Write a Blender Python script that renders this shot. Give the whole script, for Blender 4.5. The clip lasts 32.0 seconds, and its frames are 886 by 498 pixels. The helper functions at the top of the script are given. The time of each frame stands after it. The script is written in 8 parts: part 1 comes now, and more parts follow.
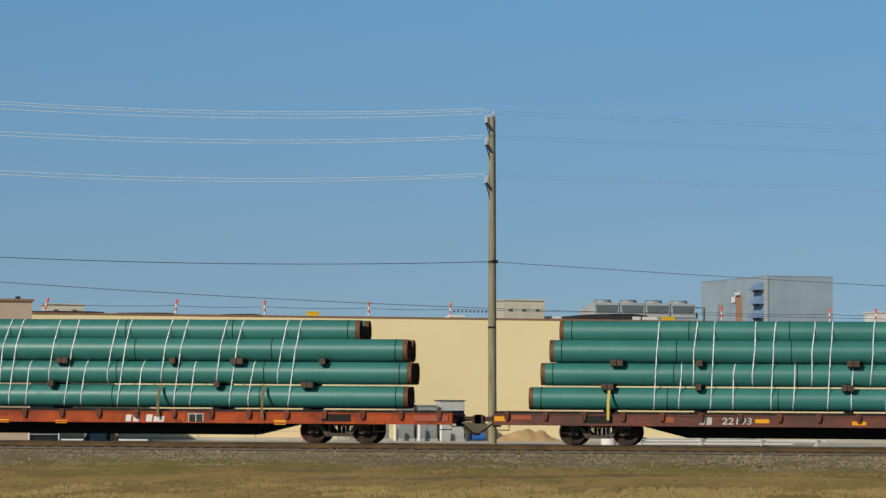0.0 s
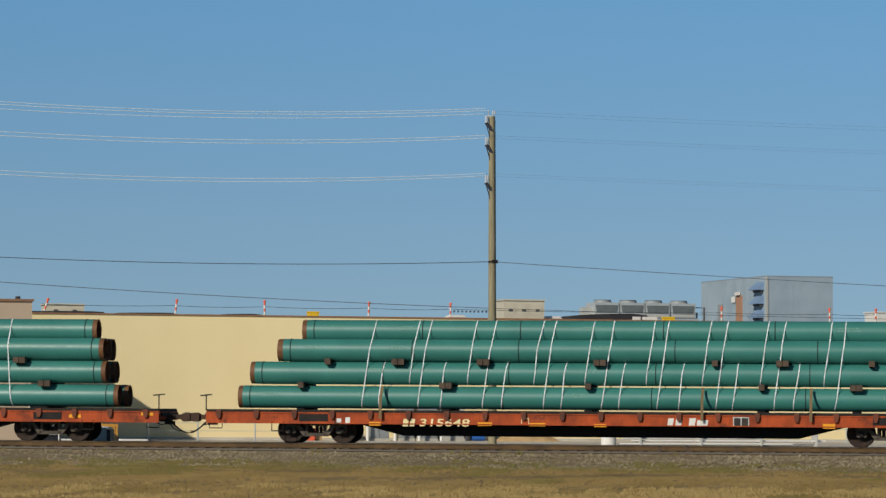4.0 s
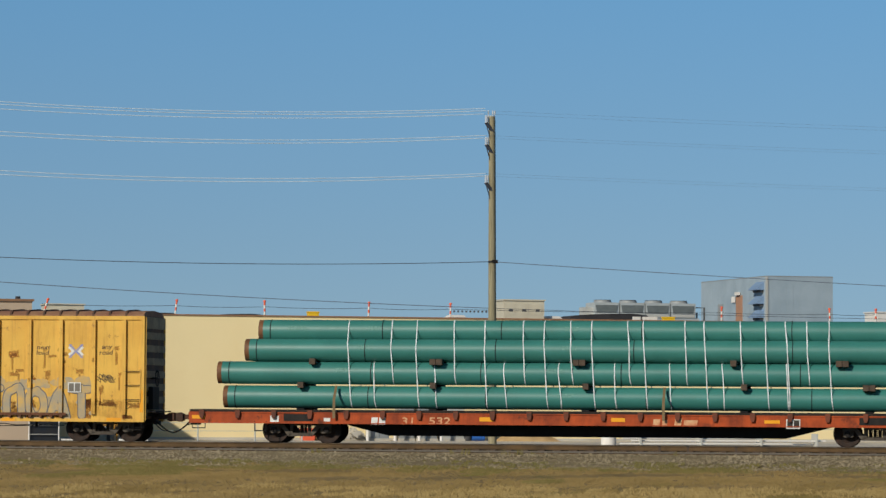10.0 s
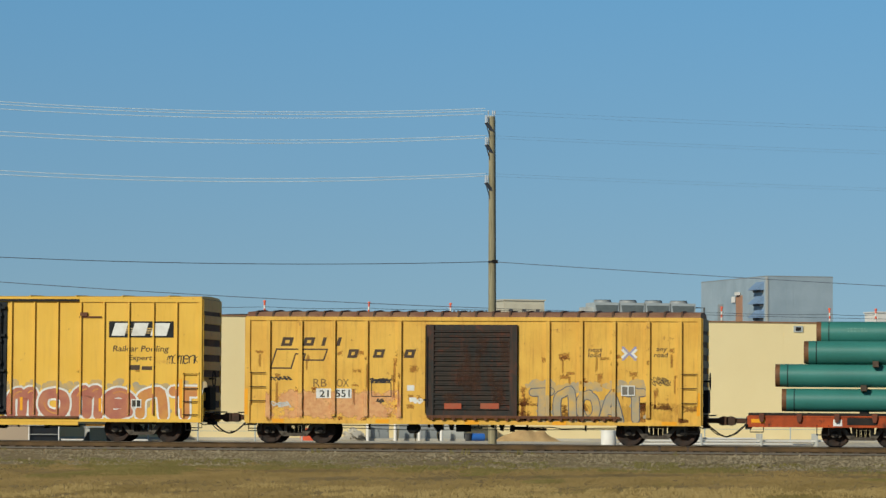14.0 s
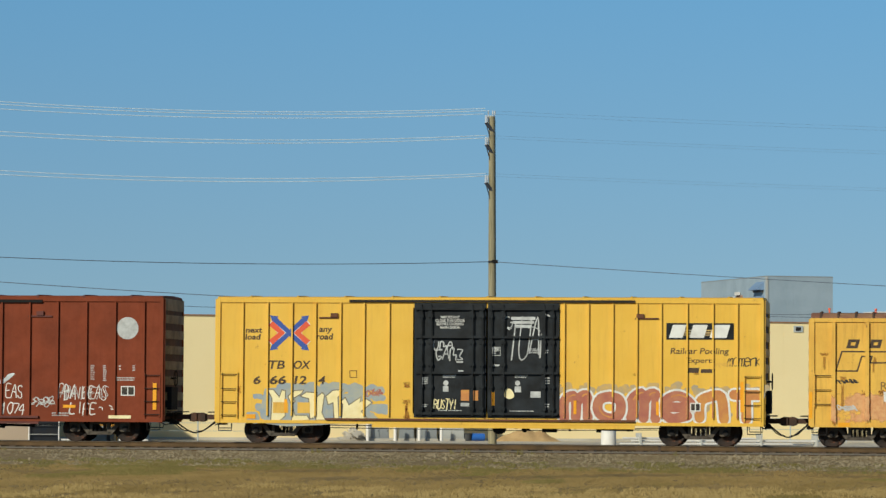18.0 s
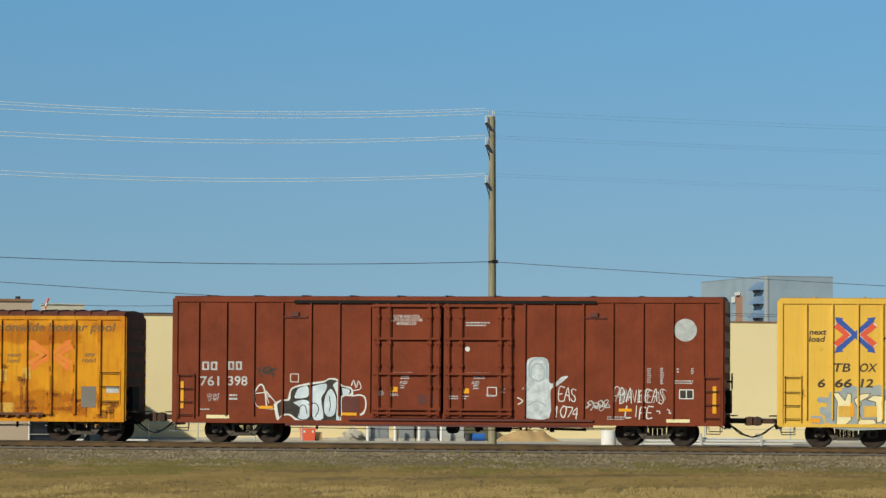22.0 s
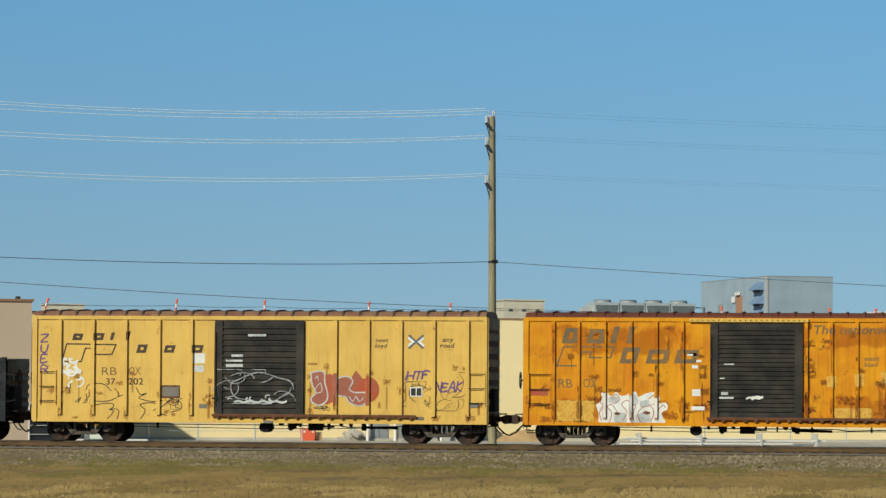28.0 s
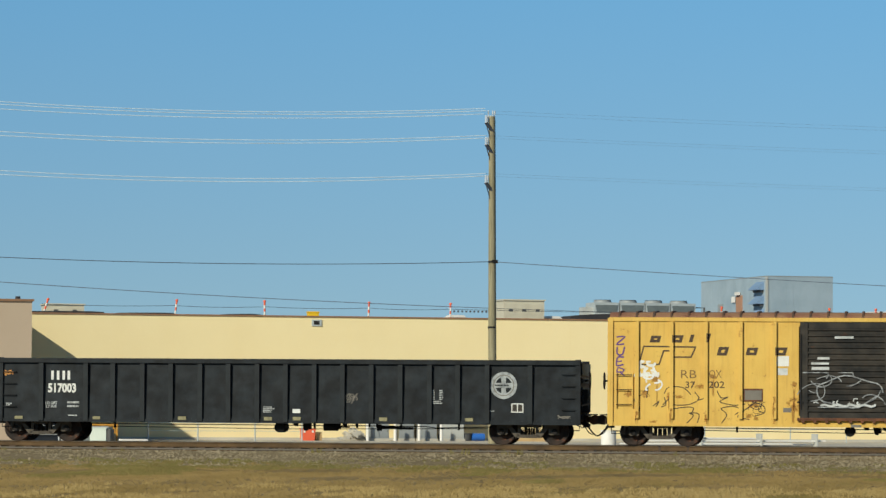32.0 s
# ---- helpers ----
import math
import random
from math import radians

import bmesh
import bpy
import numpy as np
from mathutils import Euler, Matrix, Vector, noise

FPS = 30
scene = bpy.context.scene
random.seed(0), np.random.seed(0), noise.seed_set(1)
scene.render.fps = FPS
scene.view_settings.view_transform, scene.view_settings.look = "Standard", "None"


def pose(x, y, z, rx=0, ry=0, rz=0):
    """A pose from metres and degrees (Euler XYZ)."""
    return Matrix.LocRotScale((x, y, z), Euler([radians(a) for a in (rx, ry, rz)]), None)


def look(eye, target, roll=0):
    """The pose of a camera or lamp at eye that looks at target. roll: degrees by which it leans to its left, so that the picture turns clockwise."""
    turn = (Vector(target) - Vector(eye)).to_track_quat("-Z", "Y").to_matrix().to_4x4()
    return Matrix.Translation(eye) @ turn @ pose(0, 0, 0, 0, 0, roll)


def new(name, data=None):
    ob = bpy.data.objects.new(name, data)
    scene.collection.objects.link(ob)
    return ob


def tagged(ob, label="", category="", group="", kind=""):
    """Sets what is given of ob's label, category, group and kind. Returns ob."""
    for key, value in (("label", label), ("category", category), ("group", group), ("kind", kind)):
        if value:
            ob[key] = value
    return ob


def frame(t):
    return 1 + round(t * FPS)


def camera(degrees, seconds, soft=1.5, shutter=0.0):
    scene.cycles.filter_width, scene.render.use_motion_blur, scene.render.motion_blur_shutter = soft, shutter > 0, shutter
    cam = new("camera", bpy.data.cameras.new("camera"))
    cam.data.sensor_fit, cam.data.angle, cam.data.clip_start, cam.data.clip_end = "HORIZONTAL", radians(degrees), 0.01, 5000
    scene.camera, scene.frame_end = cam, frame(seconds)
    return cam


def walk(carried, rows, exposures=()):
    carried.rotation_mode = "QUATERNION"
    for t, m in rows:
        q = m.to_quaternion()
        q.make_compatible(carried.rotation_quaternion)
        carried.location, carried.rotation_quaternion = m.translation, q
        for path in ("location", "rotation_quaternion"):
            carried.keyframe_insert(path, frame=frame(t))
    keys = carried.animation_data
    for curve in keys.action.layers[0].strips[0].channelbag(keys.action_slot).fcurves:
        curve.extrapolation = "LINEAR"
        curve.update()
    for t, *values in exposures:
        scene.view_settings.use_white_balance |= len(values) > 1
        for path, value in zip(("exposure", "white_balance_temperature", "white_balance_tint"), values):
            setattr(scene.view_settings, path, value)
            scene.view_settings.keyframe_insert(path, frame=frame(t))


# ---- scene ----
# ================= camera, path, light =================
TRACK = 119.06                      # camera to the middle of the train's track
EYE = (0.0, -TRACK, 1.5)
YAW, PITCH = radians(8.145), radians(2.489)
AHEAD = Vector((-math.sin(YAW) * math.cos(PITCH), math.cos(YAW) * math.cos(PITCH), math.sin(PITCH)))
cam = camera(14.505, 32.0, soft=1.4)
VIEW = look(EYE, tuple(Vector(EYE) + AHEAD * 100), 0.371)
walk(cam, [(0.0, VIEW), (32.0, VIEW)],
     exposures=[(0.0, -0.29, 6500, 17), (9.5, -0.24, 6500, 17), (13.0, -0.22, 6500, 12), (18.0, -0.13, 6500, 11), (22.0, -0.13, 6500, 11), (24.0, -0.07, 6500, 11),
                (28.0, -0.07, 6500, 10), (32.0, 0.0, 6500, 10)])

# the train's travel in metres: it gathers speed slowly
RUN = [(0.0, 0.0), (1.0, 4.65), (2.0, 9.32), (3.0, 14.0), (3.5, 16.37), (4.5, 21.08), (5.5, 25.79), (6.5, 30.51), (7.5, 35.24), (8.5, 40.0),
       (9.5, 44.77), (10.5, 49.56), (11.5, 54.36), (12.5, 59.14), (13.5, 63.95), (14.5, 68.78), (15.5, 73.58), (16.5, 78.4), (17.5, 83.23), (17.7, 84.2), (17.9, 85.17), (18, 85.66), (18.1, 86.145), (18.2, 86.63), (18.25, 86.71), (18.3, 86.954), (18.4, 87.442), (18.5, 87.93), (18.6, 88.415), (18.7, 88.9), (18.8, 89.385), (18.9, 89.87), (19, 90.355), (19.1, 90.84), (19.25, 91.568), (19.5, 92.78), (20, 95.215),
       (20.5, 97.65), (21.5, 102.51), (22.5, 107.39), (23.5, 112.27), (24.5, 117.18),
       (25.5, 122.1), (26.5, 127.05), (27.5, 132.02), (28.5, 136.98), (29.5, 141.97), (30.5, 146.97), (31.5, 151.99), (32.0, 154.53)]
START = -78.0


def travelled(t):
    for (a, p), (b, q) in zip(RUN, RUN[1:]):
        if t <= b:
            return p + (q - p) * (t - a) / (b - a)
    return RUN[-1][1]


SUN_EL = radians(27)
SUN_DIR = Vector((-0.46 * math.cos(SUN_EL), -0.888 * math.cos(SUN_EL), math.sin(SUN_EL)))   # towards the sun
world = bpy.data.worlds.new("world")
scene.world = world
world.use_nodes = True
wn = world.node_tree.nodes
sky = wn.new("ShaderNodeTexSky")
sky.sky_type, sky.sun_disc = "NISHITA", False
sky.sun_elevation, sky.sun_rotation = SUN_EL, math.atan2(SUN_DIR.x, SUN_DIR.y)
sky.altitude, sky.air_density, sky.dust_density, sky.ozone_density = 4000, 1.0, 0.0, 4.0
tint = wn.new("ShaderNodeMix")
tint.data_type, tint.blend_type = "RGBA", "MULTIPLY"
tint.inputs["Factor"].default_value = 1.0
sky_at, lift = wn.new("ShaderNodeTexCoord"), wn.new("ShaderNodeMapping")
high, rise, haze = wn.new("ShaderNodeSeparateXYZ"), wn.new("ShaderNodeMapRange"), wn.new("ShaderNodeMix")
rise.inputs["From Min"].default_value, rise.inputs["From Max"].default_value = 0.02, 0.115
haze.data_type = "RGBA"      # greyer, dustier air low over the horizon
haze.inputs["A"].default_value, haze.inputs["B"].default_value = (1.12, 0.97, 0.62, 1), (0.93, 1.195, 0.935, 1)
world.node_tree.links.new(sky_at.outputs["Generated"], high.inputs[0])
world.node_tree.links.new(high.outputs["Z"], rise.inputs["Value"])
world.node_tree.links.new(rise.outputs["Result"], haze.inputs["Factor"])
over, climb = wn.new("ShaderNodeMix"), wn.new("ShaderNodeMapRange")
over.data_type = "RGBA"
over.inputs["B"].default_value = (0.58, 0.51, 0.45, 1)
climb.inputs["From Min"].default_value, climb.inputs["From Max"].default_value = 0.12, 0.6
world.node_tree.links.new(high.outputs["Z"], climb.inputs["Value"])
world.node_tree.links.new(climb.outputs["Result"], over.inputs["Factor"])
world.node_tree.links.new(haze.outputs["Result"], over.inputs["A"])
world.node_tree.links.new(over.outputs["Result"], tint.inputs["B"])
lift.inputs["Location"].default_value = (0, 0, 0.16)      # clear air: the pale band at the horizon is thin
world.node_tree.links.new(sky_at.outputs["Generated"], lift.inputs["Vector"])
world.node_tree.links.new(lift.outputs["Vector"], sky.inputs["Vector"])
world.node_tree.links.new(sky.outputs[0], tint.inputs["A"])
world.node_tree.links.new(tint.outputs["Result"], wn["Background"].inputs["Color"])
wn["Background"].inputs["Strength"].default_value = 0.155
sun = new("sun", bpy.data.lights.new("sun", "SUN"))
sun.data.energy, sun.data.angle, sun.data.color = 3.95, radians(0.53), (1.0, 0.97, 0.80)
sun.matrix_world = look(tuple(SUN_DIR * 300), (0, 0, 0))


# ================= materials =================
def lin(r, g, b):
    return tuple(((c / 255) / 12.92 if c / 255 <= 0.04045 else ((c / 255 + 0.055) / 1.055) ** 2.4) for c in (r, g, b))


def shift(c, k):
    return tuple(min(1.0, v * k) for v in c)


MATS = {}


def material(name, colour, rough=0.6, metal=0.0, second=None, amount=0.3, scale=1.2, grain=30.0, grain_amount=0.12, bump=0.15, bump_scale=60.0,
             stretch=(1, 1, 1), rust=None, rust_amount=0.0, rust_scale=2.0, island=0.0, streak=0.0, spec=0.4, dent=0.0):
    """A weathered surface: base colour, a second tone in large patches, fine grain, optional rust spots and run-off streaks, relief."""
    if name in MATS:
        return MATS[name]
    m = bpy.data.materials.new(name)
    m.use_nodes = True
    n, l = m.node_tree.nodes, m.node_tree.links
    b = n["Principled BSDF"]
    tc = n.new("ShaderNodeTexCoord")
    mp = n.new("ShaderNodeMapping")
    mp.inputs["Scale"].default_value = stretch
    l.new(tc.outputs["Object"], mp.inputs["Vector"])

    def noise_tex(s, detail=5.0, rough_=0.6, vec=None):
        t = n.new("ShaderNodeTexNoise")
        t.inputs["Scale"].default_value, t.inputs["Detail"].default_value, t.inputs["Roughness"].default_value = s, detail, rough_
        l.new(vec or mp.outputs["Vector"], t.inputs["Vector"])
        return t.outputs["Fac"]

    def ramp(fac, lo, hi, top=1.0):
        r = n.new("ShaderNodeMapRange")
        r.inputs["From Min"].default_value, r.inputs["From Max"].default_value, r.inputs["To Max"].default_value = lo, hi, top
        l.new(fac, r.inputs["Value"])
        return r.outputs["Result"]

    def mix(fac, a, c, blend="MIX"):
        x = n.new("ShaderNodeMix")
        x.data_type, x.blend_type = "RGBA", blend
        for sock, v in ((x.inputs["Factor"], fac), (x.inputs["A"], a), (x.inputs["B"], c)):
            if isinstance(v, bpy.types.NodeSocket):
                l.new(v, sock)
            else:
                sock.default_value = v if isinstance(v, (int, float)) else (*v, 1)
        return x.outputs["Result"]

    col = mix(ramp(noise_tex(scale), 0.38, 0.68, amount * 2 if amount < 0.5 else 1.0), colour, second or shift(colour, 0.7))
    if grain_amount:
        col = mix(grain_amount, col, mix(noise_tex(grain, 3), shift(colour, 0.35), shift(colour, 1.6)))
    if streak:
        sm = n.new("ShaderNodeMapping")
        sm.inputs["Scale"].default_value = (5.0, 5.0, 0.35)
        l.new(tc.outputs["Object"], sm.inputs["Vector"])
        col = mix(ramp(noise_tex(2.2, 6, 0.65, sm.outputs["Vector"]), 0.5, 0.75, streak), col, rust or shift(colour, 0.4))
    if rust and rust_amount:
        col = mix(ramp(noise_tex(rust_scale, 8, 0.7), 0.66 - rust_amount * 0.3, 0.74 - rust_amount * 0.25, 0.9), col, rust)
    if island:
        g = n.new("ShaderNodeNewGeometry")
        col = mix(ramp(g.outputs["Random Per Island"], 0, 1, island), col, shift(colour, 0.35))
    l.new(col, b.inputs["Base Color"])
    b.inputs["Metallic"].default_value = metal
    b.inputs["Specular IOR Level"].default_value = spec
    rr = n.new("ShaderNodeMapRange")
    rr.inputs["To Min"].default_value, rr.inputs["To Max"].default_value = max(0.05, rough - 0.12), min(1, rough + 0.12)
    l.new(noise_tex(grain * 0.4, 3), rr.inputs["Value"])
    l.new(rr.outputs["Result"], b.inputs["Roughness"])
    if bump:
        bp = n.new("ShaderNodeBump")
        bp.inputs["Strength"].default_value, bp.inputs["Distance"].default_value = bump, 0.01
        l.new(noise_tex(bump_scale, 4), bp.inputs["Height"])
        if dent:
            dn = n.new("ShaderNodeBump")
            dn.inputs["Strength"].default_value, dn.inputs["Distance"].default_value = dent, 0.05
            l.new(noise_tex(1.1, 2.0, 0.4), dn.inputs["Height"])
            l.new(dn.outputs["Normal"], bp.inputs["Normal"])
        l.new(bp.outputs["Normal"], b.inputs["Normal"])
    MATS[name] = m
    return m



def decal(name, colour, second, cover=0.8, edge=0.25, ragged=0.9, scale=5.0, rough=0.75, stretch=(1, 1, 1)):
    """Stains and thin overpaint: a patch that thins out raggedly towards its edges."""
    if name in MATS:
        return MATS[name]
    m = bpy.data.materials.new(name)
    m.use_nodes = True
    n, l = m.node_tree.nodes, m.node_tree.links
    b = n["Principled BSDF"]
    tc, mp, sep = n.new("ShaderNodeTexCoord"), n.new("ShaderNodeMapping"), n.new("ShaderNodeSeparateXYZ")
    mp.inputs["Scale"].default_value = stretch
    l.new(tc.outputs["Object"], mp.inputs["Vector"])
    l.new(tc.outputs["Generated"], sep.inputs[0])

    def calc(op, a, c):
        k = n.new("ShaderNodeMath")
        k.operation = op
        for sock, v in zip(k.inputs, (a, c)):
            if isinstance(v, bpy.types.NodeSocket):
                l.new(v, sock)
            else:
                sock.default_value = v
        return k.outputs[0]

    def tex(sc, detail):
        t = n.new("ShaderNodeTexNoise")
        t.inputs["Scale"].default_value, t.inputs["Detail"].default_value, t.inputs["Roughness"].default_value = sc, detail, 0.65
        l.new(mp.outputs["Vector"], t.inputs["Vector"])
        return t.outputs["Fac"]

    rim = calc("MINIMUM", calc("MULTIPLY", sep.outputs["X"], calc("SUBTRACT", 1.0, sep.outputs["X"])), calc("MULTIPLY", sep.outputs["Z"], calc("SUBTRACT", 1.0, sep.outputs["Z"])))
    body = calc("MINIMUM", calc("MULTIPLY", rim, 1.0 / edge), 1.0)
    level = calc("ADD", body, calc("MULTIPLY", calc("SUBTRACT", tex(scale, 6.0), 0.5), ragged * 2))
    sharp = n.new("ShaderNodeMapRange")
    sharp.interpolation_type = "SMOOTHSTEP"
    sharp.inputs["From Min"].default_value, sharp.inputs["From Max"].default_value, sharp.inputs["To Max"].default_value = 0.42, 0.72, cover
    l.new(level, sharp.inputs["Value"])
    l.new(calc("MULTIPLY", sharp.outputs["Result"], calc("GREATER_THAN", rim, 0.0005)), b.inputs["Alpha"])
    mix = n.new("ShaderNodeMix")
    mix.data_type = "RGBA"
    mix.inputs["A"].default_value, mix.inputs["B"].default_value = (*colour, 1), (*second, 1)
    wear = n.new("ShaderNodeMapRange")
    wear.inputs["From Min"].default_value, wear.inputs["From Max"].default_value = 0.4, 0.65
    l.new(tex(scale * 2.2, 5.0), wear.inputs["Value"])
    l.new(wear.outputs["Result"], mix.inputs["Factor"])
    l.new(mix.outputs["Result"], b.inputs["Base Color"])
    b.inputs["Roughness"].default_value = rough
    b.inputs["Specular IOR Level"].default_value = 0.25
    MATS[name] = m
    return m


RUST = lin(96, 52, 30)
M_GRASS_SOIL = material("dry_turf", lin(138, 115, 69), 0.95, second=lin(112, 95, 53), amount=0.6, scale=0.6, grain=5, grain_amount=0.3, stretch=(0.6, 0.14, 1), bump=0.6, bump_scale=14, rust=lin(106, 96, 50), rust_amount=0.3, rust_scale=0.5)
M_GRASS = material("dry_grass", lin(142, 120, 75), 0.9, second=lin(118, 99, 55), amount=0.6, scale=0.6, grain=2.5, grain_amount=0.3, bump=0, island=0.16, stretch=(0.6, 0.14, 1), rust=lin(114, 102, 54), rust_amount=0.28, rust_scale=0.5)
M_OLIVE = material("olive_grass", lin(120, 109, 60), 0.9, second=lin(106, 98, 50), amount=0.6, scale=0.6, grain=2.5, grain_amount=0.3, bump=0, island=0.2, stretch=(0.6, 0.14, 1))
M_GREEN = material("green_grass", lin(112, 106, 60), 0.85, second=lin(128, 116, 60), amount=0.5, scale=0.6, grain=9, bump=0, island=0.5)
M_BALLAST = material("ballast_bed", lin(128, 113, 84), 0.95, second=lin(104, 91, 64), amount=0.5, scale=0.8, grain=14, grain_amount=0.4, bump=0.8, bump_scale=18)
M_STONE = material("ballast_stone", lin(164, 150, 122), 0.9, second=lin(126, 112, 84), amount=0.5, scale=0.7, grain=20, bump=0.2, island=0.35)
M_RAIL = material("rail_rust", lin(100, 77, 49), 0.85, second=lin(70, 55, 36), amount=0.5, scale=1.5, grain=25)
# Bare worn head; the sky's reflection is put in as diffuse grey.
M_RAILTOP = material("rail_head", lin(92, 85, 75), 0.55, 0.0, second=lin(110, 100, 92), amount=0.3, scale=3)
M_TIE = material("tie_wood", lin(72, 58, 48), 0.9, second=lin(96, 82, 68), amount=0.4, scale=3, stretch=(8, 1, 8))
M_CONC = material("concrete", lin(196, 190, 178), 0.9, second=lin(166, 158, 144), amount=0.4, scale=0.6, grain=18)
M_WALL = material("cream_wall", lin(240, 220, 170), 0.85, second=lin(234, 212, 160), amount=0.3, scale=0.25, grain=12, grain_amount=0.05, bump=0.1)
M_TAN = material("tan_wall", lin(184, 164, 142), 0.85, second=lin(175, 155, 133), amount=0.3, scale=0.25, grain=12, grain_amount=0.05, bump=0.1)
M_CAP = material("roof_cap_metal", lin(150, 112, 82), 0.5, second=lin(110, 84, 64), amount=0.3)
M_TAR = material("roof_membrane", lin(58, 56, 58), 0.8, second=lin(40, 39, 42), amount=0.4)
M_POLE = material("pole_wood", lin(156, 147, 118), 0.9, second=lin(104, 97, 74), amount=0.5, scale=1.6, grain=18, grain_amount=0.3, stretch=(6, 6, 0.5), bump=0.4, bump_scale=30)
# The pale colour holds the sun's glint on the wire.
M_WIRE = material("sunlit_aluminium_wire", lin(220, 238, 248), 0.4, 0.0, second=lin(196, 214, 226), amount=0.4, scale=3, bump=0)
M_CABLE = material("black_cable", lin(70, 74, 82), 0.6, amount=0.1, bump=0)
M_STEEL = material("galvanised_steel", lin(184, 190, 190), 0.45, 0.1, second=lin(160, 168, 168), amount=0.3)
M_DARK = material("dark_iron", lin(24, 22, 21), 0.8, second=lin(46, 37, 30), amount=0.4, scale=2.5, rust=RUST, rust_amount=0.1)
M_BLACK = material("black_underframe", lin(11, 11, 11), 0.85, second=lin(22, 20, 18), amount=0.35, scale=1.5)
M_WHEEL = material("wheel_steel", lin(30, 25, 22), 0.8, second=lin(66, 45, 32), amount=0.5, scale=2.5, rust=lin(126, 72, 44), rust_amount=0.26)


# ================= mesh helpers =================
class Mesh:
    """Collects simple solids into one mesh."""

    def __init__(self):
        self.v, self.f = [], []

    def add(self, verts, faces):
        o = len(self.v)
        self.v += [tuple(p) for p in verts]
        self.f += [tuple(i + o for i in f) for f in faces]
        return self

    def box(self, x0, x1, y0, y1, z0, z1):
        return self.add([(x, y, z) for x in (x0, x1) for y in (y0, y1) for z in (z0, z1)],
                        [(0, 1, 3, 2), (4, 6, 7, 5), (0, 4, 5, 1), (2, 3, 7, 6), (0, 2, 6, 4), (1, 5, 7, 3)])

    def prism(self, poly, y0, y1):
        """A polygon of (x, z) pushed from y0 to y1."""
        n = len(poly)
        area = sum(poly[i][0] * poly[(i + 1) % n][1] - poly[(i + 1) % n][0] * poly[i][1] for i in range(n))
        if area < 0:
            poly = poly[::-1]
        return self.add([(x, y0, z) for x, z in poly] + [(x, y1, z) for x, z in poly],
                        [tuple(range(n)), tuple(range(2 * n - 1, n - 1, -1))] + [(i, i + n, (i + 1) % n + n, (i + 1) % n) for i in range(n)])

    def slab(self, poly, x0, x1):
        """A polygon of (y, z) pushed from x0 to x1."""
        n = len(poly)
        area = sum(poly[i][0] * poly[(i + 1) % n][1] - poly[(i + 1) % n][0] * poly[i][1] for i in range(n))
        if area < 0:
            poly = poly[::-1]
        return self.add([(x0, y, z) for y, z in poly] + [(x1, y, z) for y, z in poly],
                        [tuple(range(n - 1, -1, -1)), tuple(range(n, 2 * n))] + [(i, (i + 1) % n, (i + 1) % n + n, i + n) for i in range(n)])

    def tube(self, a, b, r, n=8, r2=None, caps=True):
        a, b = Vector(a), Vector(b)
        q = (b - a).to_track_quat("Z", "Y")
        r2 = r if r2 is None else r2
        ring = [Vector((math.cos(k * math.tau / n), math.sin(k * math.tau / n), 0)) for k in range(n)]
        vs = [a + q @ (p * r) for p in ring] + [b + q @ (p * r2) for p in ring]
        fs = [(k, (k + 1) % n, (k + 1) % n + n, k + n) for k in range(n)]
        if caps:
            fs += [tuple(range(n - 1, -1, -1)), tuple(range(n, 2 * n))]
        return self.add(vs, fs)

    def path(self, pts, r, n=6):
        pts = [Vector(p) for p in pts]
        o, m = len(self.v), len(pts)
        for i, p in enumerate(pts):
            d = pts[min(i + 1, m - 1)] - pts[max(i - 1, 0)]
            q = d.to_track_quat("Z", "Y")
            self.v += [tuple(p + q @ Vector((r * math.cos(k * math.tau / n), r * math.sin(k * math.tau / n), 0))) for k in range(n)]
        for i in range(m - 1):
            a = o + i * n
            self.f += [(a + k, a + (k + 1) % n, a + n + (k + 1) % n, a + n + k) for k in range(n)]
        self.f += [tuple(range(o + n - 1, o - 1, -1)), tuple(range(o + (m - 1) * n, o + m * n))]
        return self

    def ring(self, c, r_out, r_in, half, n=32):
        """A flat hoop round the y axis at c."""
        vs, fs = [], []
        for k in range(n):
            ca, sa = math.cos(k * math.tau / n), math.sin(k * math.tau / n)
            vs += [(c[0] + r * ca, c[1] + y, c[2] + r * sa) for r, y in ((r_out, -half), (r_out, half), (r_in, half), (r_in, -half))]
        for k in range(n):
            a, b = 4 * k, 4 * ((k + 1) % n)
            fs += [(a + i, a + (i + 1) % 4, b + (i + 1) % 4, b + i) for i in range(4)]
        return self.add(vs, fs)

    def data(self, name, mat, smooth=False):
        me = bpy.data.meshes.new(name)
        me.from_pydata(self.v, [], self.f)
        me.materials.append(mat)
        if smooth:
            me.shade_smooth()
            me.set_sharp_from_angle(angle=radians(40))
        return me


def part(name, mesh, mat, parent=None, label="", smooth=False):
    ob = new(name, mesh.data(name, mat, smooth) if isinstance(mesh, Mesh) else mesh)
    if parent is not None:
        ob.parent = parent
    return tagged(ob, label)


def thing(name, label, category, group="", kind="", at=(0, 0, 0), turn=0.0):
    ob = new(name)
    ob.empty_display_size = 0.2
    ob.matrix_world = pose(*at, 0, 0, turn)
    return tagged(ob, label, category, group, kind)


# ================= the setting =================
BEHIND, FRONT = -0.6, -0.75         # ground behind the tracks and the field before them
WALL_TURN = 22.645                  # the building stands askew to the tracks
WALL_AT = (-25.93, 62.09, 0.0)
YARD = pose(*WALL_AT, 0, 0, WALL_TURN)


def yard(u, v, z=0.0):
    """A place in the building's own axes: u along the wall, v into the building."""
    return tuple(YARD @ Vector((u, v, z)))


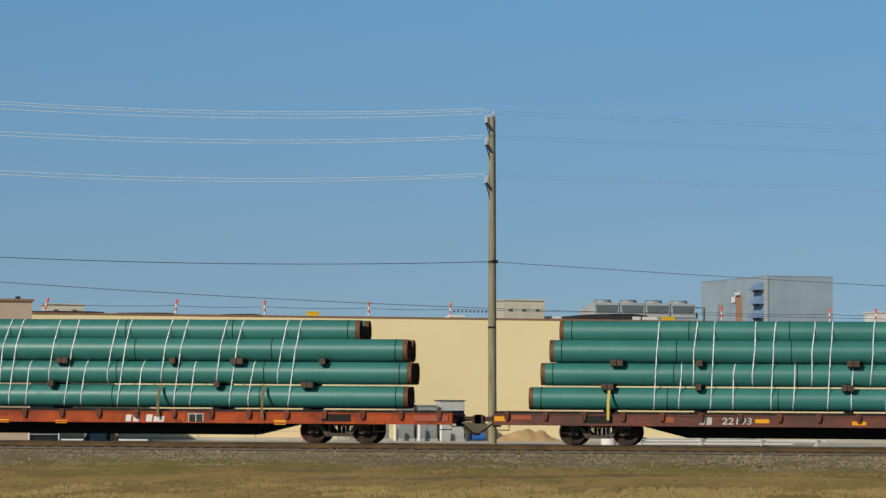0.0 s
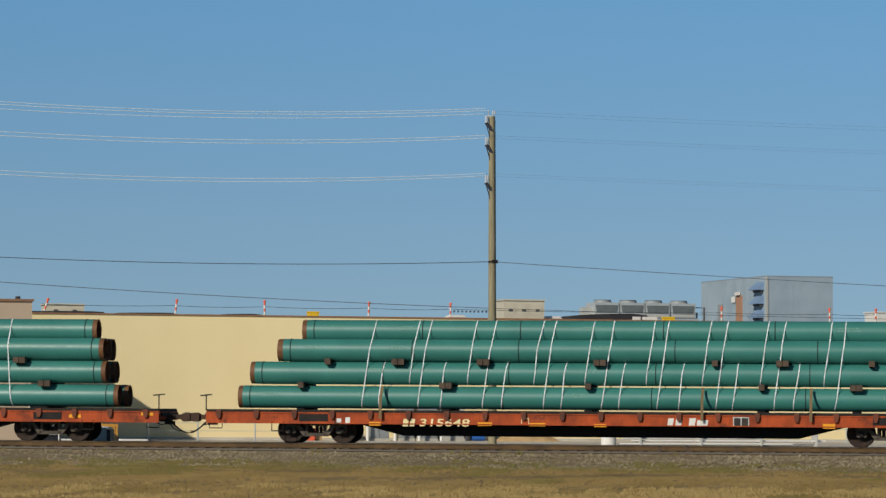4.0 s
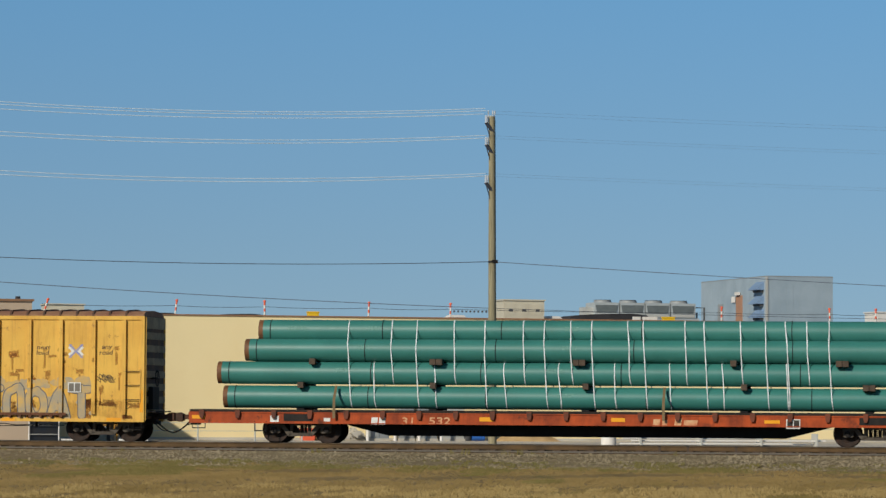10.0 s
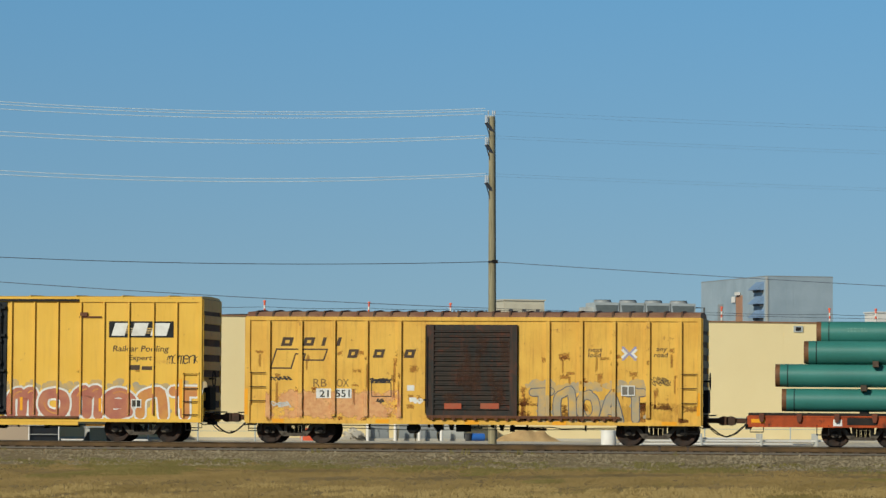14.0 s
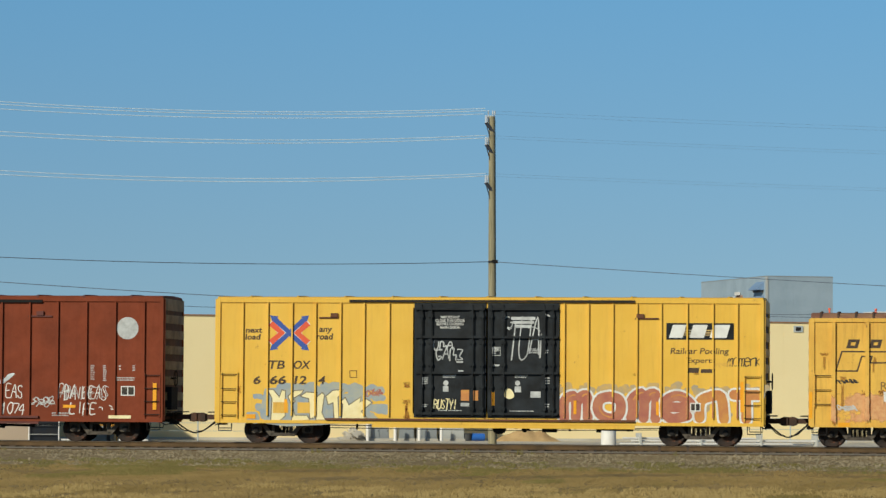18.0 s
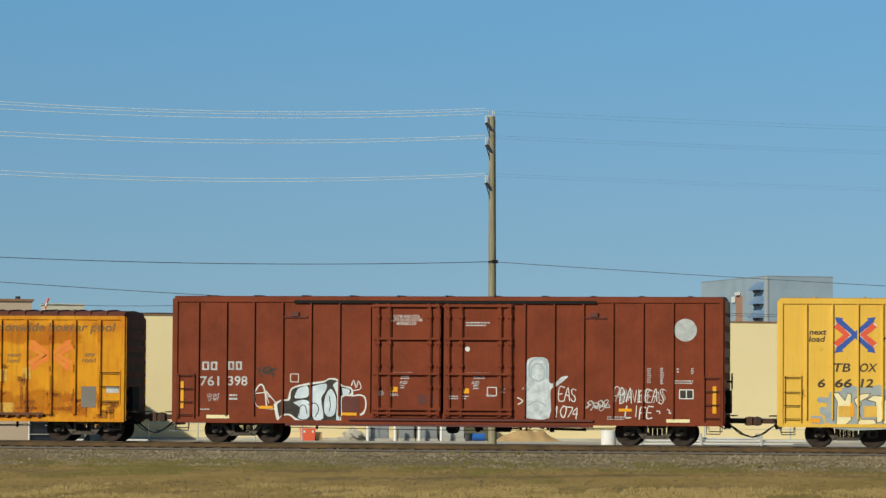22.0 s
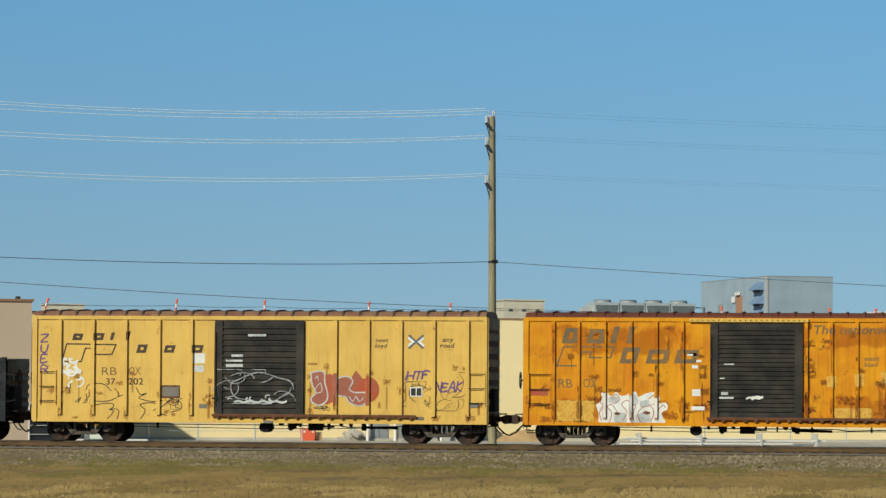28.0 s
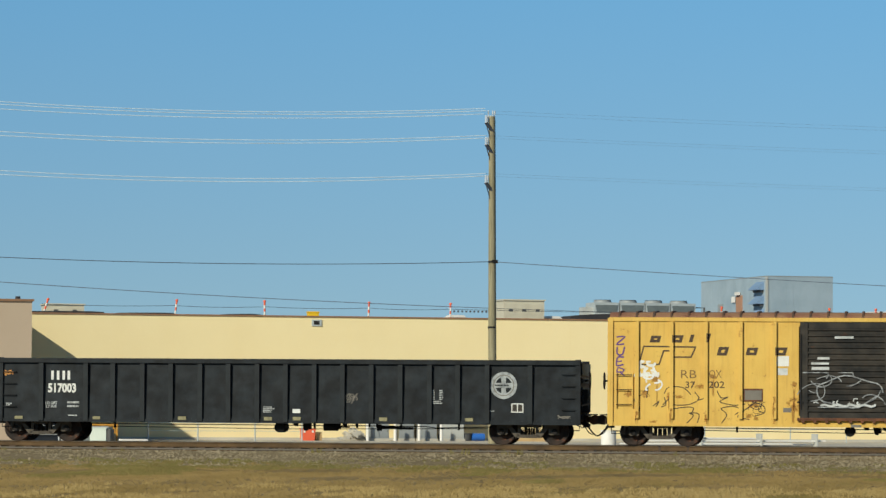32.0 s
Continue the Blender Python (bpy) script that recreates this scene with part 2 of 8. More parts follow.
# the ground: one sheet, raised under the tracks, out to the horizon
def ground_sheet():
    ys = [-4000, -600, -200, -119, -60, -40, -30, -22, -16, -13, -10.8, -9.4, -8.2, -7.2, -6.4, -5.35, -2.2, 2.2, 3.4, 5, 9, 20, 60, 140, 400, 4000]
    zs = [FRONT] * 8 + [-0.74, -0.72, -0.64, -0.53, -0.44, -0.36, -0.30, -0.235, -0.20, -0.20, -0.34, BEHIND, BEHIND, BEHIND, BEHIND, BEHIND, BEHIND, BEHIND]
    xs = [-4000, -600, -150] + list(range(-90, 61, 3)) + [150, 600, 4000]
    me, n = Mesh(), len(ys)
    for x in xs:
        for y, z in zip(ys, zs):
            near = -90 <= x <= 60 and -60 < y < -6
            me.v.append((x, y, z + (0.05 * noise.noise((x * 0.21, y * 0.4, 3.0)) if near else 0.0)))
    for i in range(len(xs) - 1):
        me.f += [(i * n + j, (i + 1) * n + j, (i + 1) * n + j + 1, i * n + j + 1) for j in range(n - 1)]
    ob = new("ground", me.data("ground", M_GRASS_SOIL, True))
    for m in (M_BALLAST, M_CONC):
        ob.data.materials.append(m)
    for p in ob.data.polygons:
        y = p.center.y
        p.material_index = 1 if -10.2 < y < 3.2 else (2 if 3.2 <= y < 140 else 0)
    return tagged(ob, "dry turf field, gravel track bed and pale yard ground", "ground", kind="structure")


ground_sheet()


# two tracks: the train's own and a rusty one before it
def rail_profile(top):
    return [(-0.075, top - 0.17), (0.075, top - 0.17), (0.075, top - 0.155), (0.012, top - 0.135), (0.012, top - 0.045), (0.036, top - 0.03), (0.036, top),
            (-0.036, top), (-0.036, top - 0.03), (-0.012, top - 0.045), (-0.012, top - 0.135), (-0.075, top - 0.155)]


def track(y, top, label, slope=0.0):
    root = thing("railway_track", label, "railway track", kind="structure", at=(0, y, 0), turn=slope)
    for side in (-0.755, 0.755):
        r = part("rail", Mesh().slab([(p + side, z) for p, z in rail_profile(top)], -220, 220), M_RAIL, root)
        d = 0.03 if slope else 0.008
        part("rail_head", Mesh().box(-220, 220, side - 0.038, side + 0.038, top - d, top + 0.003), M_RAILTOP, r, "worn running surface, sky reflection in its grey")
    tie = Mesh().box(-0.115, 0.115, -1.3, 1.3, top - 0.36, top - 0.165).data("tie", M_TIE)
    for k in range(150):
        t = part("tie", tie, None, root)
        t.location.x = -70 + k * 0.56
    return root


track(0.0, 0.0, "rusty steel rails on wooden ties under the train")
track(-4.4, -0.17, "disused rusty track on weedy gravel before the train", -0.22)


def stones(count, seed):
    rnd = random.Random(seed)
    me = Mesh()
    ico = [(0, 0, 1), (0.9, 0, 0.2), (0.2, 0.85, 0.25), (-0.75, 0.5, 0.2), (-0.7, -0.55, 0.2), (0.3, -0.85, 0.25), (0, 0, -0.5)]
    fc = [(0, 1, 2), (0, 2, 3), (0, 3, 4), (0, 4, 5), (0, 5, 1), (6, 2, 1), (6, 3, 2), (6, 4, 3), (6, 5, 4), (6, 1, 5)]
    for _ in range(count):
        y = -5.4 - 5.5 * rnd.random() ** 1.1
        x = -40 + 54 * rnd.random()
        z = (-0.30 + (y + 6.4) * 0.06) if y > -6.4 else -0.30 + (y + 6.4) * 0.078
        s = rnd.uniform(0.02, 0.056) * (1.6 if rnd.random() < 0.05 else 1)
        c, sn = math.cos(rnd.random() * 6.3), math.sin(rnd.random() * 6.3)
        me.add([(x + s * (a * c - b * sn) * rnd.uniform(0.7, 1.3), y + s * (a * sn + b * c), z + s * d * rnd.uniform(0.5, 1.0)) for a, b, d in ico], fc)
    for y0, y1, zz, cnt in ((-3.6, -0.9, -0.22, 700), (-5.1, -3.8, -0.25, 700), (0.8, 2.6, -0.22, 600)):
        for _ in range(cnt):
            x, y, s = -40 + 54 * rnd.random(), rnd.uniform(y0, y1), rnd.uniform(0.025, 0.06)
            me.add([(x + s * a, y + s * b, zz + s * d * rnd.uniform(0.5, 1.0)) for a, b, d in ico], fc)
    return tagged(new("ballast_stones", me.data("ballast_stones", M_STONE)), "loose grey-brown crushed stone along the tracks", "gravel", kind="stuff")


stones(22000, 3)


def blades(name, mat, count, seed, place, low, high, label, category):
    rnd = random.Random(seed)
    me = Mesh()
    for _ in range(count):
        x, y, z, k = place(rnd)
        h = rnd.uniform(low, high) * k
        for _ in range(5):
            a, w = rnd.uniform(-0.9, 0.9), rnd.uniform(0.006, 0.014)
            bx, by = x + rnd.uniform(-0.07, 0.07), y + rnd.uniform(-0.07, 0.07)
            hh = h * rnd.uniform(0.6, 1.1)
            tip = (bx + a * hh * 0.55, by + rnd.uniform(-0.4, 0.4) * hh, z + hh)
            mid = (bx + a * hh * 0.18, by, z + hh * 0.55)
            me.add([(bx - w, by, z - 0.02), (bx + w, by, z - 0.02), (mid[0] + w * 0.8, mid[1], mid[2]), tip, (mid[0] - w * 0.8, mid[1], mid[2])], [(0, 1, 2, 4), (4, 2, 3)])
    return tagged(new(name, me.data(name, mat)), label, category, kind="stuff")


TURF_Y = [(-13, -0.72), (-10.8, -0.64), (-9.4, -0.53), (-8.2, -0.44), (-7.2, -0.36)]


def turf_z(y):
    for (a, p), (b, q) in zip(TURF_Y, TURF_Y[1:]):
        if a <= y <= b:
            return p + (q - p) * (y - a) / (b - a)
    return FRONT


def field(rnd):
    d = rnd.random()
    side = rnd.uniform(-16, 16)
    y = -8.9 - 1.1 * min(1.0, max(0.0, (side + 12) / 12)) - 1.0 * rnd.random() - 37 * d ** 1.15
    x = -(TRACK + y) * 0.143 + side
    k = 0.4 + 1.1 * max(0.0, noise.noise((x * 0.4, y * 0.16, 1.0)) + 0.4)
    return x, y, turf_z(y), k


def olive(rnd):
    while True:
        x, y, z, k = field(rnd)
        if noise.noise((x * 0.22, y * 0.09, 21.0)) + 0.5 * noise.noise((x * 0.7, y * 0.3, 5.0)) > 0.0 + 0.035 * (-9 - y):
            return x, y, z, k


def verge(rnd):
    x = -16 + 17 * rnd.uniform(-1, 1)
    y = -8.6 - 3.4 * rnd.random()
    k = 1.0 if noise.noise((x * 0.5, y * 0.9, 7.0)) > 0.02 else 0.25
    return x, y, turf_z(min(y, -7.2)), k


def weeds(rnd):
    x = rnd.choice((-32.5, -31.6, -27.0, -20.3, -15.3, -13.9, -13.2, -8.4, -6.0)) + rnd.gauss(0, 0.3)
    return x, -5.6 - 0.5 * rnd.random(), -0.28, 1.0


blades("dry_grass_field", M_GRASS, 30000, 11, field, 0.025, 0.075, "sun-dried golden grass in uneven tufts", "grass")
blades("olive_grass", M_OLIVE, 9000, 14, olive, 0.03, 0.09, "darker olive-brown grass patches among the straw", "grass")
M_STRAW = material("pale_straw", lin(168, 145, 94), 0.9, second=lin(140, 118, 68), amount=0.5, scale=1.2, grain=3, grain_amount=0.3, bump=0, island=0.2)


def tall(rnd):
    while True:
        y = -30 - 20 * rnd.random()
        x = -(TRACK + y) * 0.143 + rnd.uniform(-14, 14)
        k = noise.noise((x * 0.5, y * 0.2, 11.0)) + 0.4 * noise.noise((x * 1.7, y * 0.4, 2.0)) + 0.02 * x + 0.25
        if k > 0.0:
            return x, y, FRONT, 0.5 + k


blades("tall_straw", M_STRAW, 5000, 15, tall, 0.08, 0.20, "taller pale straw standing in loose drifts", "grass")
blades("green_weeds", M_GREEN, 4200, 12, verge, 0.03, 0.12, "low green and straw weeds along the gravel edge", "weeds")
blades("track_weeds", M_OLIVE, 22, 13, weeds, 0.08, 0.26, "thin dry weeds growing beside the rails", "weeds")


# ---- the long cream building ----
building = thing("warehouse", "long low cream-painted warehouse with a flat roof", "building", at=WALL_AT, turn=WALL_TURN)
part("wall", Mesh().box(-60, 70, 0, 0.4, BEHIND - 0.3, 5.78).box(-60, 70, 59.6, 60, BEHIND - 0.3, 5.78).box(-60, -59.6, 0.4, 59.6, BEHIND - 0.3, 5.78)
     .box(69.6, 70, 0.4, 59.6, BEHIND - 0.3, 5.78), M_WALL, building, "smooth cream wall")
part("parapet_cap", Mesh().box(-60.1, 70.1, -0.06, 0.5, 5.783, 5.855), M_CAP, building, "thin brown metal edge")
part("roof", Mesh().box(-59.6, 69.6, 0.4, 59.6, 5.3, 5.5), M_TAR, building, "dark flat roof membrane")
part("base_strip", Mesh().box(-23, 70, -0.1, -0.004, BEHIND, BEHIND + 0.12), M_CONC, building, "concrete kerb at the wall's foot")
for u in range(-17, 66, 6):
    part("wall_joint", Mesh().box(u, u + 0.02, -0.006, 0.001, BEHIND + 0.15, 5.7), M_WALL, building)
for u, z in ((-6.78, 5.49), (19.83, 5.47)):
    v = part("wall_vent", Mesh().box(u - 0.26, u + 0.26, -0.06, -0.002, z - 0.17, z + 0.17), M_STEEL, building, "small framed wall vent")
    part("vent_opening", Mesh().box(u - 0.15, u + 0.15, -0.066, -0.061, z - 0.1, z + 0.1), M_DARK, v)
wing = thing("warehouse_wing", "taupe-tan building wing standing forward of the wall", "building", at=WALL_AT, turn=WALL_TURN)
part("wall", Mesh().box(-70, -23.34, -12.5, -0.4, BEHIND - 0.3, 6.06), M_TAN, wing, "plain tan wall")
part("parapet_cap", Mesh().box(-70, -23.25, -12.6, -0.3, 6.063, 6.17), M_CAP, wing, "dark brown roof edge")
part("roof_vent", Mesh().tube((-23.9, -11.6, 6.1), (-23.9, -11.6, 6.32), 0.12, 10), M_TAR, wing)


# ---- utility poles and wires ----
M_GLAZE = material("grey_insulator", lin(196, 200, 204), 0.3, amount=0.1, bump=0)
M_BRACKET = material("dark_bracket", lin(64, 68, 78), 0.6, amount=0.2)
M_ORANGE = material("safety_orange", lin(236, 104, 70), 0.6, second=lin(222, 94, 66), amount=0.2, bump=0)
M_WHITEP = material("white_plastic", lin(232, 228, 220), 0.6, second=lin(214, 206, 196), amount=0.3)
M_LGREY = material("light_grey_enamel", lin(186, 186, 180), 0.5, second=lin(168, 168, 162), amount=0.3)
M_MGREY = material("mid_grey_enamel", lin(146, 150, 150), 0.5, second=lin(128, 132, 134), amount=0.3)
M_DGREY = material("dark_grey_enamel", lin(84, 84, 84), 0.6, amount=0.3)
M_BEIGE = material("beige_unit_paint", lin(206, 198, 176), 0.6, second=lin(190, 180, 158), amount=0.3)
M_YELLOWB = material("bright_yellow_plastic", lin(246, 196, 40), 0.5, amount=0.2)
M_BLUEP = material("blue_plastic", lin(48, 108, 190), 0.5, second=lin(40, 92, 168), amount=0.3)
M_SAND = material("sandy_soil", lin(196, 164, 116), 0.95, second=lin(170, 138, 96), amount=0.5, scale=1.5, grain=9)
M_GREYCLAD = material("grey_cladding", lin(160, 176, 186), 0.6, 0.0, second=lin(142, 159, 170), amount=0.5, scale=0.5)
M_LOUVRE = material("blue_grey_hood", lin(126, 152, 182), 0.5, amount=0.2)
M_DOORB = material("tan_door_paint", lin(176, 132, 104), 0.6, amount=0.2)

POLE_AT = (-17.25, 14.75, 0.0)


def utility_pole(at, label):
    p = thing("utility_pole", label, "utility pole", "line of poles", at=at, turn=WALL_TURN)
    part("mast", Mesh().tube((0.08, 0, BEHIND - 0.2), (0.03, 0, 6.0), 0.165, 16, 0.145).tube((0.03, 0, 6.0), (-0.02, 0, 12.52), 0.145, 16, 0.115), M_POLE, p, "weathered round wooden mast", smooth=True)
    part("mast_cap", Mesh().tube((-0.02, 0, 12.52), (-0.02, 0, 12.56), 0.12, 12), M_STEEL, p)
    for z in (4.3, 6.84):
        part("mast_strap", Mesh().tube((0.03, 0, z), (0.03, 0, z + 0.07), 0.158, 16), M_DARK, p)
    part("ground_wire", Mesh().tube((0.24, -0.02, BEHIND), (0.11, -0.02, 12.4), 0.012, 5), M_DARK, p)
    for z in (12.05, 11.2, 9.72):
        a = part("bracket_arm", Mesh().tube((0.02, -0.05, z - 0.12), (-0.28, -0.12, z + 0.22), 0.07, 8).tube((-0.02, -0.05, z - 0.62), (-0.26, -0.1, z + 0.14), 0.02, 6), M_BRACKET, p, "dark angled bracket")
        for k in range(4):
            part("insulator_disc", Mesh().tube((-0.28, -0.12, z + 0.22 + k * 0.08), (-0.28, -0.12, z + 0.27 + k * 0.08), 0.065 - 0.008 * (k % 2), 10, 0.035), M_GLAZE, a)
        part("far_insulator", Mesh().tube((-0.12, 0.2, z + 0.2), (-0.12, 0.2, z + 0.52), 0.03, 8), M_GLAZE, a)
    for x in (-0.16, 0.02, 0.1):
        part("top_pin", Mesh().tube((x, 0, 12.3), (x, 0, 12.7), 0.018, 6).tube((x, 0, 12.62), (x, 0, 12.76), 0.035, 8, 0.025), M_GLAZE, p)
    part("cable_clamp", Mesh().box(-0.02, 0.22, -0.16, -0.08, 6.82, 6.95), M_DARK, p)
    return p


SPAN_L, SPAN = 26.0, 46.0
utility_pole(POLE_AT, "weathered wooden utility pole with three bracket insulators")
for d in (-SPAN_L, SPAN):
    q = Matrix.Translation(POLE_AT) @ pose(0, 0, 0, 0, 0, WALL_TURN) @ Vector((d, 0, 0))
    utility_pole(tuple(q), "weathered wooden utility pole down the line")


M_DULL = material("dull_grey_cable", lin(104, 114, 128), 0.6, amount=0.1, bump=0)


def wire(name, z0, z1, sag, u0, u1, dv, mat, r, label):
    """A hanging wire along the line of poles, from u0 to u1."""
    base = Matrix.Translation(POLE_AT) @ pose(0, 0, 0, 0, 0, WALL_TURN)
    me, n = Mesh(), 28
    pts = [base @ Vector((u0 + (u1 - u0) * k / n, dv, z0 + (z1 - z0) * k / n - 4 * sag * (k / n) * (1 - k / n))) for k in range(n + 1)]
    me.path(pts, r, 5)
    return tagged(new(name, me.data(name, mat, True)), label, "wire", "overhead wires")


# Left spans carry the glint in their colour; right spans are coloured dull.
for z, dv, far in ((12.74, -0.12, 12.86), (12.64, 0.2, 12.70), (12.84, 0.02, 12.98), (11.78, -0.12, 11.82), (11.7, 0.2, 11.68), (10.3, -0.12, 10.36), (10.22, 0.2, 10.22)):
    wire("power_wire", far, z, 0.46, -SPAN_L, -0.28, dv, M_WIRE, 0.014, "thin aluminium power wire, sun glint in its pale colour")
    if z < 12.78:
        wire("power_wire", z, z - 0.1, 0.2, -0.28, SPAN, dv, M_DULL, 0.0026, "thin power wire coloured dull, without the glint")
wire("telephone_cable", 7.02, 6.88, 0.31, -SPAN_L, 0, -0.12, M_CABLE, 0.014, "dark telephone cable between poles")
wire("telephone_cable", 6.88, 5.4, 0.2, 0, SPAN, -0.12, M_DULL, 0.013, "dark telephone cable sloping to the next pole")
wire("service_cable", 6.25, 5.08, 0.15, -SPAN_L, 0, 0.1, M_DULL, 0.014, "thin dull service cable sloping to the pole")
wire("service_cable", 5.08, 5.1, 0.25, 0, SPAN, 0.1, M_CABLE, 0.009, "thin dark service cable between poles")


# ---- on the roof ----
ROOF = 5.5


def roof_thing(name, label, category, u, v, group="", z=ROOF):
    return thing(name, label, category, group, at=yard(u, v, z), turn=WALL_TURN)


POSTS = [(-20.98, 17), (-14.1, 7), (-9.32, -1), (-3.77, 2), (0.68, 1), (15.82, 0), (22.05, -2), (24.71, 0)]
for u, tilt in POSTS:
    p = roof_thing("roof_marker_post", "red and white striped warning post on the roof edge", "warning post", u, 1.0, "roof warning posts")
    lean = pose(0, 0, 0.07, 0, tilt, 0)
    part("post_base", Mesh().tube((0, 0, 0), (0, 0, 0.06), 0.2, 14, 0.17), M_DGREY, p)
    for k in range(6):
        b = part("red_band" if k % 2 else "white_band", Mesh().tube((0, 0, k * 0.165), (0, 0, k * 0.165 + 0.165), 0.05, 10), M_ORANGE if k % 2 else M_WHITEP, p)
        b.matrix_local = lean
    b = part("post_top", Mesh().tube((0, 0, 0.99), (0, 0, 1.09), 0.085, 10, 0.06), M_ORANGE, p)
    b.matrix_local = lean
ROPE = Mesh()
for (a, _), (b, _) in zip(POSTS, POSTS[1:]):
    n = 8
    ROPE.path([yard(a + (b - a) * k / n, 1.0, ROOF + 0.82 - 0.24 * (k / n) * (1 - k / n)) for k in range(n + 1)], 0.011, 4)
tagged(new("warning_line", ROPE.data("warning_line", M_CABLE)), "thin dark warning line strung between roof posts", "rope")
for u in [0.9 + 0.22 * k for k in range(9)]:
    f = roof_thing("line_flag", "small dark pennant on the roof warning line", "pennant", u, 1.0, "pennants", ROOF + 0.70)
    part("pennant", Mesh().box(-0.05, 0.05, -0.004, 0.004, -0.04, 0.06), M_DGREY, f)


def mound(name, u0, u1, v, h, mat, label, category, peak=0.5, z=ROOF, flat=0.1):
    t = roof_thing(name, label, category, (u0 + u1) / 2, v, "", z)
    w, n = (u1 - u0) / 2, 14
    pts = [(-w, 0.0)] + [(-w + 2 * w * k / n, h * (min(1.0, (k / n) / peak if k / n < peak else (1 - k / n) / (1 - peak)) ** flat)) for k in range(1, n)] + [(w, 0.0)]
    part(name + "_cover", Mesh().prism(pts, -1.0, 1.0), mat, t)
    return t


mound("roofing_stack", -23.1, -21.95, 1.6, 0.50, M_TAR, "black rolls of roofing membrane stacked on the roof", "roofing material", 0.5)
mound("roofing_stack", -21.9, -17.5, 1.8, 0.47, M_TAR, "long low stack of black roofing under cover", "roofing material", 0.6, flat=0.04)
mound("roofing_stack", -17.35, -13.9, 1.8, 0.44, M_TAR, "low level stack of black roofing rolls", "roofing material", 0.8, flat=0.04)
mound("roofing_stack", -12.2, -9.2, 1.8, 0.44, M_TAR, "low flat stack of black roofing on the roof", "roofing material", 0.7)
mound("roofing_stack", 8.5, 13.6, 7.0, 0.85, M_TAR, "dark covered heap of roofing on the roof", "roofing material", 0.75)


def roof_unit(u0, u1, v, h, mat, label, bands=3):
    t = roof_thing("roof_unit", label, "air handler", (u0 + u1) / 2, v, "rooftop units")
    w = (u1 - u0) / 2
    part("curb", Mesh().box(-w + 0.1, w - 0.1, -0.9, 0.9, 0, 0.3), M_MGREY, t)
    part("casing", Mesh().box(-w, w, -1.0, 1.0, 0.3, h), mat, t)
    part("lid", Mesh().box(-w - 0.06, w + 0.06, -1.06, 1.06, h, h + 0.07), mat, t)
    for k in range(bands):
        x = -w + 2 * w * (k + 0.5) / bands
        g = part("grille", Mesh().box(x - w / bands * 0.6, x + w / bands * 0.6, -1.015, -1.0, 0.3 + (h - 0.3) * 0.35, h - 0.18), mat, t)
        part("grille_slot", Mesh().box(x - 0.12, x + 0.12, -1.02, -1.016, 0.3 + (h - 0.3) * 0.5, 0.3 + (h - 0.3) * 0.62), M_DGREY, g)
    return t


roof_unit(-19.9, -17.9, 8.0, 0.94, M_BEIGE, "low off-white rooftop air handler", 2)
roof_unit(5.3, 7.6, 8.0, 1.50, M_BEIGE, "beige rooftop air handler with grilles", 3)
roof_unit(27.2, 30.0, 8.0, 1.1, M_WHITEP, "white rooftop unit behind the parapet", 2)
for u0, u1, v in ((2.3, 3.3, 8.0), (7.6, 8.8, 8.0)):
    t = roof_thing("skylight", "low white domed skylight on the roof", "skylight", (u0 + u1) / 2, v, "skylights")
    w = (u1 - u0) / 2
    part("skylight_curb", Mesh().box(-w, w, -0.5, 0.5, 0, 0.55), M_TAR, t)
    part("dome", Mesh().prism([(-w, 0.55), (w, 0.55), (w * 0.7, 0.68), (-w * 0.7, 0.68)], -0.5, 0.5), M_WHITEP, t)
for u, v, z, w in ((-6.75, 1.0, 0.42, 0.28), (12.8, 1.0, 0.38, 0.3)):
    t = roof_thing("tool_crate", "bright yellow plastic crate on the roof edge", "crate", u, v)
    part("crate_body", Mesh().box(-w, w, -0.2, 0.2, 0, z + 0.12), M_YELLOWB, t)
    part("crate_lid", Mesh().box(-w - 0.03, w + 0.03, -0.23, 0.23, z + 0.12, z + 0.18), M_YELLOWB, t)
for u in (11.2, 11.75, 12.15):
    t = roof_thing("work_lamp", "white work lamp housing on the roof", "lamp", u, 1.6)
    part("lamp_head", Mesh().box(-0.2, 0.2, -0.1, 0.1, 0.34, 0.56), M_WHITEP, t)
    part("lamp_stand", Mesh().tube((0, 0, 0), (0, 0, 0.34), 0.03, 6), M_DGREY, t)

# row of condensers on a steel frame
M_COIL = material("finned_coil", lin(108, 116, 116), 0.6, second=lin(90, 98, 100), amount=0.4, scale=3)
cond = roof_thing("condenser_bank", "galvanised bank of four rooftop condensers on steel legs", "condenser", 17.3, 20.0)
for k in range(4):
    u = -2.35 + k * 1.58
    c = part("condenser_casing", Mesh().box(u - 0.76, u + 0.76, -0.9, 0.9, 0.95, 1.83), M_STEEL, cond)
    part("fan_shroud", Mesh().tube((u, 0, 1.83), (u, 0, 1.97), 0.55, 18, 0.5), M_MGREY, c, smooth=True)
    part("coil_panel", Mesh().prism([(u - 0.7, 1.68), (u + 0.7, 1.68), (u + 0.62, 1.24), (u - 0.62, 1.24)], -0.925, -0.905), M_COIL, c, "dark finned coil face")
    part("drain_pan", Mesh().box(u - 0.7, u + 0.7, -0.93, -0.905, 1.0, 1.16), M_LGREY, c)
    part("fan_guard", Mesh().ring((0, 0, 0), 0.5, 0.1, 0.02, 18), M_DGREY, c).matrix_local = pose(u, 0, 1.985, 90, 0, 0)
    for s in (-0.66, 0.66):
        part("leg", Mesh().box(u + s - 0.04, u + s + 0.04, -0.8, -0.72, 0, 0.95).box(u + s - 0.04, u + s + 0.04, 0.72, 0.8, 0, 0.95), M_STEEL, cond)
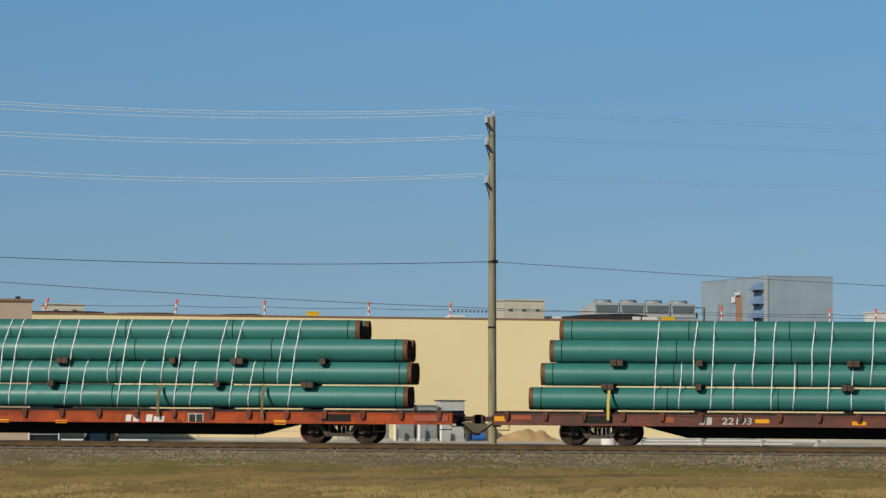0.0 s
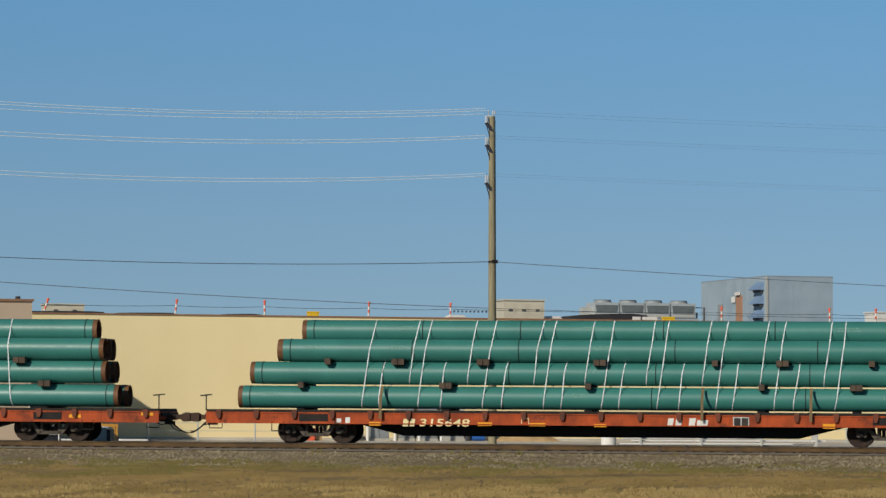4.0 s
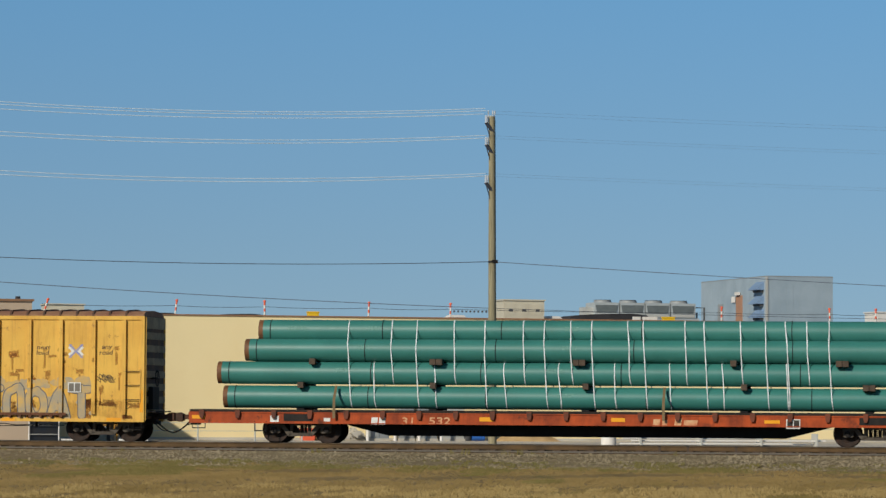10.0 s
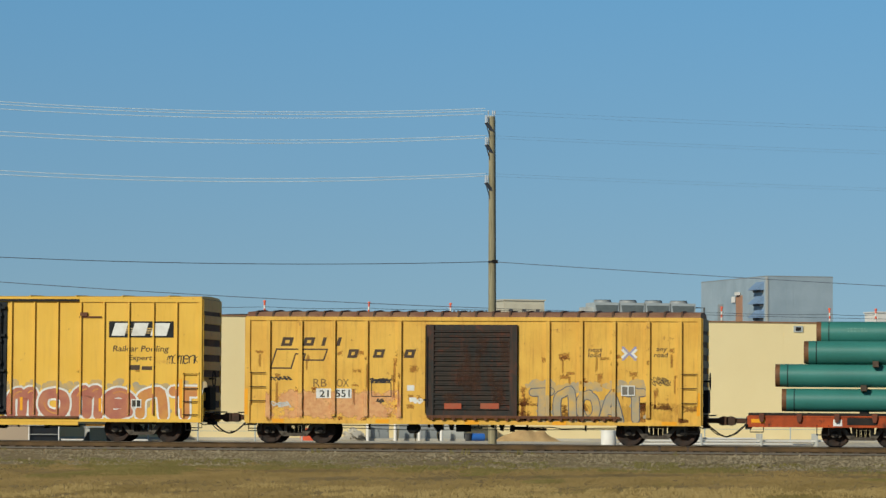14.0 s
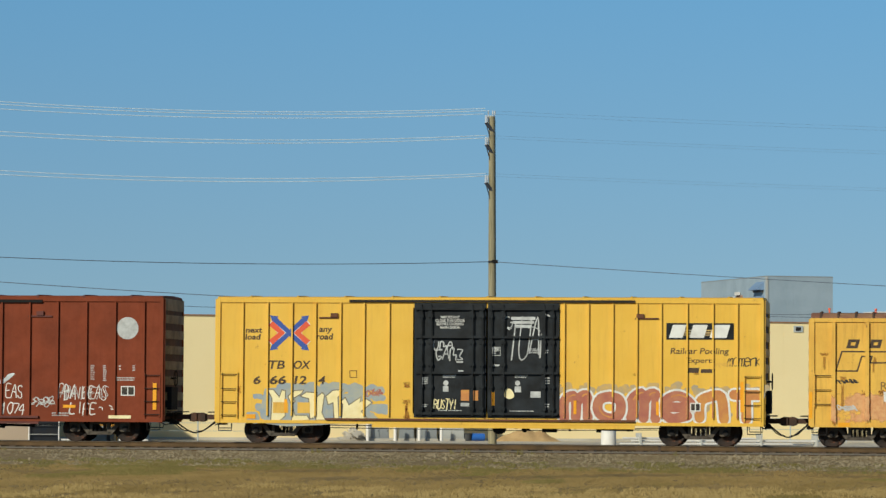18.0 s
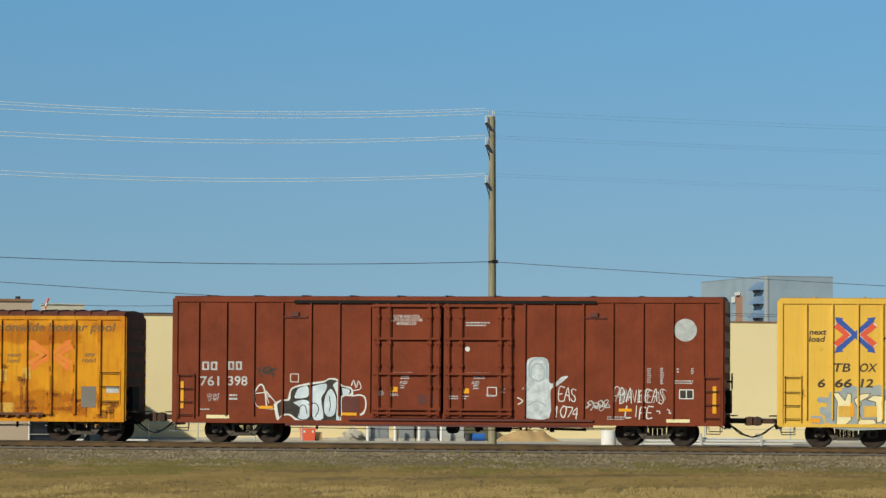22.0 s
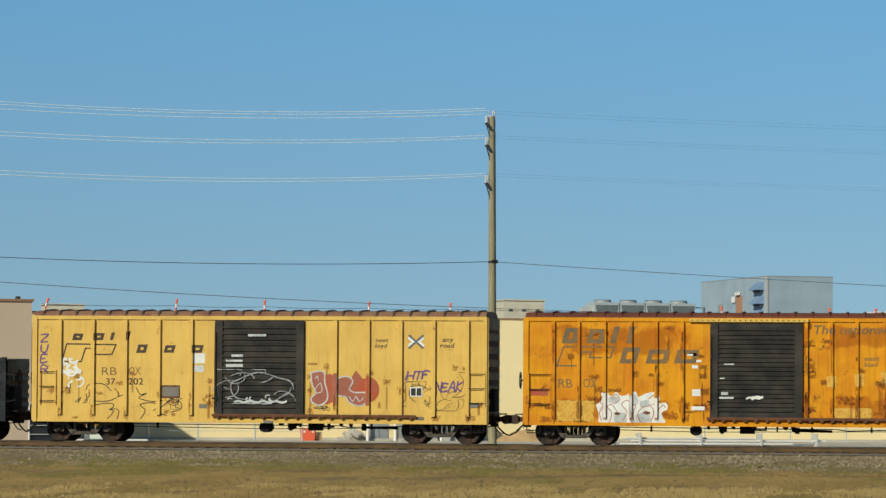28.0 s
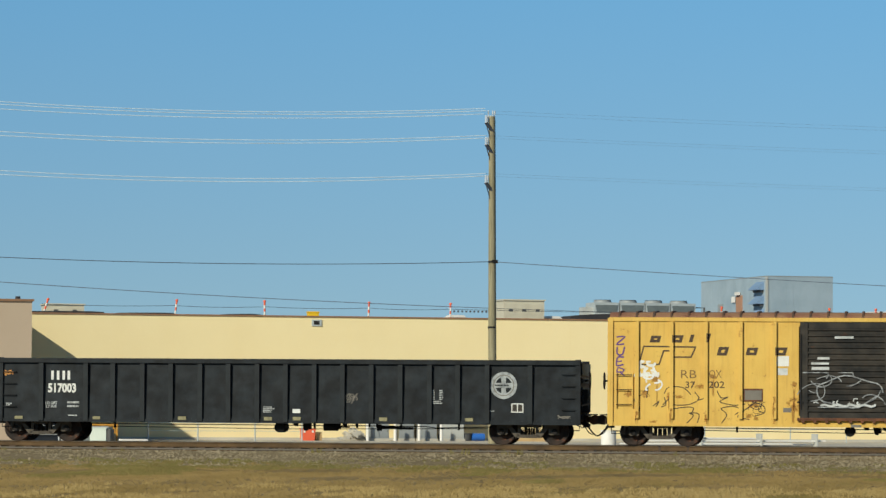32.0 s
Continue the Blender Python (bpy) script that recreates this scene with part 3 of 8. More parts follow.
part("end_box", Mesh().box(-3.6, -3.1, -0.6, 0.6, 0.95, 1.55), M_LGREY, cond)
part("frame_beam", Mesh().box(-3.4, 3.4, -0.86, -0.76, 0.82, 0.95).box(-3.4, 3.4, 0.76, 0.86, 0.82, 0.95), M_STEEL, cond)
part("pipework", Mesh().path([(3.15, -0.3, 1.6), (3.9, -0.3, 1.6), (3.9, -0.3, 0.0)], 0.05, 6).path([(3.15, 0.2, 1.3), (3.6, 0.2, 1.3), (3.6, 0.2, 0.0)], 0.05, 6), M_DGREY, cond)

# plant penthouse
tower = roof_thing("roof_penthouse", "grey metal-clad plant room rising above the roof", "plant room", 32.45, 40.0)
part("wall", Mesh().box(0, 4.65, 0, 13.4, 0, 4.3), M_GREYCLAD, tower)
part("flat_roof", Mesh().box(-0.004, 4.654, -0.004, 13.404, 4.3, 4.37), M_MGREY, tower)
part("corner_trim", Mesh().box(-0.05, 0.1, -0.05, 0.1, 0, 4.3), M_LGREY, tower)
for k in range(9):
    part("cladding_seam", Mesh().box(0.45 + k * 0.47, 0.465 + k * 0.47, -0.006, 0.0, 0.05, 4.15), M_GREYCLAD, tower)
for k in range(9):
    part("cladding_seam", Mesh().box(-0.006, 0.0, 0.8 + k * 1.3, 0.84 + k * 1.3, 0.05, 4.15), M_GREYCLAD, tower)
for k in range(3):
    top = 4.0 - k * 0.92
    h = part("louvre_hood", Mesh().add([(0, 0.5, top), (0, 2.1, top), (-0.6, 0.5, top - 0.56), (-0.6, 2.1, top - 0.56), (0, 0.5, top - 0.56), (0, 2.1, top - 0.56)],
                                       [(0, 1, 3, 2), (0, 2, 4), (1, 5, 3), (2, 3, 5, 4)]), M_LOUVRE, tower, "sloping blue-grey intake hood")
    part("hood_grille", Mesh().box(-0.25, -0.01, 0.6, 2.0, top - 0.7, top - 0.57), M_DGREY, h)
part("door", Mesh().box(-0.05, -0.001, 4.75, 6.0, 0.2, 3.2), M_DOORB, tower, "tan service door")
part("door", Mesh().box(-0.05, -0.001, 8.7, 9.75, 0.2, 2.7), M_MGREY, tower, "dark service door")
part("sign", Mesh().box(-0.09, -0.051, 6.1, 6.8, 2.75, 3.15), M_WHITEP, tower, "plain white sign")
part("side_lamp", Mesh().box(-0.25, -0.051, 5.1, 5.7, 3.22, 3.42), M_WHITEP, tower)


# ---- in the yard before the wall ----
def cabinet(u0, u1, v, h, mat, label, lid=False, doors=2):
    t = thing("electrical_cabinet", label, "cabinet", "cabinets by the wall", at=yard((u0 + u1) / 2, v, BEHIND), turn=WALL_TURN)
    w = (u1 - u0) / 2
    part("plinth", Mesh().box(-w - 0.05, w + 0.05, -0.55, 0.55, 0, 0.12), M_CONC, t)
    part("body", Mesh().box(-w, w, -0.5, 0.5, 0.12, h), mat, t)
    part("lid", Mesh().box(-w - 0.05, w + 0.05, -0.56, 0.56, h, h + 0.06), M_DGREY if lid else mat, t)
    for k in range(doors):
        x = -w + 2 * w * (k + 0.5) / doors
        d = part("door", Mesh().box(x - w / doors * 0.92, x + w / doors * 0.92, -0.525, -0.5, 0.2, h - 0.08), mat, t)
        part("handle", Mesh().box(x + w / doors * 0.6, x + w / doors * 0.7, -0.56, -0.525, h * 0.5, h * 0.58), M_DGREY, d)
    return t


cabinet(-0.74, 0.55, -2.0, 2.06, M_LGREY, "tall light grey electrical cabinet with dark lid", True)
cabinet(-2.9, -2.12, -2.0, 1.98, M_MGREY, "grey electrical cabinet by the wall", False, 1)
cabinet(-1.95, -0.95, -2.2, 1.80, M_MGREY, "squat grey transformer cabinet by the wall")
cabinet(-4.55, -3.55, -2.4, 0.95, M_MGREY, "low grey equipment cabinet on a plinth")
cabinet(-21.7, -20.8, -19.0, 0.75, M_LGREY, "low pale grey service box", False, 1)
for u in (-4.75, -3.3, -2.02, -0.85):
    b = thing("bollard", "white-painted steel bollard guarding the cabinets", "bollard", "bollards", at=yard(u, -3.2, BEHIND), turn=WALL_TURN)
    part("bollard_post", Mesh().tube((0, 0, 0), (0, 0, 0.85), 0.085, 12), M_WHITEP, b, smooth=True)
    part("bollard_cap", Mesh().tube((0, 0, 0.85), (0, 0, 0.9), 0.085, 12, 0.03), M_WHITEP, b)
rub = thing("rubble_heap", "pale heap of broken concrete by the wall", "rubble", at=yard(-5.3, -2.6, BEHIND), turn=WALL_TURN)
rr = random.Random(8)
RUB = Mesh()
for _ in range(60):
    a, s = (rr.gauss(0, 0.32), rr.gauss(0, 0.25)), rr.uniform(0.08, 0.2)
    z = max(0.0, 0.5 - abs(a[0]) * 0.8) * rr.random()
    RUB.prism([(a[0] + s * math.cos(k * 1.26 + rr.random()), z + s * 0.8 + s * 0.8 * math.sin(k * 1.26)) for k in range(5)], a[1] - s, a[1] + s)
part("concrete_chunks", RUB, M_CONC, rub)
box = thing("orange_crate", "safety-orange plastic bin with white corner labels", "bin", at=yard(-7.72, -2.4, BEHIND), turn=WALL_TURN)
part("bin_body", Mesh().prism([(-0.28, 0.0), (0.28, 0.0), (0.34, 0.55), (-0.34, 0.55)], -0.35, 0.35), M_ORANGE, box)
part("bin_lid", Mesh().box(-0.36, 0.36, -0.37, 0.37, 0.55, 0.62), M_ORANGE, box)
part("bin_label", Mesh().box(-0.30, -0.20, -0.375, -0.36, 0.40, 0.52).box(0.14, 0.24, -0.375, -0.36, 0.40, 0.52), M_WHITEP, box)
cr = thing("wooden_crate", "small brown wooden crate beside the bin", "crate", at=yard(-7.15, -2.3, BEHIND), turn=WALL_TURN)
for k in range(4):
    part("crate_board", Mesh().box(-0.16, 0.16, -0.2, 0.2, k * 0.11, k * 0.11 + 0.1), M_SAND, cr)
bl = thing("plastic_barrel", "blue plastic drum by the wall", "barrel", at=yard(1.36, -2.2, BEHIND), turn=WALL_TURN)
part("barrel_body", Mesh().tube((-0.34, 0, 0.2), (0.34, 0, 0.2), 0.2, 16), M_BLUEP, bl, smooth=True)
part("barrel_hoop", Mesh().tube((-0.14, 0, 0.2), (-0.10, 0, 0.2), 0.21, 16).tube((0.10, 0, 0.2), (0.14, 0, 0.2), 0.21, 16), M_BLUEP, bl)
bk = thing("black_tub", "dark rubber tub beside the drum", "tub", at=yard(0.72, -2.2, BEHIND), turn=WALL_TURN)
part("tub_body", Mesh().tube((0, 0, 0), (0, 0, 0.36), 0.27, 16, 0.31), M_DGREY, bk, smooth=True)
part("tub_rim", Mesh().tube((0, 0, 0.36), (0, 0, 0.4), 0.34, 16), M_DGREY, bk)
sand = thing("sand_heap", "tan heap of excavated sandy soil", "soil heap", at=yard(3.9, -2.6, BEHIND), turn=WALL_TURN)
SM, n = Mesh(), 18
for i in range(n + 1):
    for j in range(9):
        x, y = -1.7 + 3.4 * i / n, -1.1 + 2.2 * j / 8
        hgt = 0.62 * max(0.0, 1 - (x / 1.7) ** 2) * max(0.0, 1 - (y / 1.1) ** 2) * (1 + 0.5 * noise.noise((x * 1.7, y * 1.7, 4)))
        SM.v.append((x, y, hgt - 0.02))
for i in range(n):
    SM.f += [(i * 9 + j, (i + 1) * 9 + j, (i + 1) * 9 + j + 1, i * 9 + j + 1) for j in range(8)]
part("soil_mound", SM, M_SAND, sand, smooth=True)
drum = thing("concrete_drum", "white-painted round concrete drum standing on gravel", "drum", at=yard(2.95, -20, BEHIND), turn=WALL_TURN)
part("drum_body", Mesh().tube((0, 0, 0), (0, 0, 0.68), 0.36, 22), M_WHITEP, drum, smooth=True)
part("drum_rim", Mesh().tube((0, 0, 0.68), (0, 0, 0.74), 0.38, 22), M_WHITEP, drum)
rack = thing("pipe_rack", "low rack of white pipes lying along the ground", "pipe rack", at=yard(8.4, -21, BEHIND), turn=WALL_TURN)
for k, (a, b, z) in enumerate(((-5.2, 3.4, 0.12), (-4.6, 5.1, 0.26), (-5.0, 1.6, 0.38), (-2.0, 4.6, 0.07))):
    part("white_pipe", Mesh().tube((a, 0.12 * k, z), (b, 0.12 * k, z), 0.045, 8), M_WHITEP, rack)
for x in (-4.2, -1.2, 1.8, 4.6):
    part("rack_stand", Mesh().box(x - 0.04, x + 0.04, -0.1, 0.6, 0, 0.62), M_LGREY, rack)
# fence along the wall's foot
fence = thing("wire_fence", "low galvanised wire fence before the wall", "fence", at=yard(0, -6.0, BEHIND), turn=WALL_TURN)
for k, u in enumerate((-16.6, -14.1, -11.2, -8.8, 12.5, 17.2, 20.3, 24.0)):
    part("fence_post", Mesh().tube((u, 0, 0), (u, 0, 1.32 if u > 0 else 0.98), 0.035, 8), M_STEEL, fence)
for z, a, b in ((0.9, -16.6, -8.8), (0.5, -16.6, -8.8), (1.28, 12.5, 26.0), (0.7, 12.5, 26.0)):
    part("fence_wire", Mesh().tube((a, 0, z), (b, 0, z), 0.012, 5), M_STEEL, fence)
gate = thing("panel_gate", "white tubular metal gate panel before the wing", "gate", at=yard(-23.76, -20, BEHIND), turn=WALL_TURN)
part("gate_frame", Mesh().path([(-0.68, 0, 0), (-0.68, 0, 1.87), (0.68, 0, 1.87), (0.68, 0, 0)], 0.03, 8), M_WHITEP, gate)
for z in (0.45, 0.85, 1.25):
    part("gate_rail", Mesh().tube((-0.68, 0, z), (0.68, 0, z), 0.018, 6), M_LGREY, gate)
M_TARP2 = material("grey_tarpaulin", lin(122, 128, 126), 0.7, second=lin(92, 98, 98), amount=0.5, scale=2)
M_MINT = material("pale_mint_enamel", lin(206, 216, 204), 0.55, second=lin(186, 198, 188), amount=0.3)
M_PANEL = material("dark_panel", lin(34, 40, 48), 0.4, second=lin(46, 42, 40), amount=0.5, scale=2)
heap = thing("tarped_pile", "low pile under a grey tarpaulin behind the track", "tarp pile", at=(-30.83, 7.0, BEHIND))
part("tarpaulin", Mesh().prism([(-0.74, 0), (-0.33, 0), (-0.33, 0.86), (-0.42, 0.84), (-0.5, 0.66), (-0.62, 0.46)], -0.3, 0.3), M_TARP2, heap)
mint = thing("service_cabinet", "pale mint steel cabinet with a dark side behind the track", "cabinet", at=(-30.83, 7.0, BEHIND))
part("body", Mesh().box(-0.31, 0.31, -0.35, 0.35, 0.0, 0.97), M_MINT, mint)
part("lid", Mesh().box(-0.325, 0.325, -0.37, 0.37, 0.97, 1.01), M_MINT, mint)
part("side_panel", Mesh().box(0.33, 0.46, -0.3, 0.3, 0.0, 0.95), M_DGREY, mint, "dark side unit")
screen = thing("dark_screen_panel", "dark glossy panel standing behind the gate", "panel", at=yard(-23.74, -19.85, BEHIND), turn=WALL_TURN)
part("panel_sheet", Mesh().box(-0.64, 0.64, -0.03, 0.03, 0.12, 1.8), M_PANEL, screen)
part("panel_foot", Mesh().box(-0.6, -0.45, -0.25, 0.25, 0, 0.12).box(0.45, 0.6, -0.25, 0.25, 0, 0.12), M_DGREY, screen)
for u0, u1 in ((-23.3, -22.05), (-20.7, -19.3)):
    t = thing("plank_stack", "small stack of whitewashed boards on the ground", "boards", "board stacks", at=yard((u0 + u1) / 2, -22, BEHIND), turn=WALL_TURN)
    for k in range(3):
        part("board", Mesh().box(-(u1 - u0) / 2 + 0.04 * k, (u1 - u0) / 2 - 0.05 * k, -0.3, 0.3, 0.02 + k * 0.09, 0.09 + k * 0.09), M_WHITEP, t)
bar = thing("work_barrier", "yellow-orange timber barrier frame in the yard", "barrier", at=yard(-20.8, -18, BEHIND), turn=WALL_TURN)
M_OCHRE = material("ochre_timber", lin(206, 150, 62), 0.7, second=lin(186, 128, 50), amount=0.4)
part("barrier_rail", Mesh().box(-0.75, 0.75, -0.04, 0.04, 0.78, 0.92), M_OCHRE, bar)
part("barrier_rail", Mesh().box(-0.7, 0.7, -0.03, 0.03, 0.5, 0.58), M_OCHRE, bar)
for x in (0.55, 0.68, -0.6):
    part("barrier_leg", Mesh().box(x - 0.04, x + 0.04, -0.05, 0.05, 0, 0.9), M_OCHRE, bar)
for x in (-9.3, -8.35, -6.75):
    s = thing("marker_stake", "short dark stake beside the track", "stake", "track stakes", at=(x, -2.7, -0.25))
    part("stake", Mesh().box(-0.04, 0.04, -0.03, 0.03, -0.05, 0.24), M_TIE, s)
    part("stake_cap", Mesh().box(-0.05, 0.05, -0.04, 0.04, 0.24, 0.27), M_DARK, s)

# ---- a small bird that crosses the sky ----
M_FEATHER = material("dark_feathers", lin(44, 44, 52), 0.8, amount=0.2, bump=0)
bird = thing("bird", "small dark bird in flight against the sky", "bird")
part("body", Mesh().tube((-0.07, 0, 0), (0.0, 0, 0.005), 0.012, 10, 0.026).tube((0.0, 0, 0.005), (0.055, 0, 0.012), 0.026, 10, 0.014).tube((0.055, 0, 0.012), (0.078, 0, 0.012), 0.015, 8, 0.004), M_FEATHER, bird, smooth=True)
part("tail", Mesh().add([(-0.06, -0.008, 0), (-0.06, 0.008, 0), (-0.12, 0.022, -0.004), (-0.12, -0.022, -0.004), (-0.06, 0, 0.006), (-0.12, 0, 0.004)], [(0, 3, 2, 1), (0, 4, 5, 3), (4, 1, 2, 5)]), M_FEATHER, bird)
BIRD_WINGS = []
for s in (-1, 1):
    w = part("wing", Mesh().add([(0.03, 0, 0.006), (-0.035, 0, 0.004), (-0.05, s * 0.09, 0.0), (-0.02, s * 0.14, 0.0), (0.015, s * 0.08, 0.004), (0.0, s * 0.05, -0.004)], [(0, 4, 3, 2, 1), (0, 1, 5), (1, 2, 5), (2, 3, 5), (3, 4, 5), (4, 0, 5)]), M_FEATHER, bird)
    BIRD_WINGS.append((w, s))


# ================= the train =================
WHEEL_R = 0.457         # 36-inch wheels
MOVING = []        # (thing, x at the start)
WHEELS = []        # (wheelset, x, in its car)


def vehicle(name, label, category, x, group=""):
    ob = thing(name, label, category, group, at=(START + x, 0, 0))
    MOVING.append((ob, START + x))
    return ob


def wheel_mesh():
    me = Mesh()
    prof = [(0.10, -0.09), (0.16, -0.075), (0.30, -0.035), (0.345, -0.06), (WHEEL_R, -0.06), (WHEEL_R, 0.04), (WHEEL_R + 0.025, 0.06), (WHEEL_R + 0.02, 0.075), (0.35, 0.075), (0.3, 0.0), (0.1, 0.06)]
    n, m = 28, len(prof)
    for k in range(n):
        c, s = math.cos(k * math.tau / n), math.sin(k * math.tau / n)
        me.v += [(r * c, y, r * s) for r, y in prof]
    for k in range(n):
        a, b = k * m, ((k + 1) % n) * m
        me.f += [(a + i, b + i, b + i + 1, a + i + 1) for i in range(m - 1)]
    return me.data("wheel", M_WHEEL, True)


WHEEL = wheel_mesh()
WHEEL_FAR = Mesh().add([(v.co.x, -v.co.y, v.co.z) for v in WHEEL.vertices], [tuple(reversed(p.vertices)) for p in WHEEL.polygons]).data("wheel", M_WHEEL, True)
AXLE = Mesh().tube((0, -1.0, 0), (0, 1.0, 0), 0.085, 14).data("axle", M_DARK, True)
CAP = Mesh().tube((0, -1.12, 0), (0, -1.0, 0), 0.1, 14).tube((0, -1.135, 0), (0, -1.12, 0), 0.06, 8).data("axle_cap", M_DARK, True)


def side_frame_mesh():
    """Cast side frame of a three-piece truck, open over the spring nest."""
    y0, y1 = -1.06, -0.93
    me = Mesh()
    me.prism([(-1.08, 0.50), (-0.74, 0.56), (-0.45, 0.66), (0.45, 0.66), (0.74, 0.56), (1.08, 0.50), (1.08, 0.62), (0.8, 0.68), (0.45, 0.77), (-0.45, 0.77), (-0.8, 0.68), (-1.08, 0.62)], y0, y1)
    for s in (-1, 1):
        me.prism([(s * 0.72, 0.57), (s * 0.60, 0.62), (s * 0.28, 0.26), (s * 0.42, 0.20)], y0, y1)
        me.prism([(s * 0.36, 0.68), (s * 0.26, 0.68), (s * 0.26, 0.30), (s * 0.36, 0.30)], y0, y1)
        me.prism([(s * 0.70, 0.34), (s * 0.70, 0.60), (s * 1.06, 0.60), (s * 1.06, 0.34), (s * 1.0, 0.30), (s * 0.76, 0.30)], y0 + 0.02, y1 + 0.05)
    me.prism([(-0.44, 0.20), (0.44, 0.20), (0.36, 0.31), (-0.36, 0.31)], y0, y1)
    return me.data("side_frame", M_FRAME)


def spring_mesh():
    me = Mesh()
    for k, x in enumerate((-0.16, 0.0, 0.16)):
        for i in range(7):
            me.tube((x, -0.98, 0.32 + i * 0.034), (x, -0.98, 0.338 + i * 0.034), 0.07, 10)
    return me.data("spring_nest", M_DARK)


M_FRAME = material("cast_steel", lin(88, 80, 70), 0.8, second=lin(56, 49, 42), amount=0.45, scale=3.0, grain=20)
SIDE_FRAME, SPRINGS = side_frame_mesh(), spring_mesh()
BOLSTER = Mesh().box(-0.24, 0.24, -1.08, 1.08, 0.56, 0.66).data("bolster", M_FRAME)


def truck(car, x, base=1.82):
    """A two-axle truck: wheelsets that roll, side frames, springs, bolster."""
    for s in (-1, 1):
        ws = part("wheelset", AXLE, None, car)
        ws.location = (x + s * base / 2, 0, WHEEL_R)
        WHEELS.append((ws, x + s * base / 2))
        for y, d in ((-0.76, WHEEL), (0.76, WHEEL_FAR)):
            part("wheel", d, None, ws).location = (0, y, 0)
        part("axle_cap", CAP, None, ws)
    for flip in (0, 180):
        f = part("side_frame", SIDE_FRAME, None, car)
        f.matrix_local = pose(x, 0, 0.035, 0, 0, flip)
        part("spring_nest", SPRINGS, None, f)
    part("bolster", BOLSTER, None, car).location = (x, 0, 0.035)


M_COUPLER = material("rusty_cast_coupler", lin(58, 44, 36), 0.8, second=lin(92, 60, 42), amount=0.5, scale=2.5, rust=lin(112, 64, 40), rust_amount=0.2)
CAR_ENDS = [-108.9, -88.62, -87.65, -71.78, -70.5, -54.85, -53.13, -34.2, -32.34, -13.55, -12.0, 3.64]


def coupler(car, x, s):
    """Draft gear, coupler shank and knuckle at an end that faces s."""
    here = x + car.location.x - START
    near = [abs(e - here) for e in CAR_ENDS if 0.05 < abs(e - here) < 2.5]
    k = (min(near) / 2 if near else 0.8) + 0.02
    c = part("coupler", Mesh().box(*sorted((x - s * 0.5, x + s * 0.1)), -0.3, 0.3, 0.70, 1.02).box(*sorted((x + s * 0.1, x + s * (k - 0.2))), -0.12, 0.12, 0.78, 0.95)
             .prism([(x + s * (k - 0.3), 0.74), (x + s * (k - 0.2), 0.70), (x + s * k, 0.72), (x + s * k, 1.0), (x + s * (k - 0.16), 1.02), (x + s * (k - 0.3), 0.97)], -0.22, 0.2), M_COUPLER, car, "rusty knuckle coupler")
    c2 = k * 0.16
    pts = [(x + s * (c2 + (k - c2) * i / 8), -0.45, 0.72 - 0.40 * math.sin(math.pi * 0.5 * i / 8) ** 1.3) for i in range(9)]
    part("angle_cock", Mesh().tube((x + s * (c2 - 0.12), -0.45, 0.78), (x + s * (c2 + 0.04), -0.45, 0.70), 0.06, 8), M_DARK, c)
    part("coupler_carrier", Mesh().box(*sorted((x - s * 0.02, x + s * 0.16)), -0.42, 0.42, 0.60, 0.72).box(*sorted((x, x + s * 0.08)), -1.3, 1.3, 0.88, 1.0), M_BLACK, c)
    part("brake_hose", Mesh().path(pts, 0.028), M_BLACK, c, "black rubber air hose")
    part("second_hose", Mesh().path([(u - s * 0.12, v - 0.35, w + 0.05 + 0.02 * math.sin(i * 0.9)) for i, (u, v, w) in enumerate(pts)], 0.02), M_BLACK, c)
    part("lever_bracket", Mesh().path([(x - s * 0.5, -1.2, 0.66), (x - s * 0.5, -1.2, 0.5), (x - s * 0.05, -1.2, 0.5), (x - s * 0.05, -1.2, 0.66)], 0.02), M_DARK, c)
    part("uncoupling_lever", Mesh().path([(x - s * 0.2, -1.35, 0.72), (x + s * 0.06, -1.35, 0.6), (x + s * 0.1, -0.3, 0.66)], 0.018), M_DARK, c)


# ---- paint marks on car sides ----
SIDE = -1.5
M_INK = material("dark_lettering", lin(66, 52, 40), 0.7, second=lin(92, 72, 48), amount=0.3, scale=3)
M_INKT = material("worn_thin_lettering", lin(112, 88, 52), 0.7, second=lin(150, 116, 60), amount=0.4, scale=4)
M_FADED = material("faded_blue_lettering", lin(98, 88, 68), 0.7, second=lin(140, 104, 50), amount=0.5, scale=2.5)
M_WHITE = material("white_paint", lin(226, 226, 220), 0.6, second=lin(196, 192, 184), amount=0.4, scale=2.5)
M_GREYW = material("grey_white_paint", lin(196, 198, 196), 0.65, second=lin(150, 152, 150), amount=0.5, scale=3)
M_BLUE = material("blue_paint", lin(44, 78, 158), 0.5, second=lin(60, 92, 160), amount=0.3)
M_REDO = material("red_orange_paint", lin(222, 84, 48), 0.5, second=lin(206, 96, 56), amount=0.3)
M_FADEDX = material("faded_orange_paint", lin(226, 116, 40), 0.65, second=lin(220, 140, 40), amount=0.5, scale=2.5)
M_REFL = material("yellow_reflector", lin(242, 164, 20), 0.4, second=lin(226, 148, 22), amount=0.3)
M_PINK = decal("faded_pink_wash", lin(230, 178, 126), lin(214, 152, 106), 0.8, 0.24, 1.0, 2.4)
M_DULLY = decal("patched_yellow_paint", lin(226, 182, 84), lin(206, 150, 60), 0.85, 0.15, 0.6, 4.0)
M_CLOUD = material("pale_blue_spray", lin(142, 156, 166), 0.7, second=lin(172, 170, 148), amount=0.5, scale=3)
M_CREAMP = material("cream_spray", lin(240, 226, 176), 0.6, second=lin(226, 206, 140), amount=0.4, scale=3)
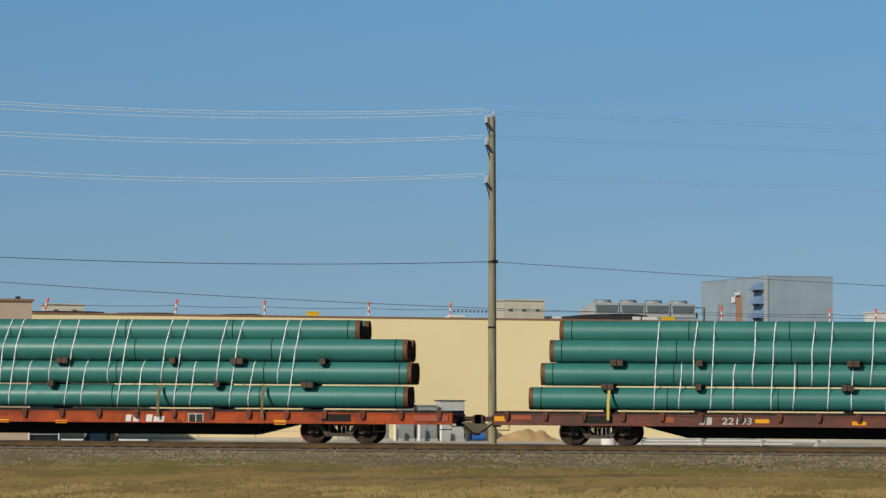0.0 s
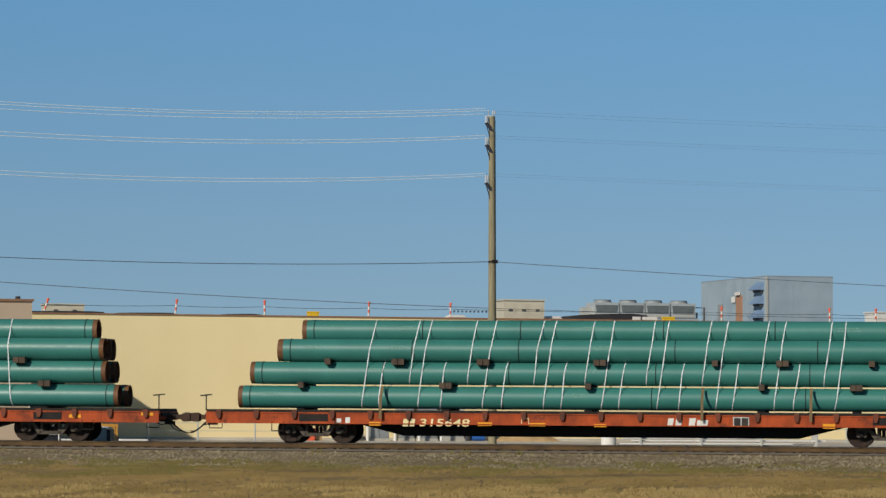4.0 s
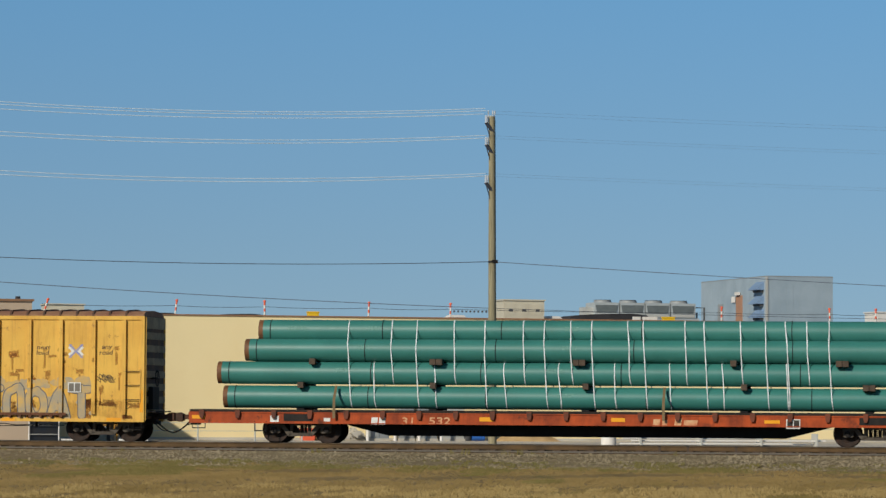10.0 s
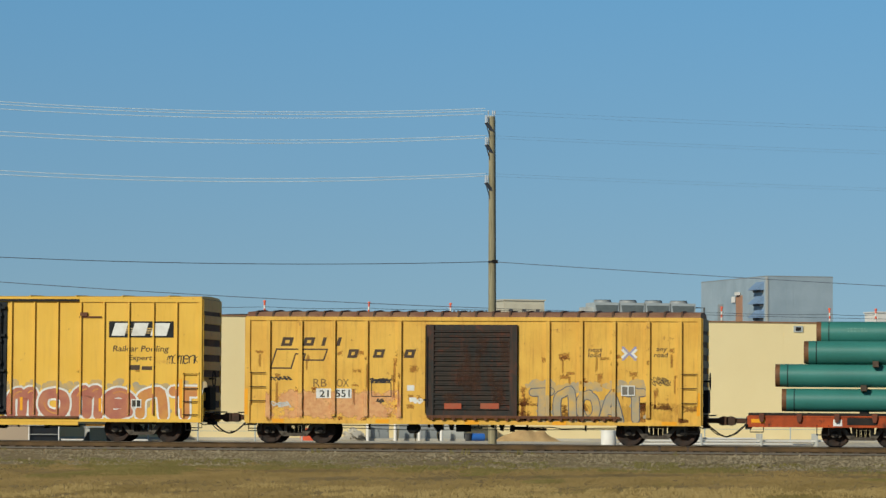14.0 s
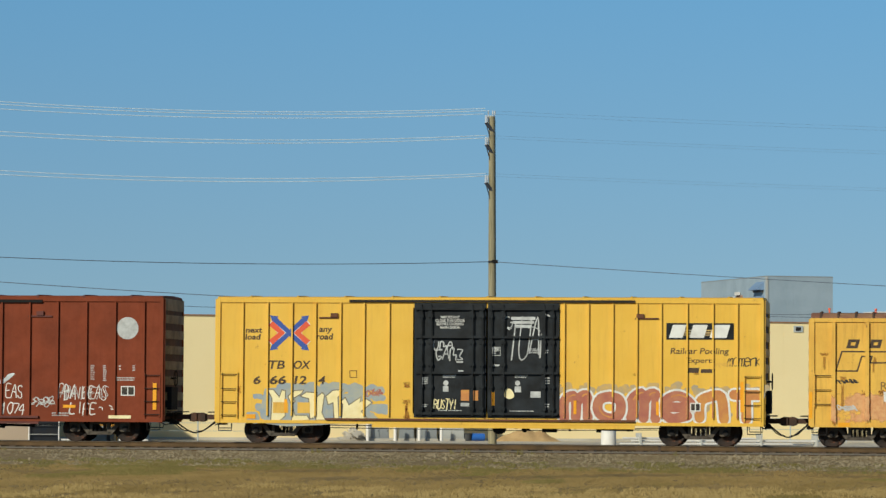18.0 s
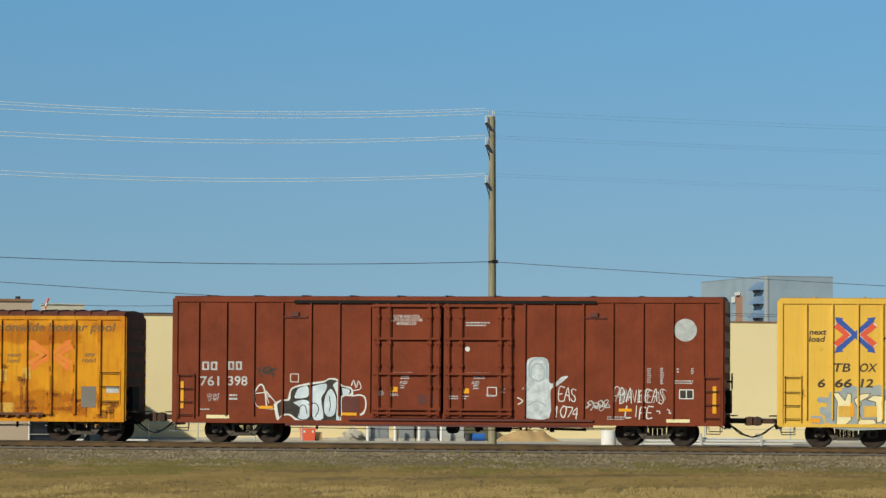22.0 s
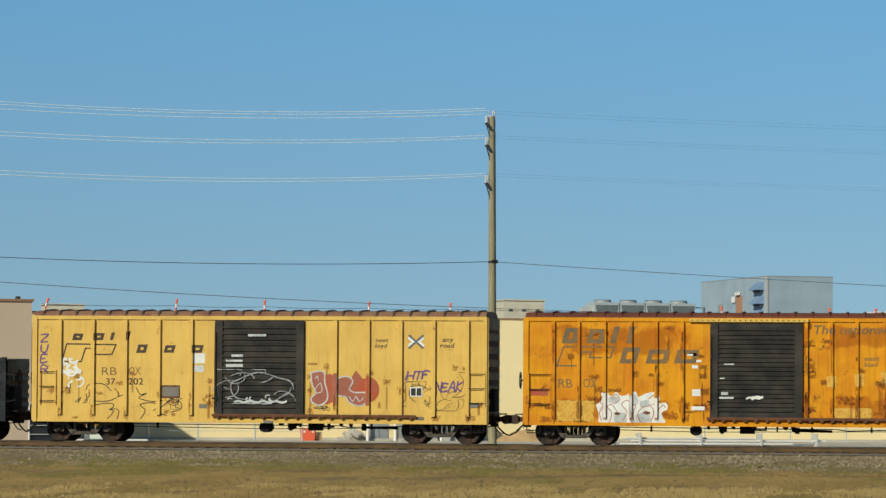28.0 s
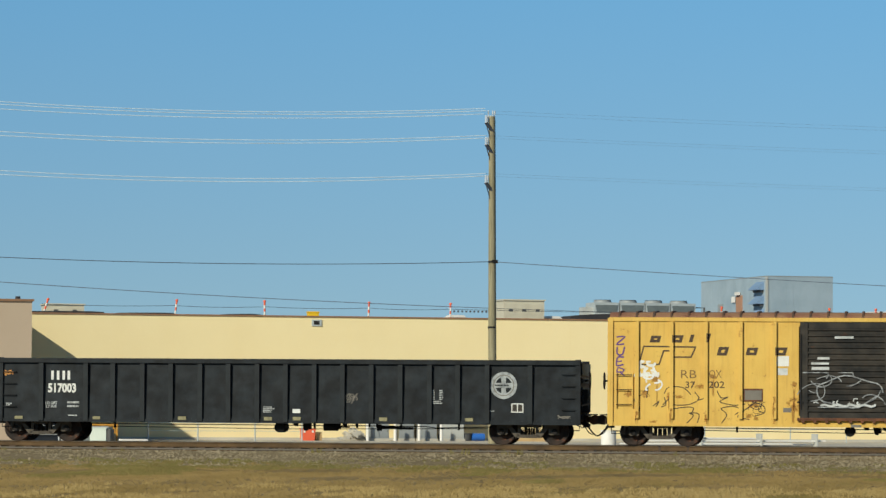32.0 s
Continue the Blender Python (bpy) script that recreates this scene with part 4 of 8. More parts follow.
M_ROSE = material("rose_spray", lin(166, 96, 80), 0.65, second=lin(186, 124, 88), amount=0.5, scale=2)
M_ORANGES = material("orange_spray", lin(202, 142, 70), 0.65, second=lin(182, 110, 70), amount=0.5, scale=2)
M_REDS = material("red_spray", lin(170, 74, 42), 0.65, second=lin(150, 90, 64), amount=0.5, scale=2)
M_GREYS = material("grey_spray", lin(160, 150, 128), 0.7, second=lin(206, 166, 88), amount=0.6, scale=2.2)
M_SLATE = material("slate_spray", lin(92, 98, 106), 0.7, amount=0.3)
M_INKS = material("black_spray", lin(38, 36, 38), 0.7, second=lin(84, 72, 50), amount=0.3, scale=4)
M_PURPLE = material("purple_spray", lin(96, 66, 120), 0.7, second=lin(130, 96, 120), amount=0.3)
M_GHOST = material("thin_whitewash", lin(208, 216, 218), 0.7, second=lin(160, 168, 170), amount=0.5, scale=4, streak=0.2)
M_ROSE2 = material("worn_pale_lettering", lin(216, 176, 132), 0.7, second=lin(190, 106, 66), amount=0.5, scale=5)
M_DUSTY = material("dusty_brown_red_spray", lin(160, 96, 78), 0.7, second=lin(144, 82, 62), amount=0.5, scale=2.5)
M_FADEB = material("faded_blue_paint", lin(132, 140, 190), 0.65, second=lin(178, 160, 140), amount=0.5, scale=4)
M_STAIN = decal("rust_stain", lin(160, 92, 40), lin(116, 64, 30), 0.46, 0.3, 1.1, 15.0)
M_GRIME = decal("dark_grime", lin(120, 66, 24), lin(84, 56, 30), 0.5, 0.3, 1.1, 13.0)
M_DOORRUST = decal("door_rust_run", lin(88, 56, 40), lin(66, 46, 36), 0.3, 0.25, 0.9, 4.0, stretch=(3, 1, 0.6))
M_BURNT = decal("burnt_orange_wash", lin(190, 96, 16), lin(150, 72, 20), 0.32, 0.25, 1.2, 1.3, stretch=(1, 1, 0.7))
M_BAND = decal("splashed_grime", lin(150, 98, 44), lin(120, 80, 40), 0.18, 0.25, 1.2, 2.2, stretch=(1, 1, 0.6))
M_RUNS = decal("rust_run_off", lin(146, 82, 34), lin(112, 62, 30), 0.4, 0.25, 0.8, 7.0, stretch=(5, 1, 0.5))
M_ICE = material("cold_white_spray", lin(214, 224, 230), 0.6, second=lin(176, 192, 202), amount=0.5, scale=2.5)
M_SMEARB = material("thin_grey_blue_spray", lin(142, 158, 166), 0.7, second=lin(176, 188, 194), amount=0.5, scale=4)
M_SLATEY = material("dark_umber_spray", lin(112, 102, 84), 0.7, second=lin(140, 132, 112), amount=0.5, scale=3)
M_SMEAR = material("smeared_grey_spray", lin(160, 162, 162), 0.75, second=lin(60, 60, 62), amount=0.9, scale=5)
M_TARP = material("placard_grey", lin(120, 114, 104), 0.6, second=lin(98, 92, 84), amount=0.4)


POSTS_OF = {}


def bars(parent, rows, mat, slant=0.0, y=SIDE - 0.004, name="lettering", label=""):
    """Flat painted bars, each x0, x1, z0, z1; slant leans them like italics."""
    for x0, x1, z0, z1 in rows:
        d = slant * (z1 - z0)
        part(name, Mesh().prism([(x0, z0), (x1, z0), (x1 + d, z1), (x0 + d, z1)], y, y + 0.003), mat, parent, label)
        posts, pw, pd = POSTS_OF.get(parent.name, ((), 0, 0))
        for x in posts:
            a, b = max(x0 + d / 2, x - pw * 0.49), min(x1 + d / 2, x + pw * 0.49)
            if pw > 0.1 and b > a and y > SIDE - 0.01:
                part(name, Mesh().box(a, b, SIDE - pd - 0.004, SIDE - pd - 0.001, z0, z1), mat, parent)


def blocks(parent, rows, mat, slant=0.0, w=0.07, y=SIDE - 0.004, label=""):
    """Marks drawn as plain open blocks, each x0, x1, z0, z1; narrow ones are single bars."""
    for x0, x1, z0, z1 in rows:
        if x1 - x0 < w * 3:
            bars(parent, [(x0, min(x1, x0 + w * 1.3), z0, z1)], mat, slant, y, "lettering", label)
            continue
        d = slant * (z1 - z0)
        bars(parent, [(x0, x0 + w * 1.2, z0, z1), (x1 - w * 1.2, x1, z0, z1)], mat, slant, y, "lettering", label)
        e = slant * w
        bars(parent, [(x0 + w * 1.2 + d - e, x1 - w * 1.2 + d - e, z1 - w, z1), (x0 + w * 1.2, x1 - w * 1.2, z0, z0 + w)], mat, slant, y, "lettering", label)


def text(parent, words, x0, x1, z0, z1, mat, slant=0.0, y=SIDE - 0.004, name="lettering", label="", bold=0.012):
    """Words in the built-in font, fitted into a box on the car's side."""
    c = bpy.data.curves.new(name, "FONT")
    c.body, c.offset, c.resolution_u = words, bold, 3
    c.align_x, c.space_line = "CENTER", 0.9
    ob = bpy.data.objects.new(name, c)
    me = bpy.data.meshes.new_from_object(ob)
    bpy.data.objects.remove(ob)
    xs, zs = [v.co.x for v in me.vertices], [v.co.y for v in me.vertices]
    a, b, lo, hi = min(xs), max(xs), min(zs), max(zs)
    for v in me.vertices:
        h = (v.co.y - lo) / (hi - lo)
        v.co = (x0 + (v.co.x - a) / (b - a) * (x1 - x0) + slant * h * (z1 - z0), y, z0 + h * (z1 - z0))
    me.materials.clear()
    me.materials.append(mat)
    posts, pw, pd = POSTS_OF.get(parent.name, ((), 0, 0))
    for x in posts:
        if pw > 0.1 and x0 < x < x1 and y > SIDE - 0.01:
            bm = bmesh.new()
            bm.from_mesh(me)
            for s in (-1, 1):
                bmesh.ops.bisect_plane(bm, geom=bm.verts[:] + bm.edges[:] + bm.faces[:], plane_co=(x + s * pw * 0.49, 0, 0), plane_no=(s, 0, 0), clear_outer=True)
            for v in bm.verts:
                v.co.y = SIDE - pd - 0.003
            cut = bpy.data.meshes.new(name)
            bm.to_mesh(cut)
            bm.free()
            cut.materials.append(mat)
            part(name, cut, mat, parent)
    return part(name, me, mat, parent, label)


def ribbon(me, pts, w, y):
    base = y
    for i, ((ax, az), (bx, bz)) in enumerate(zip(pts, pts[1:])):
        y = base - 0.00016 * (i % 7)
        d = math.hypot(bx - ax, bz - az) or 1e-6
        nx, nz = -(bz - az) / d * w / 2, (bx - ax) / d * w / 2
        ex, ez = (bx - ax) / d * w * 0.25, (bz - az) / d * w * 0.25
        me.add([(ax + nx - ex, y, az + nz - ez), (ax - nx - ex, y, az - nz - ez), (bx - nx + ex, y, bz - nz + ez), (bx + nx + ex, y, bz + nz + ez)], [(0, 1, 2, 3)])
    return me


def outline(parent, pts, w, mat, y=SIDE - 0.004, name="painted_emblem", label=""):
    return part(name, ribbon(Mesh(), pts + [pts[0]], w, y), mat, parent, label)


def blob_points(x, z, rx, rz, rnd, n=22, rough=0.18):
    ph = [rnd.uniform(0, 6.28) for _ in range(3)]
    out = []
    for k in range(n):
        a = k * math.tau / n
        ca, sa = math.cos(a), math.sin(a)
        e = 1 + rough * (math.sin(2 * a + ph[0]) + 0.6 * math.sin(3 * a + ph[1]) + 0.4 * math.sin(5 * a + ph[2])) * 0.6
        out.append((x + rx * e * math.copysign(abs(ca) ** 0.85, ca), z + rz * e * math.copysign(abs(sa) ** 0.85, sa)))
    return out


def tag(parent, x0, x1, z0, z1, mat, seed, letters=5, w=0.035, y=SIDE - 0.005, label=""):
    """A quick spray signature: loops and zigzags that cannot be read."""
    rnd = random.Random(seed)
    me = Mesh()
    zc, hz, step = (z0 + z1) / 2, (z1 - z0) / 2, (x1 - x0) / letters
    for lay in range(2):
        p = [rnd.uniform(0, 6.28) for _ in range(4)]
        f1, f2, f3 = letters * rnd.uniform(5.0, 6.6), letters * rnd.uniform(8, 12), letters * rnd.uniform(3, 4.5)
        n = letters * 12
        pts = []
        for i in range(n + 1):
            t = i / n
            grow = 0.7 + 0.3 * math.sin(f3 * t + p[3])
            x = x0 + (x1 - x0) * (0.06 + 0.88 * t) + step * 0.42 * math.sin(f2 * t + p[0])
            z = zc + hz * grow * (0.75 * math.sin(f1 * t + p[1]) + 0.28 * math.sin(f2 * t + p[2]))
            pts.append((min(max(x, x0), x1), z))
        cut = n * 2 // 3 if lay else n
        ribbon(me, pts[n - cut:], w * (0.8 if lay else 1), y - 0.0006 * lay)
    return part("graffiti_tag", me, mat, parent, label)


def wash(parent, x0, x1, z0, z1, mat, y=SIDE - 0.002, name="overpaint", label=""):
    """A broad patch of overpaint across panels and posts."""
    z0 = max(z0, 0.72)
    part(name, Mesh().add([(x0, y, z0), (x1, y, z0), (x1, y, z1), (x0, y, z1)], [(0, 1, 2, 3)]), mat, parent, label)
    posts, pw, pd = POSTS_OF.get(parent.name, ((), 0, 0))
    for x in posts:
        if x0 + 0.1 < x < x1 - 0.1 and pw > 0.1:
            part(name, Mesh().add([(x - pw * 0.8, SIDE - pd - 0.002, z0), (x + pw * 0.8, SIDE - pd - 0.002, z0), (x + pw * 0.8, SIDE - pd - 0.002, z1), (x - pw * 0.8, SIDE - pd - 0.002, z1)], [(0, 1, 2, 3)]), mat, parent)


def chevron(me, cx, cz, s, reach, gap, rise, w, y, head=0.0):
    """An angle that points inward from side s; its ends may carry arrow heads."""
    for v in (-1, 1):
        tip, end = (cx + s * gap, cz), (cx + s * reach, cz + v * rise)
        me.add([(tip[0] - s * w * 0.3, y, tip[1]), (tip[0] + s * w * 1.1, y, tip[1]), (end[0] + s * w * 0.4, y, end[1] - v * w * 0.4), (end[0] - s * w * 0.4, y, end[1] + v * w * 0.4)], [(0, 1, 2, 3)])
        if head:
            h = w * head
            me.add([(end[0] + s * h * 0.9, y - 0.0002, end[1] + v * h * 0.75), (end[0] - s * h * 0.9, y - 0.0002, end[1] + v * h * 0.5), (end[0] + s * h * 0.3, y - 0.0002, end[1] - v * h * 0.9)], [(0, 1, 2)])
    return me


def fine(parent, x0, x1, z0, z1, n, mat, y, name="stencil"):
    """Small print, too fine to read: thin ragged lines."""
    rnd = random.Random(n + int(x0 * 100))
    g = (z1 - z0) / n
    for k in range(n):
        x, me = x0, Mesh()
        end = x1 - (x1 - x0) * rnd.uniform(0, 0.3)
        while x < end - 0.01:
            w = min(rnd.uniform(0.05, 0.14), end - x)
            me.box(x, x + w, y - 0.002, y, z1 - g * (k + 0.72), z1 - g * (k + 0.22))
            x += w + 0.02
        part(name, me, mat, parent)


def cross_emblem(parent, x0, x1, z0, z1, ma, mb, mc, y=SIDE - 0.004):
    """Two nested angles on either side that meet as crossed arrows, the emblem of the pool."""
    cx, cz, hx, hz = (x0 + x1) / 2, (z0 + z1) / 2, (x1 - x0) / 2, (z1 - z0) / 2
    w = hz * 0.27
    e = None
    for s in (-1, 1):
        p = part("painted_emblem" if e is None else "emblem_angle", chevron(Mesh(), cx, cz, s, hx * 0.80, -hx * 0.10, hz * 0.80, w, y - 0.001 - 0.0003 * (s > 0), 1.0), ma, e or parent, "crossed arrows emblem" if e is None else "")
        e = e or p
        part("emblem_arrow", chevron(Mesh(), cx, cz, s, hx * 0.98, hx * 0.30, hz * 0.56, w * 1.1, y - 0.0016), mb, e)
        if mc:
            part("emblem_outline", chevron(Mesh(), cx, cz, s, hx * 0.90, hx * 0.08, hz * 0.72, w * 2.0, y + 0.001), mc, e)
    return e


# ---- sprayed letters: strokes on a grid of eight ----
GLYPHS = {"A": "00 48 80;23 63", "B": "00 08 57 55 04;04 65 62 50 00", "C": "77 48 17 03 20 50 71", "E": "78 08 00 70;04 54", "F": "78 08 00;04 54", "G": "76 48 17 04 11 40 71 74 44",
          "H": "08 00;88 80;04 84", "I": "48 40", "J": "28 88;68 62 40 10 02", "K": "08 00;78 04 70", "L": "08 00 70", "M": "00 08 43 88 80", "N": "00 08 80 88",
          "O": "48 17 04 11 40 71 84 77 48", "P": "00 08 68 86 64 04", "R": "00 08 68 86 64 04;44 80", "S": "77 48 17 25 63 71 40 01", "T": "08 88;48 40", "U": "08 02 20 60 82 88",
          "Y": "08 44 88;44 40", "Z": "08 88 00 80", "0": "48 17 04 11 40 71 84 77 48", "1": "16 38 30", "4": "50 58 03 73", "7": "08 88 30", "!": "48 43;41 40", "a": "00 08 48 44 84 80", "b": "08 03 30 63 68", "c": "78 18 04 40 82;33 63", "d": "00 26 48 66 80;24 64", "g": "08 78 33 80 10", "m": "00 06 38 45 40;45 68 87 80", "n": "00 06 38 78 80", "e": "04 84 67 38 06 02 20 71"}


def eased(pts, n=4):
    """A smooth curve through the points."""
    q = [pts[0]] + list(pts) + [pts[-1]]
    out = []
    for a, b, c, d in zip(q, q[1:], q[2:], q[3:]):
        for i in range(n):
            t = i / n
            out.append(tuple(0.5 * (2 * b[k] + (c[k] - a[k]) * t + (2 * a[k] - 5 * b[k] + 4 * c[k] - d[k]) * t * t + (3 * b[k] - a[k] - 3 * c[k] + d[k]) * t ** 3) for k in (0, 1)))
    return out + [tuple(pts[-1])]


def strip(me, pts, w, y):
    """One stroke of even width with round ends, as one ribbon."""
    q = [pts[0]]
    for p in pts[1:]:
        if math.hypot(p[0] - q[-1][0], p[1] - q[-1][1]) > 1e-4:
            q.append(p)
    if len(q) < 2:
        return me
    r, n, o = w / 2, len(q), len(me.v)
    ways = []
    for a, b in zip(q, q[1:]):
        d = math.hypot(b[0] - a[0], b[1] - a[1])
        ways.append(((b[0] - a[0]) / d, (b[1] - a[1]) / d))
    for i, (x, z) in enumerate(q):
        a, b = ways[max(i - 1, 0)], ways[min(i, n - 2)]
        tx, tz = a[0] + b[0], a[1] + b[1]
        d = math.hypot(tx, tz)
        tx, tz = (tx / d, tz / d) if d > 0.2 else b
        k = r / max(0.6, tx * b[0] + tz * b[1])
        yy = y - 0.00004 * i
        me.v += [(x - tz * k, yy, z + tx * k), (x + tz * k, yy, z - tx * k)]
    me.f += [(o + 2 * i, o + 2 * i + 1, o + 2 * i + 3, o + 2 * i + 2) for i in range(n - 1)]
    for i, (tx, tz), s in ((0, ways[0], -1), (n - 1, ways[-1], 1)):
        x, z = q[i]
        yy, c = y - 0.00004 * i, len(me.v)
        me.v += [(x + r * (s * tx * math.sin(t) - tz * math.cos(t)), yy, z + r * (s * tz * math.sin(t) + tx * math.cos(t))) for t in (math.pi * e / 6 for e in range(1, 6))]
        me.f.append((o + 2 * i, c, c + 1, c + 2, c + 3, c + 4, o + 2 * i + 1))
    return me


def spots(box, codes):
    """Points written as four-figure places on a grid of a hundred across the box x0, x1, z0, z1."""
    x0, x1, z0, z1 = box
    return [(x0 + (x1 - x0) * int(c[:2]) / 99, z0 + (z1 - z0) * int(c[2:]) / 99) for c in codes.split()]


def sprayed(parent, box, codes, mat, y, name="graffiti_fill", label="", round_=3, rim=None, rim_w=0.04):
    """One closed sprayed form, with an outline where it has one."""
    pts = spots(box, codes)
    pts = eased(pts + [pts[0]], round_)[:-1] if round_ > 1 else pts
    ob = part(name, Mesh().add([(a, y, b) for a, b in pts], [tuple(range(len(pts)))]), mat, parent, label)
    if rim:
        part("graffiti_outline", strip(Mesh(), pts + [pts[0]], rim_w, y - 0.0006), rim, ob)
    return ob


def stroke(parent, box, codes, mat, w, y, label="", round_=4):
    return part("graffiti_stroke", strip(Mesh(), eased(spots(box, codes), round_), w, y), mat, parent, label)


def letter_paths(ch, x0, x1, z0, z1, rnd, wob, slant=0.0, round_=True):
    out = []
    for s in GLYPHS[ch].split(";"):
        pts = []
        for p in s.split():
            u, v = int(p[0]) / 8 + rnd.uniform(-wob, wob), int(p[1]) / 8 + rnd.uniform(-wob, wob)
            pts.append((x0 + (x1 - x0) * u + slant * v * (z1 - z0), z0 + (z1 - z0) * v))
        out.append(eased(pts) if round_ else eased(pts, 1))
    return out


def spray(parent, words, x0, x1, z0, z1, mat, seed, w=0.04, y=SIDE - 0.005, label="", wob=0.07, slant=0.1):
    """Thin sprayed letters."""
    rnd = random.Random(seed)
    n = len(words)
    for k, ch in enumerate(words):
        me = Mesh()
        a = x0 + (x1 - x0) * (k + 0.08) / n
        hi = z1 - (z1 - z0) * rnd.uniform(0, 0.2)
        for i, p in enumerate(letter_paths(ch, a, a + (x1 - x0) / n * 0.86, z0 + (z1 - z0) * rnd.uniform(0, 0.15), hi, rnd, wob, slant)):
            strip(me, p, w * rnd.uniform(0.8, 1.2), y - 0.0005 * i - 0.0002 * (k % 2))
        part("graffiti_stroke", me, mat, parent, label)


def piece(parent, words, x0, x1, z0, z1, fills, edge, seed, w=0.2, rim=0.06, shade=None, cloud=None, shine=None, y=SIDE - 0.004, label="", wob=0.06, tall=0.2, slant=0.0, fat=1.0):
    """Fat outlined spray letters with an optional shadow, cloud and highlights."""
    rnd = random.Random(seed)
    n, step = len(words), (x1 - x0) / len(words)
    if cloud:
        for k in range(n * 8):
            r = (z1 - z0) * rnd.uniform(0.05, 0.15)
            side = k % 5
            cx = x0 - 0.1 * step + (x1 - x0 + 0.2 * step) * (k + rnd.random()) / (n * 8)
            p = blob_points(cx, z1 - (z1 - z0) * (rnd.uniform(-0.04, 0.14) if side < 4 else rnd.uniform(0.5, 0.85)), r * 1.25, r, rnd, 18, 0.25)
            part("spray_cloud", Mesh().add([(a, y - 0.00021 * (k % 9), b) for a, b in p], [tuple(range(len(p)))]), cloud, parent)
    for k, ch in enumerate(words):
        a = x0 + step * (k + (1 - fat) / 2) + w * 0.55
        hi, lo = z1 - w * 0.6 - (z1 - z0) * rnd.uniform(0, tall), z0 + w * 0.55
        paths = letter_paths(ch, a, a + step * fat - w * 1.0, lo, hi, rnd, wob, slant)
        lay = 0.005 + 0.006 * (k % 2)
        me, me2, me3 = Mesh(), Mesh(), Mesh()
        for i, p in enumerate(paths):
            strip(me, p, w + 2 * rim, y - lay - 0.0004 * i)
            strip(me2, p, w, y - lay - 0.0024 - 0.0004 * i)
            if shine:
                q = p[len(p) // 4: len(p) // 2 + 1]
                if len(q) > 1:
                    strip(me3, [(u + w * 0.18, v + w * 0.1) for u, v in q], w * 0.16, y - lay - 0.0044 - 0.0003 * i)
        e = part("graffiti", me, edge, parent, label)
        part("graffiti_fill", me2, fills[k % len(fills)], e)
        if me3.v:
            part("graffiti_shine", me3, shine, e)
        if shade:
            sh = Mesh()
            for i, p in enumerate(paths):
                strip(sh, [(u + w * 0.32, v + w * 0.18) for u, v in p], w + 2 * rim, y - 0.0024 - 0.0003 * i)
            part("graffiti_shadow", sh, shade, e)
    posts, pw, pd = POSTS_OF.get(parent.name, ((), 0, 0))
    for i, x in enumerate(posts):
        if x0 < x < x1 and pd > 0.07:
            part("graffiti_on_post", Mesh().box(x - pw / 2 + 0.004, x + pw / 2 - 0.004, SIDE - pd - 0.003, SIDE - pd - 0.0005, max(z0 + 0.1, 0.95), z0 + (z1 - z0) * rnd.uniform(0.7, 0.9)), fills[i % len(fills)], parent)


def door_rust(car, x0, x1, z0, z1, n, seed):
    """Tall weeping rust on a corrugated door."""
    rnd = random.Random(seed)
    for k in range(n):
        x, w, h = rnd.uniform(x0 + 0.3, x1 - 0.3), rnd.uniform(0.1, 0.3), rnd.uniform(0.4, 1.5)
        top = rnd.uniform(z0 + h * 0.8, z1)
        y = SIDE - 0.1035 - 0.0003 * (k % 9)
        lo = max(z0 + 0.1, top - h)
        part("rust_run", Mesh().add([(x - w, y, lo), (x + w, y, lo), (x + w, y, top), (x - w, y, top)], [(0, 1, 2, 3)]), M_DOORRUST, car)


def piece_cloud(parent, x0, x1, z0, z1, mat, seed, n=46, y=SIDE - 0.003):
    """A halo of soft spray puffs round a piece."""
    rnd = random.Random(seed)
    for k in range(n):
        r = (z1 - z0) * rnd.uniform(0.06, 0.16)
        x = x0 + (x1 - x0) * (k + rnd.random()) / n
        z = z1 - (z1 - z0) * rnd.choice((0.05, 0.1, 0.2, 0.3, 0.6, 0.85)) - r * 0.3
        p = blob_points(x, z, r * 1.2, r, rnd, 16, 0.25)
        part("spray_cloud", Mesh().add([(a, y - 0.00012 * (k % 9), b) for a, b in p], [tuple(range(len(p)))]), mat, parent)


def on_posts(car, x0, x1, z0, z1, mats):
    """Spray that runs on over the posts of the wall."""
    posts, pw, pd = POSTS_OF[car.name]
    for i, x in enumerate(p for p in posts if x0 < p < x1):
        part("graffiti_on_post", Mesh().box(x - pw / 2 + 0.004, x + pw / 2 - 0.004, SIDE - pd - 0.003, SIDE - pd - 0.0005, z0, z1 - 0.08 * (i % 3)), mats[i % len(mats)], car)


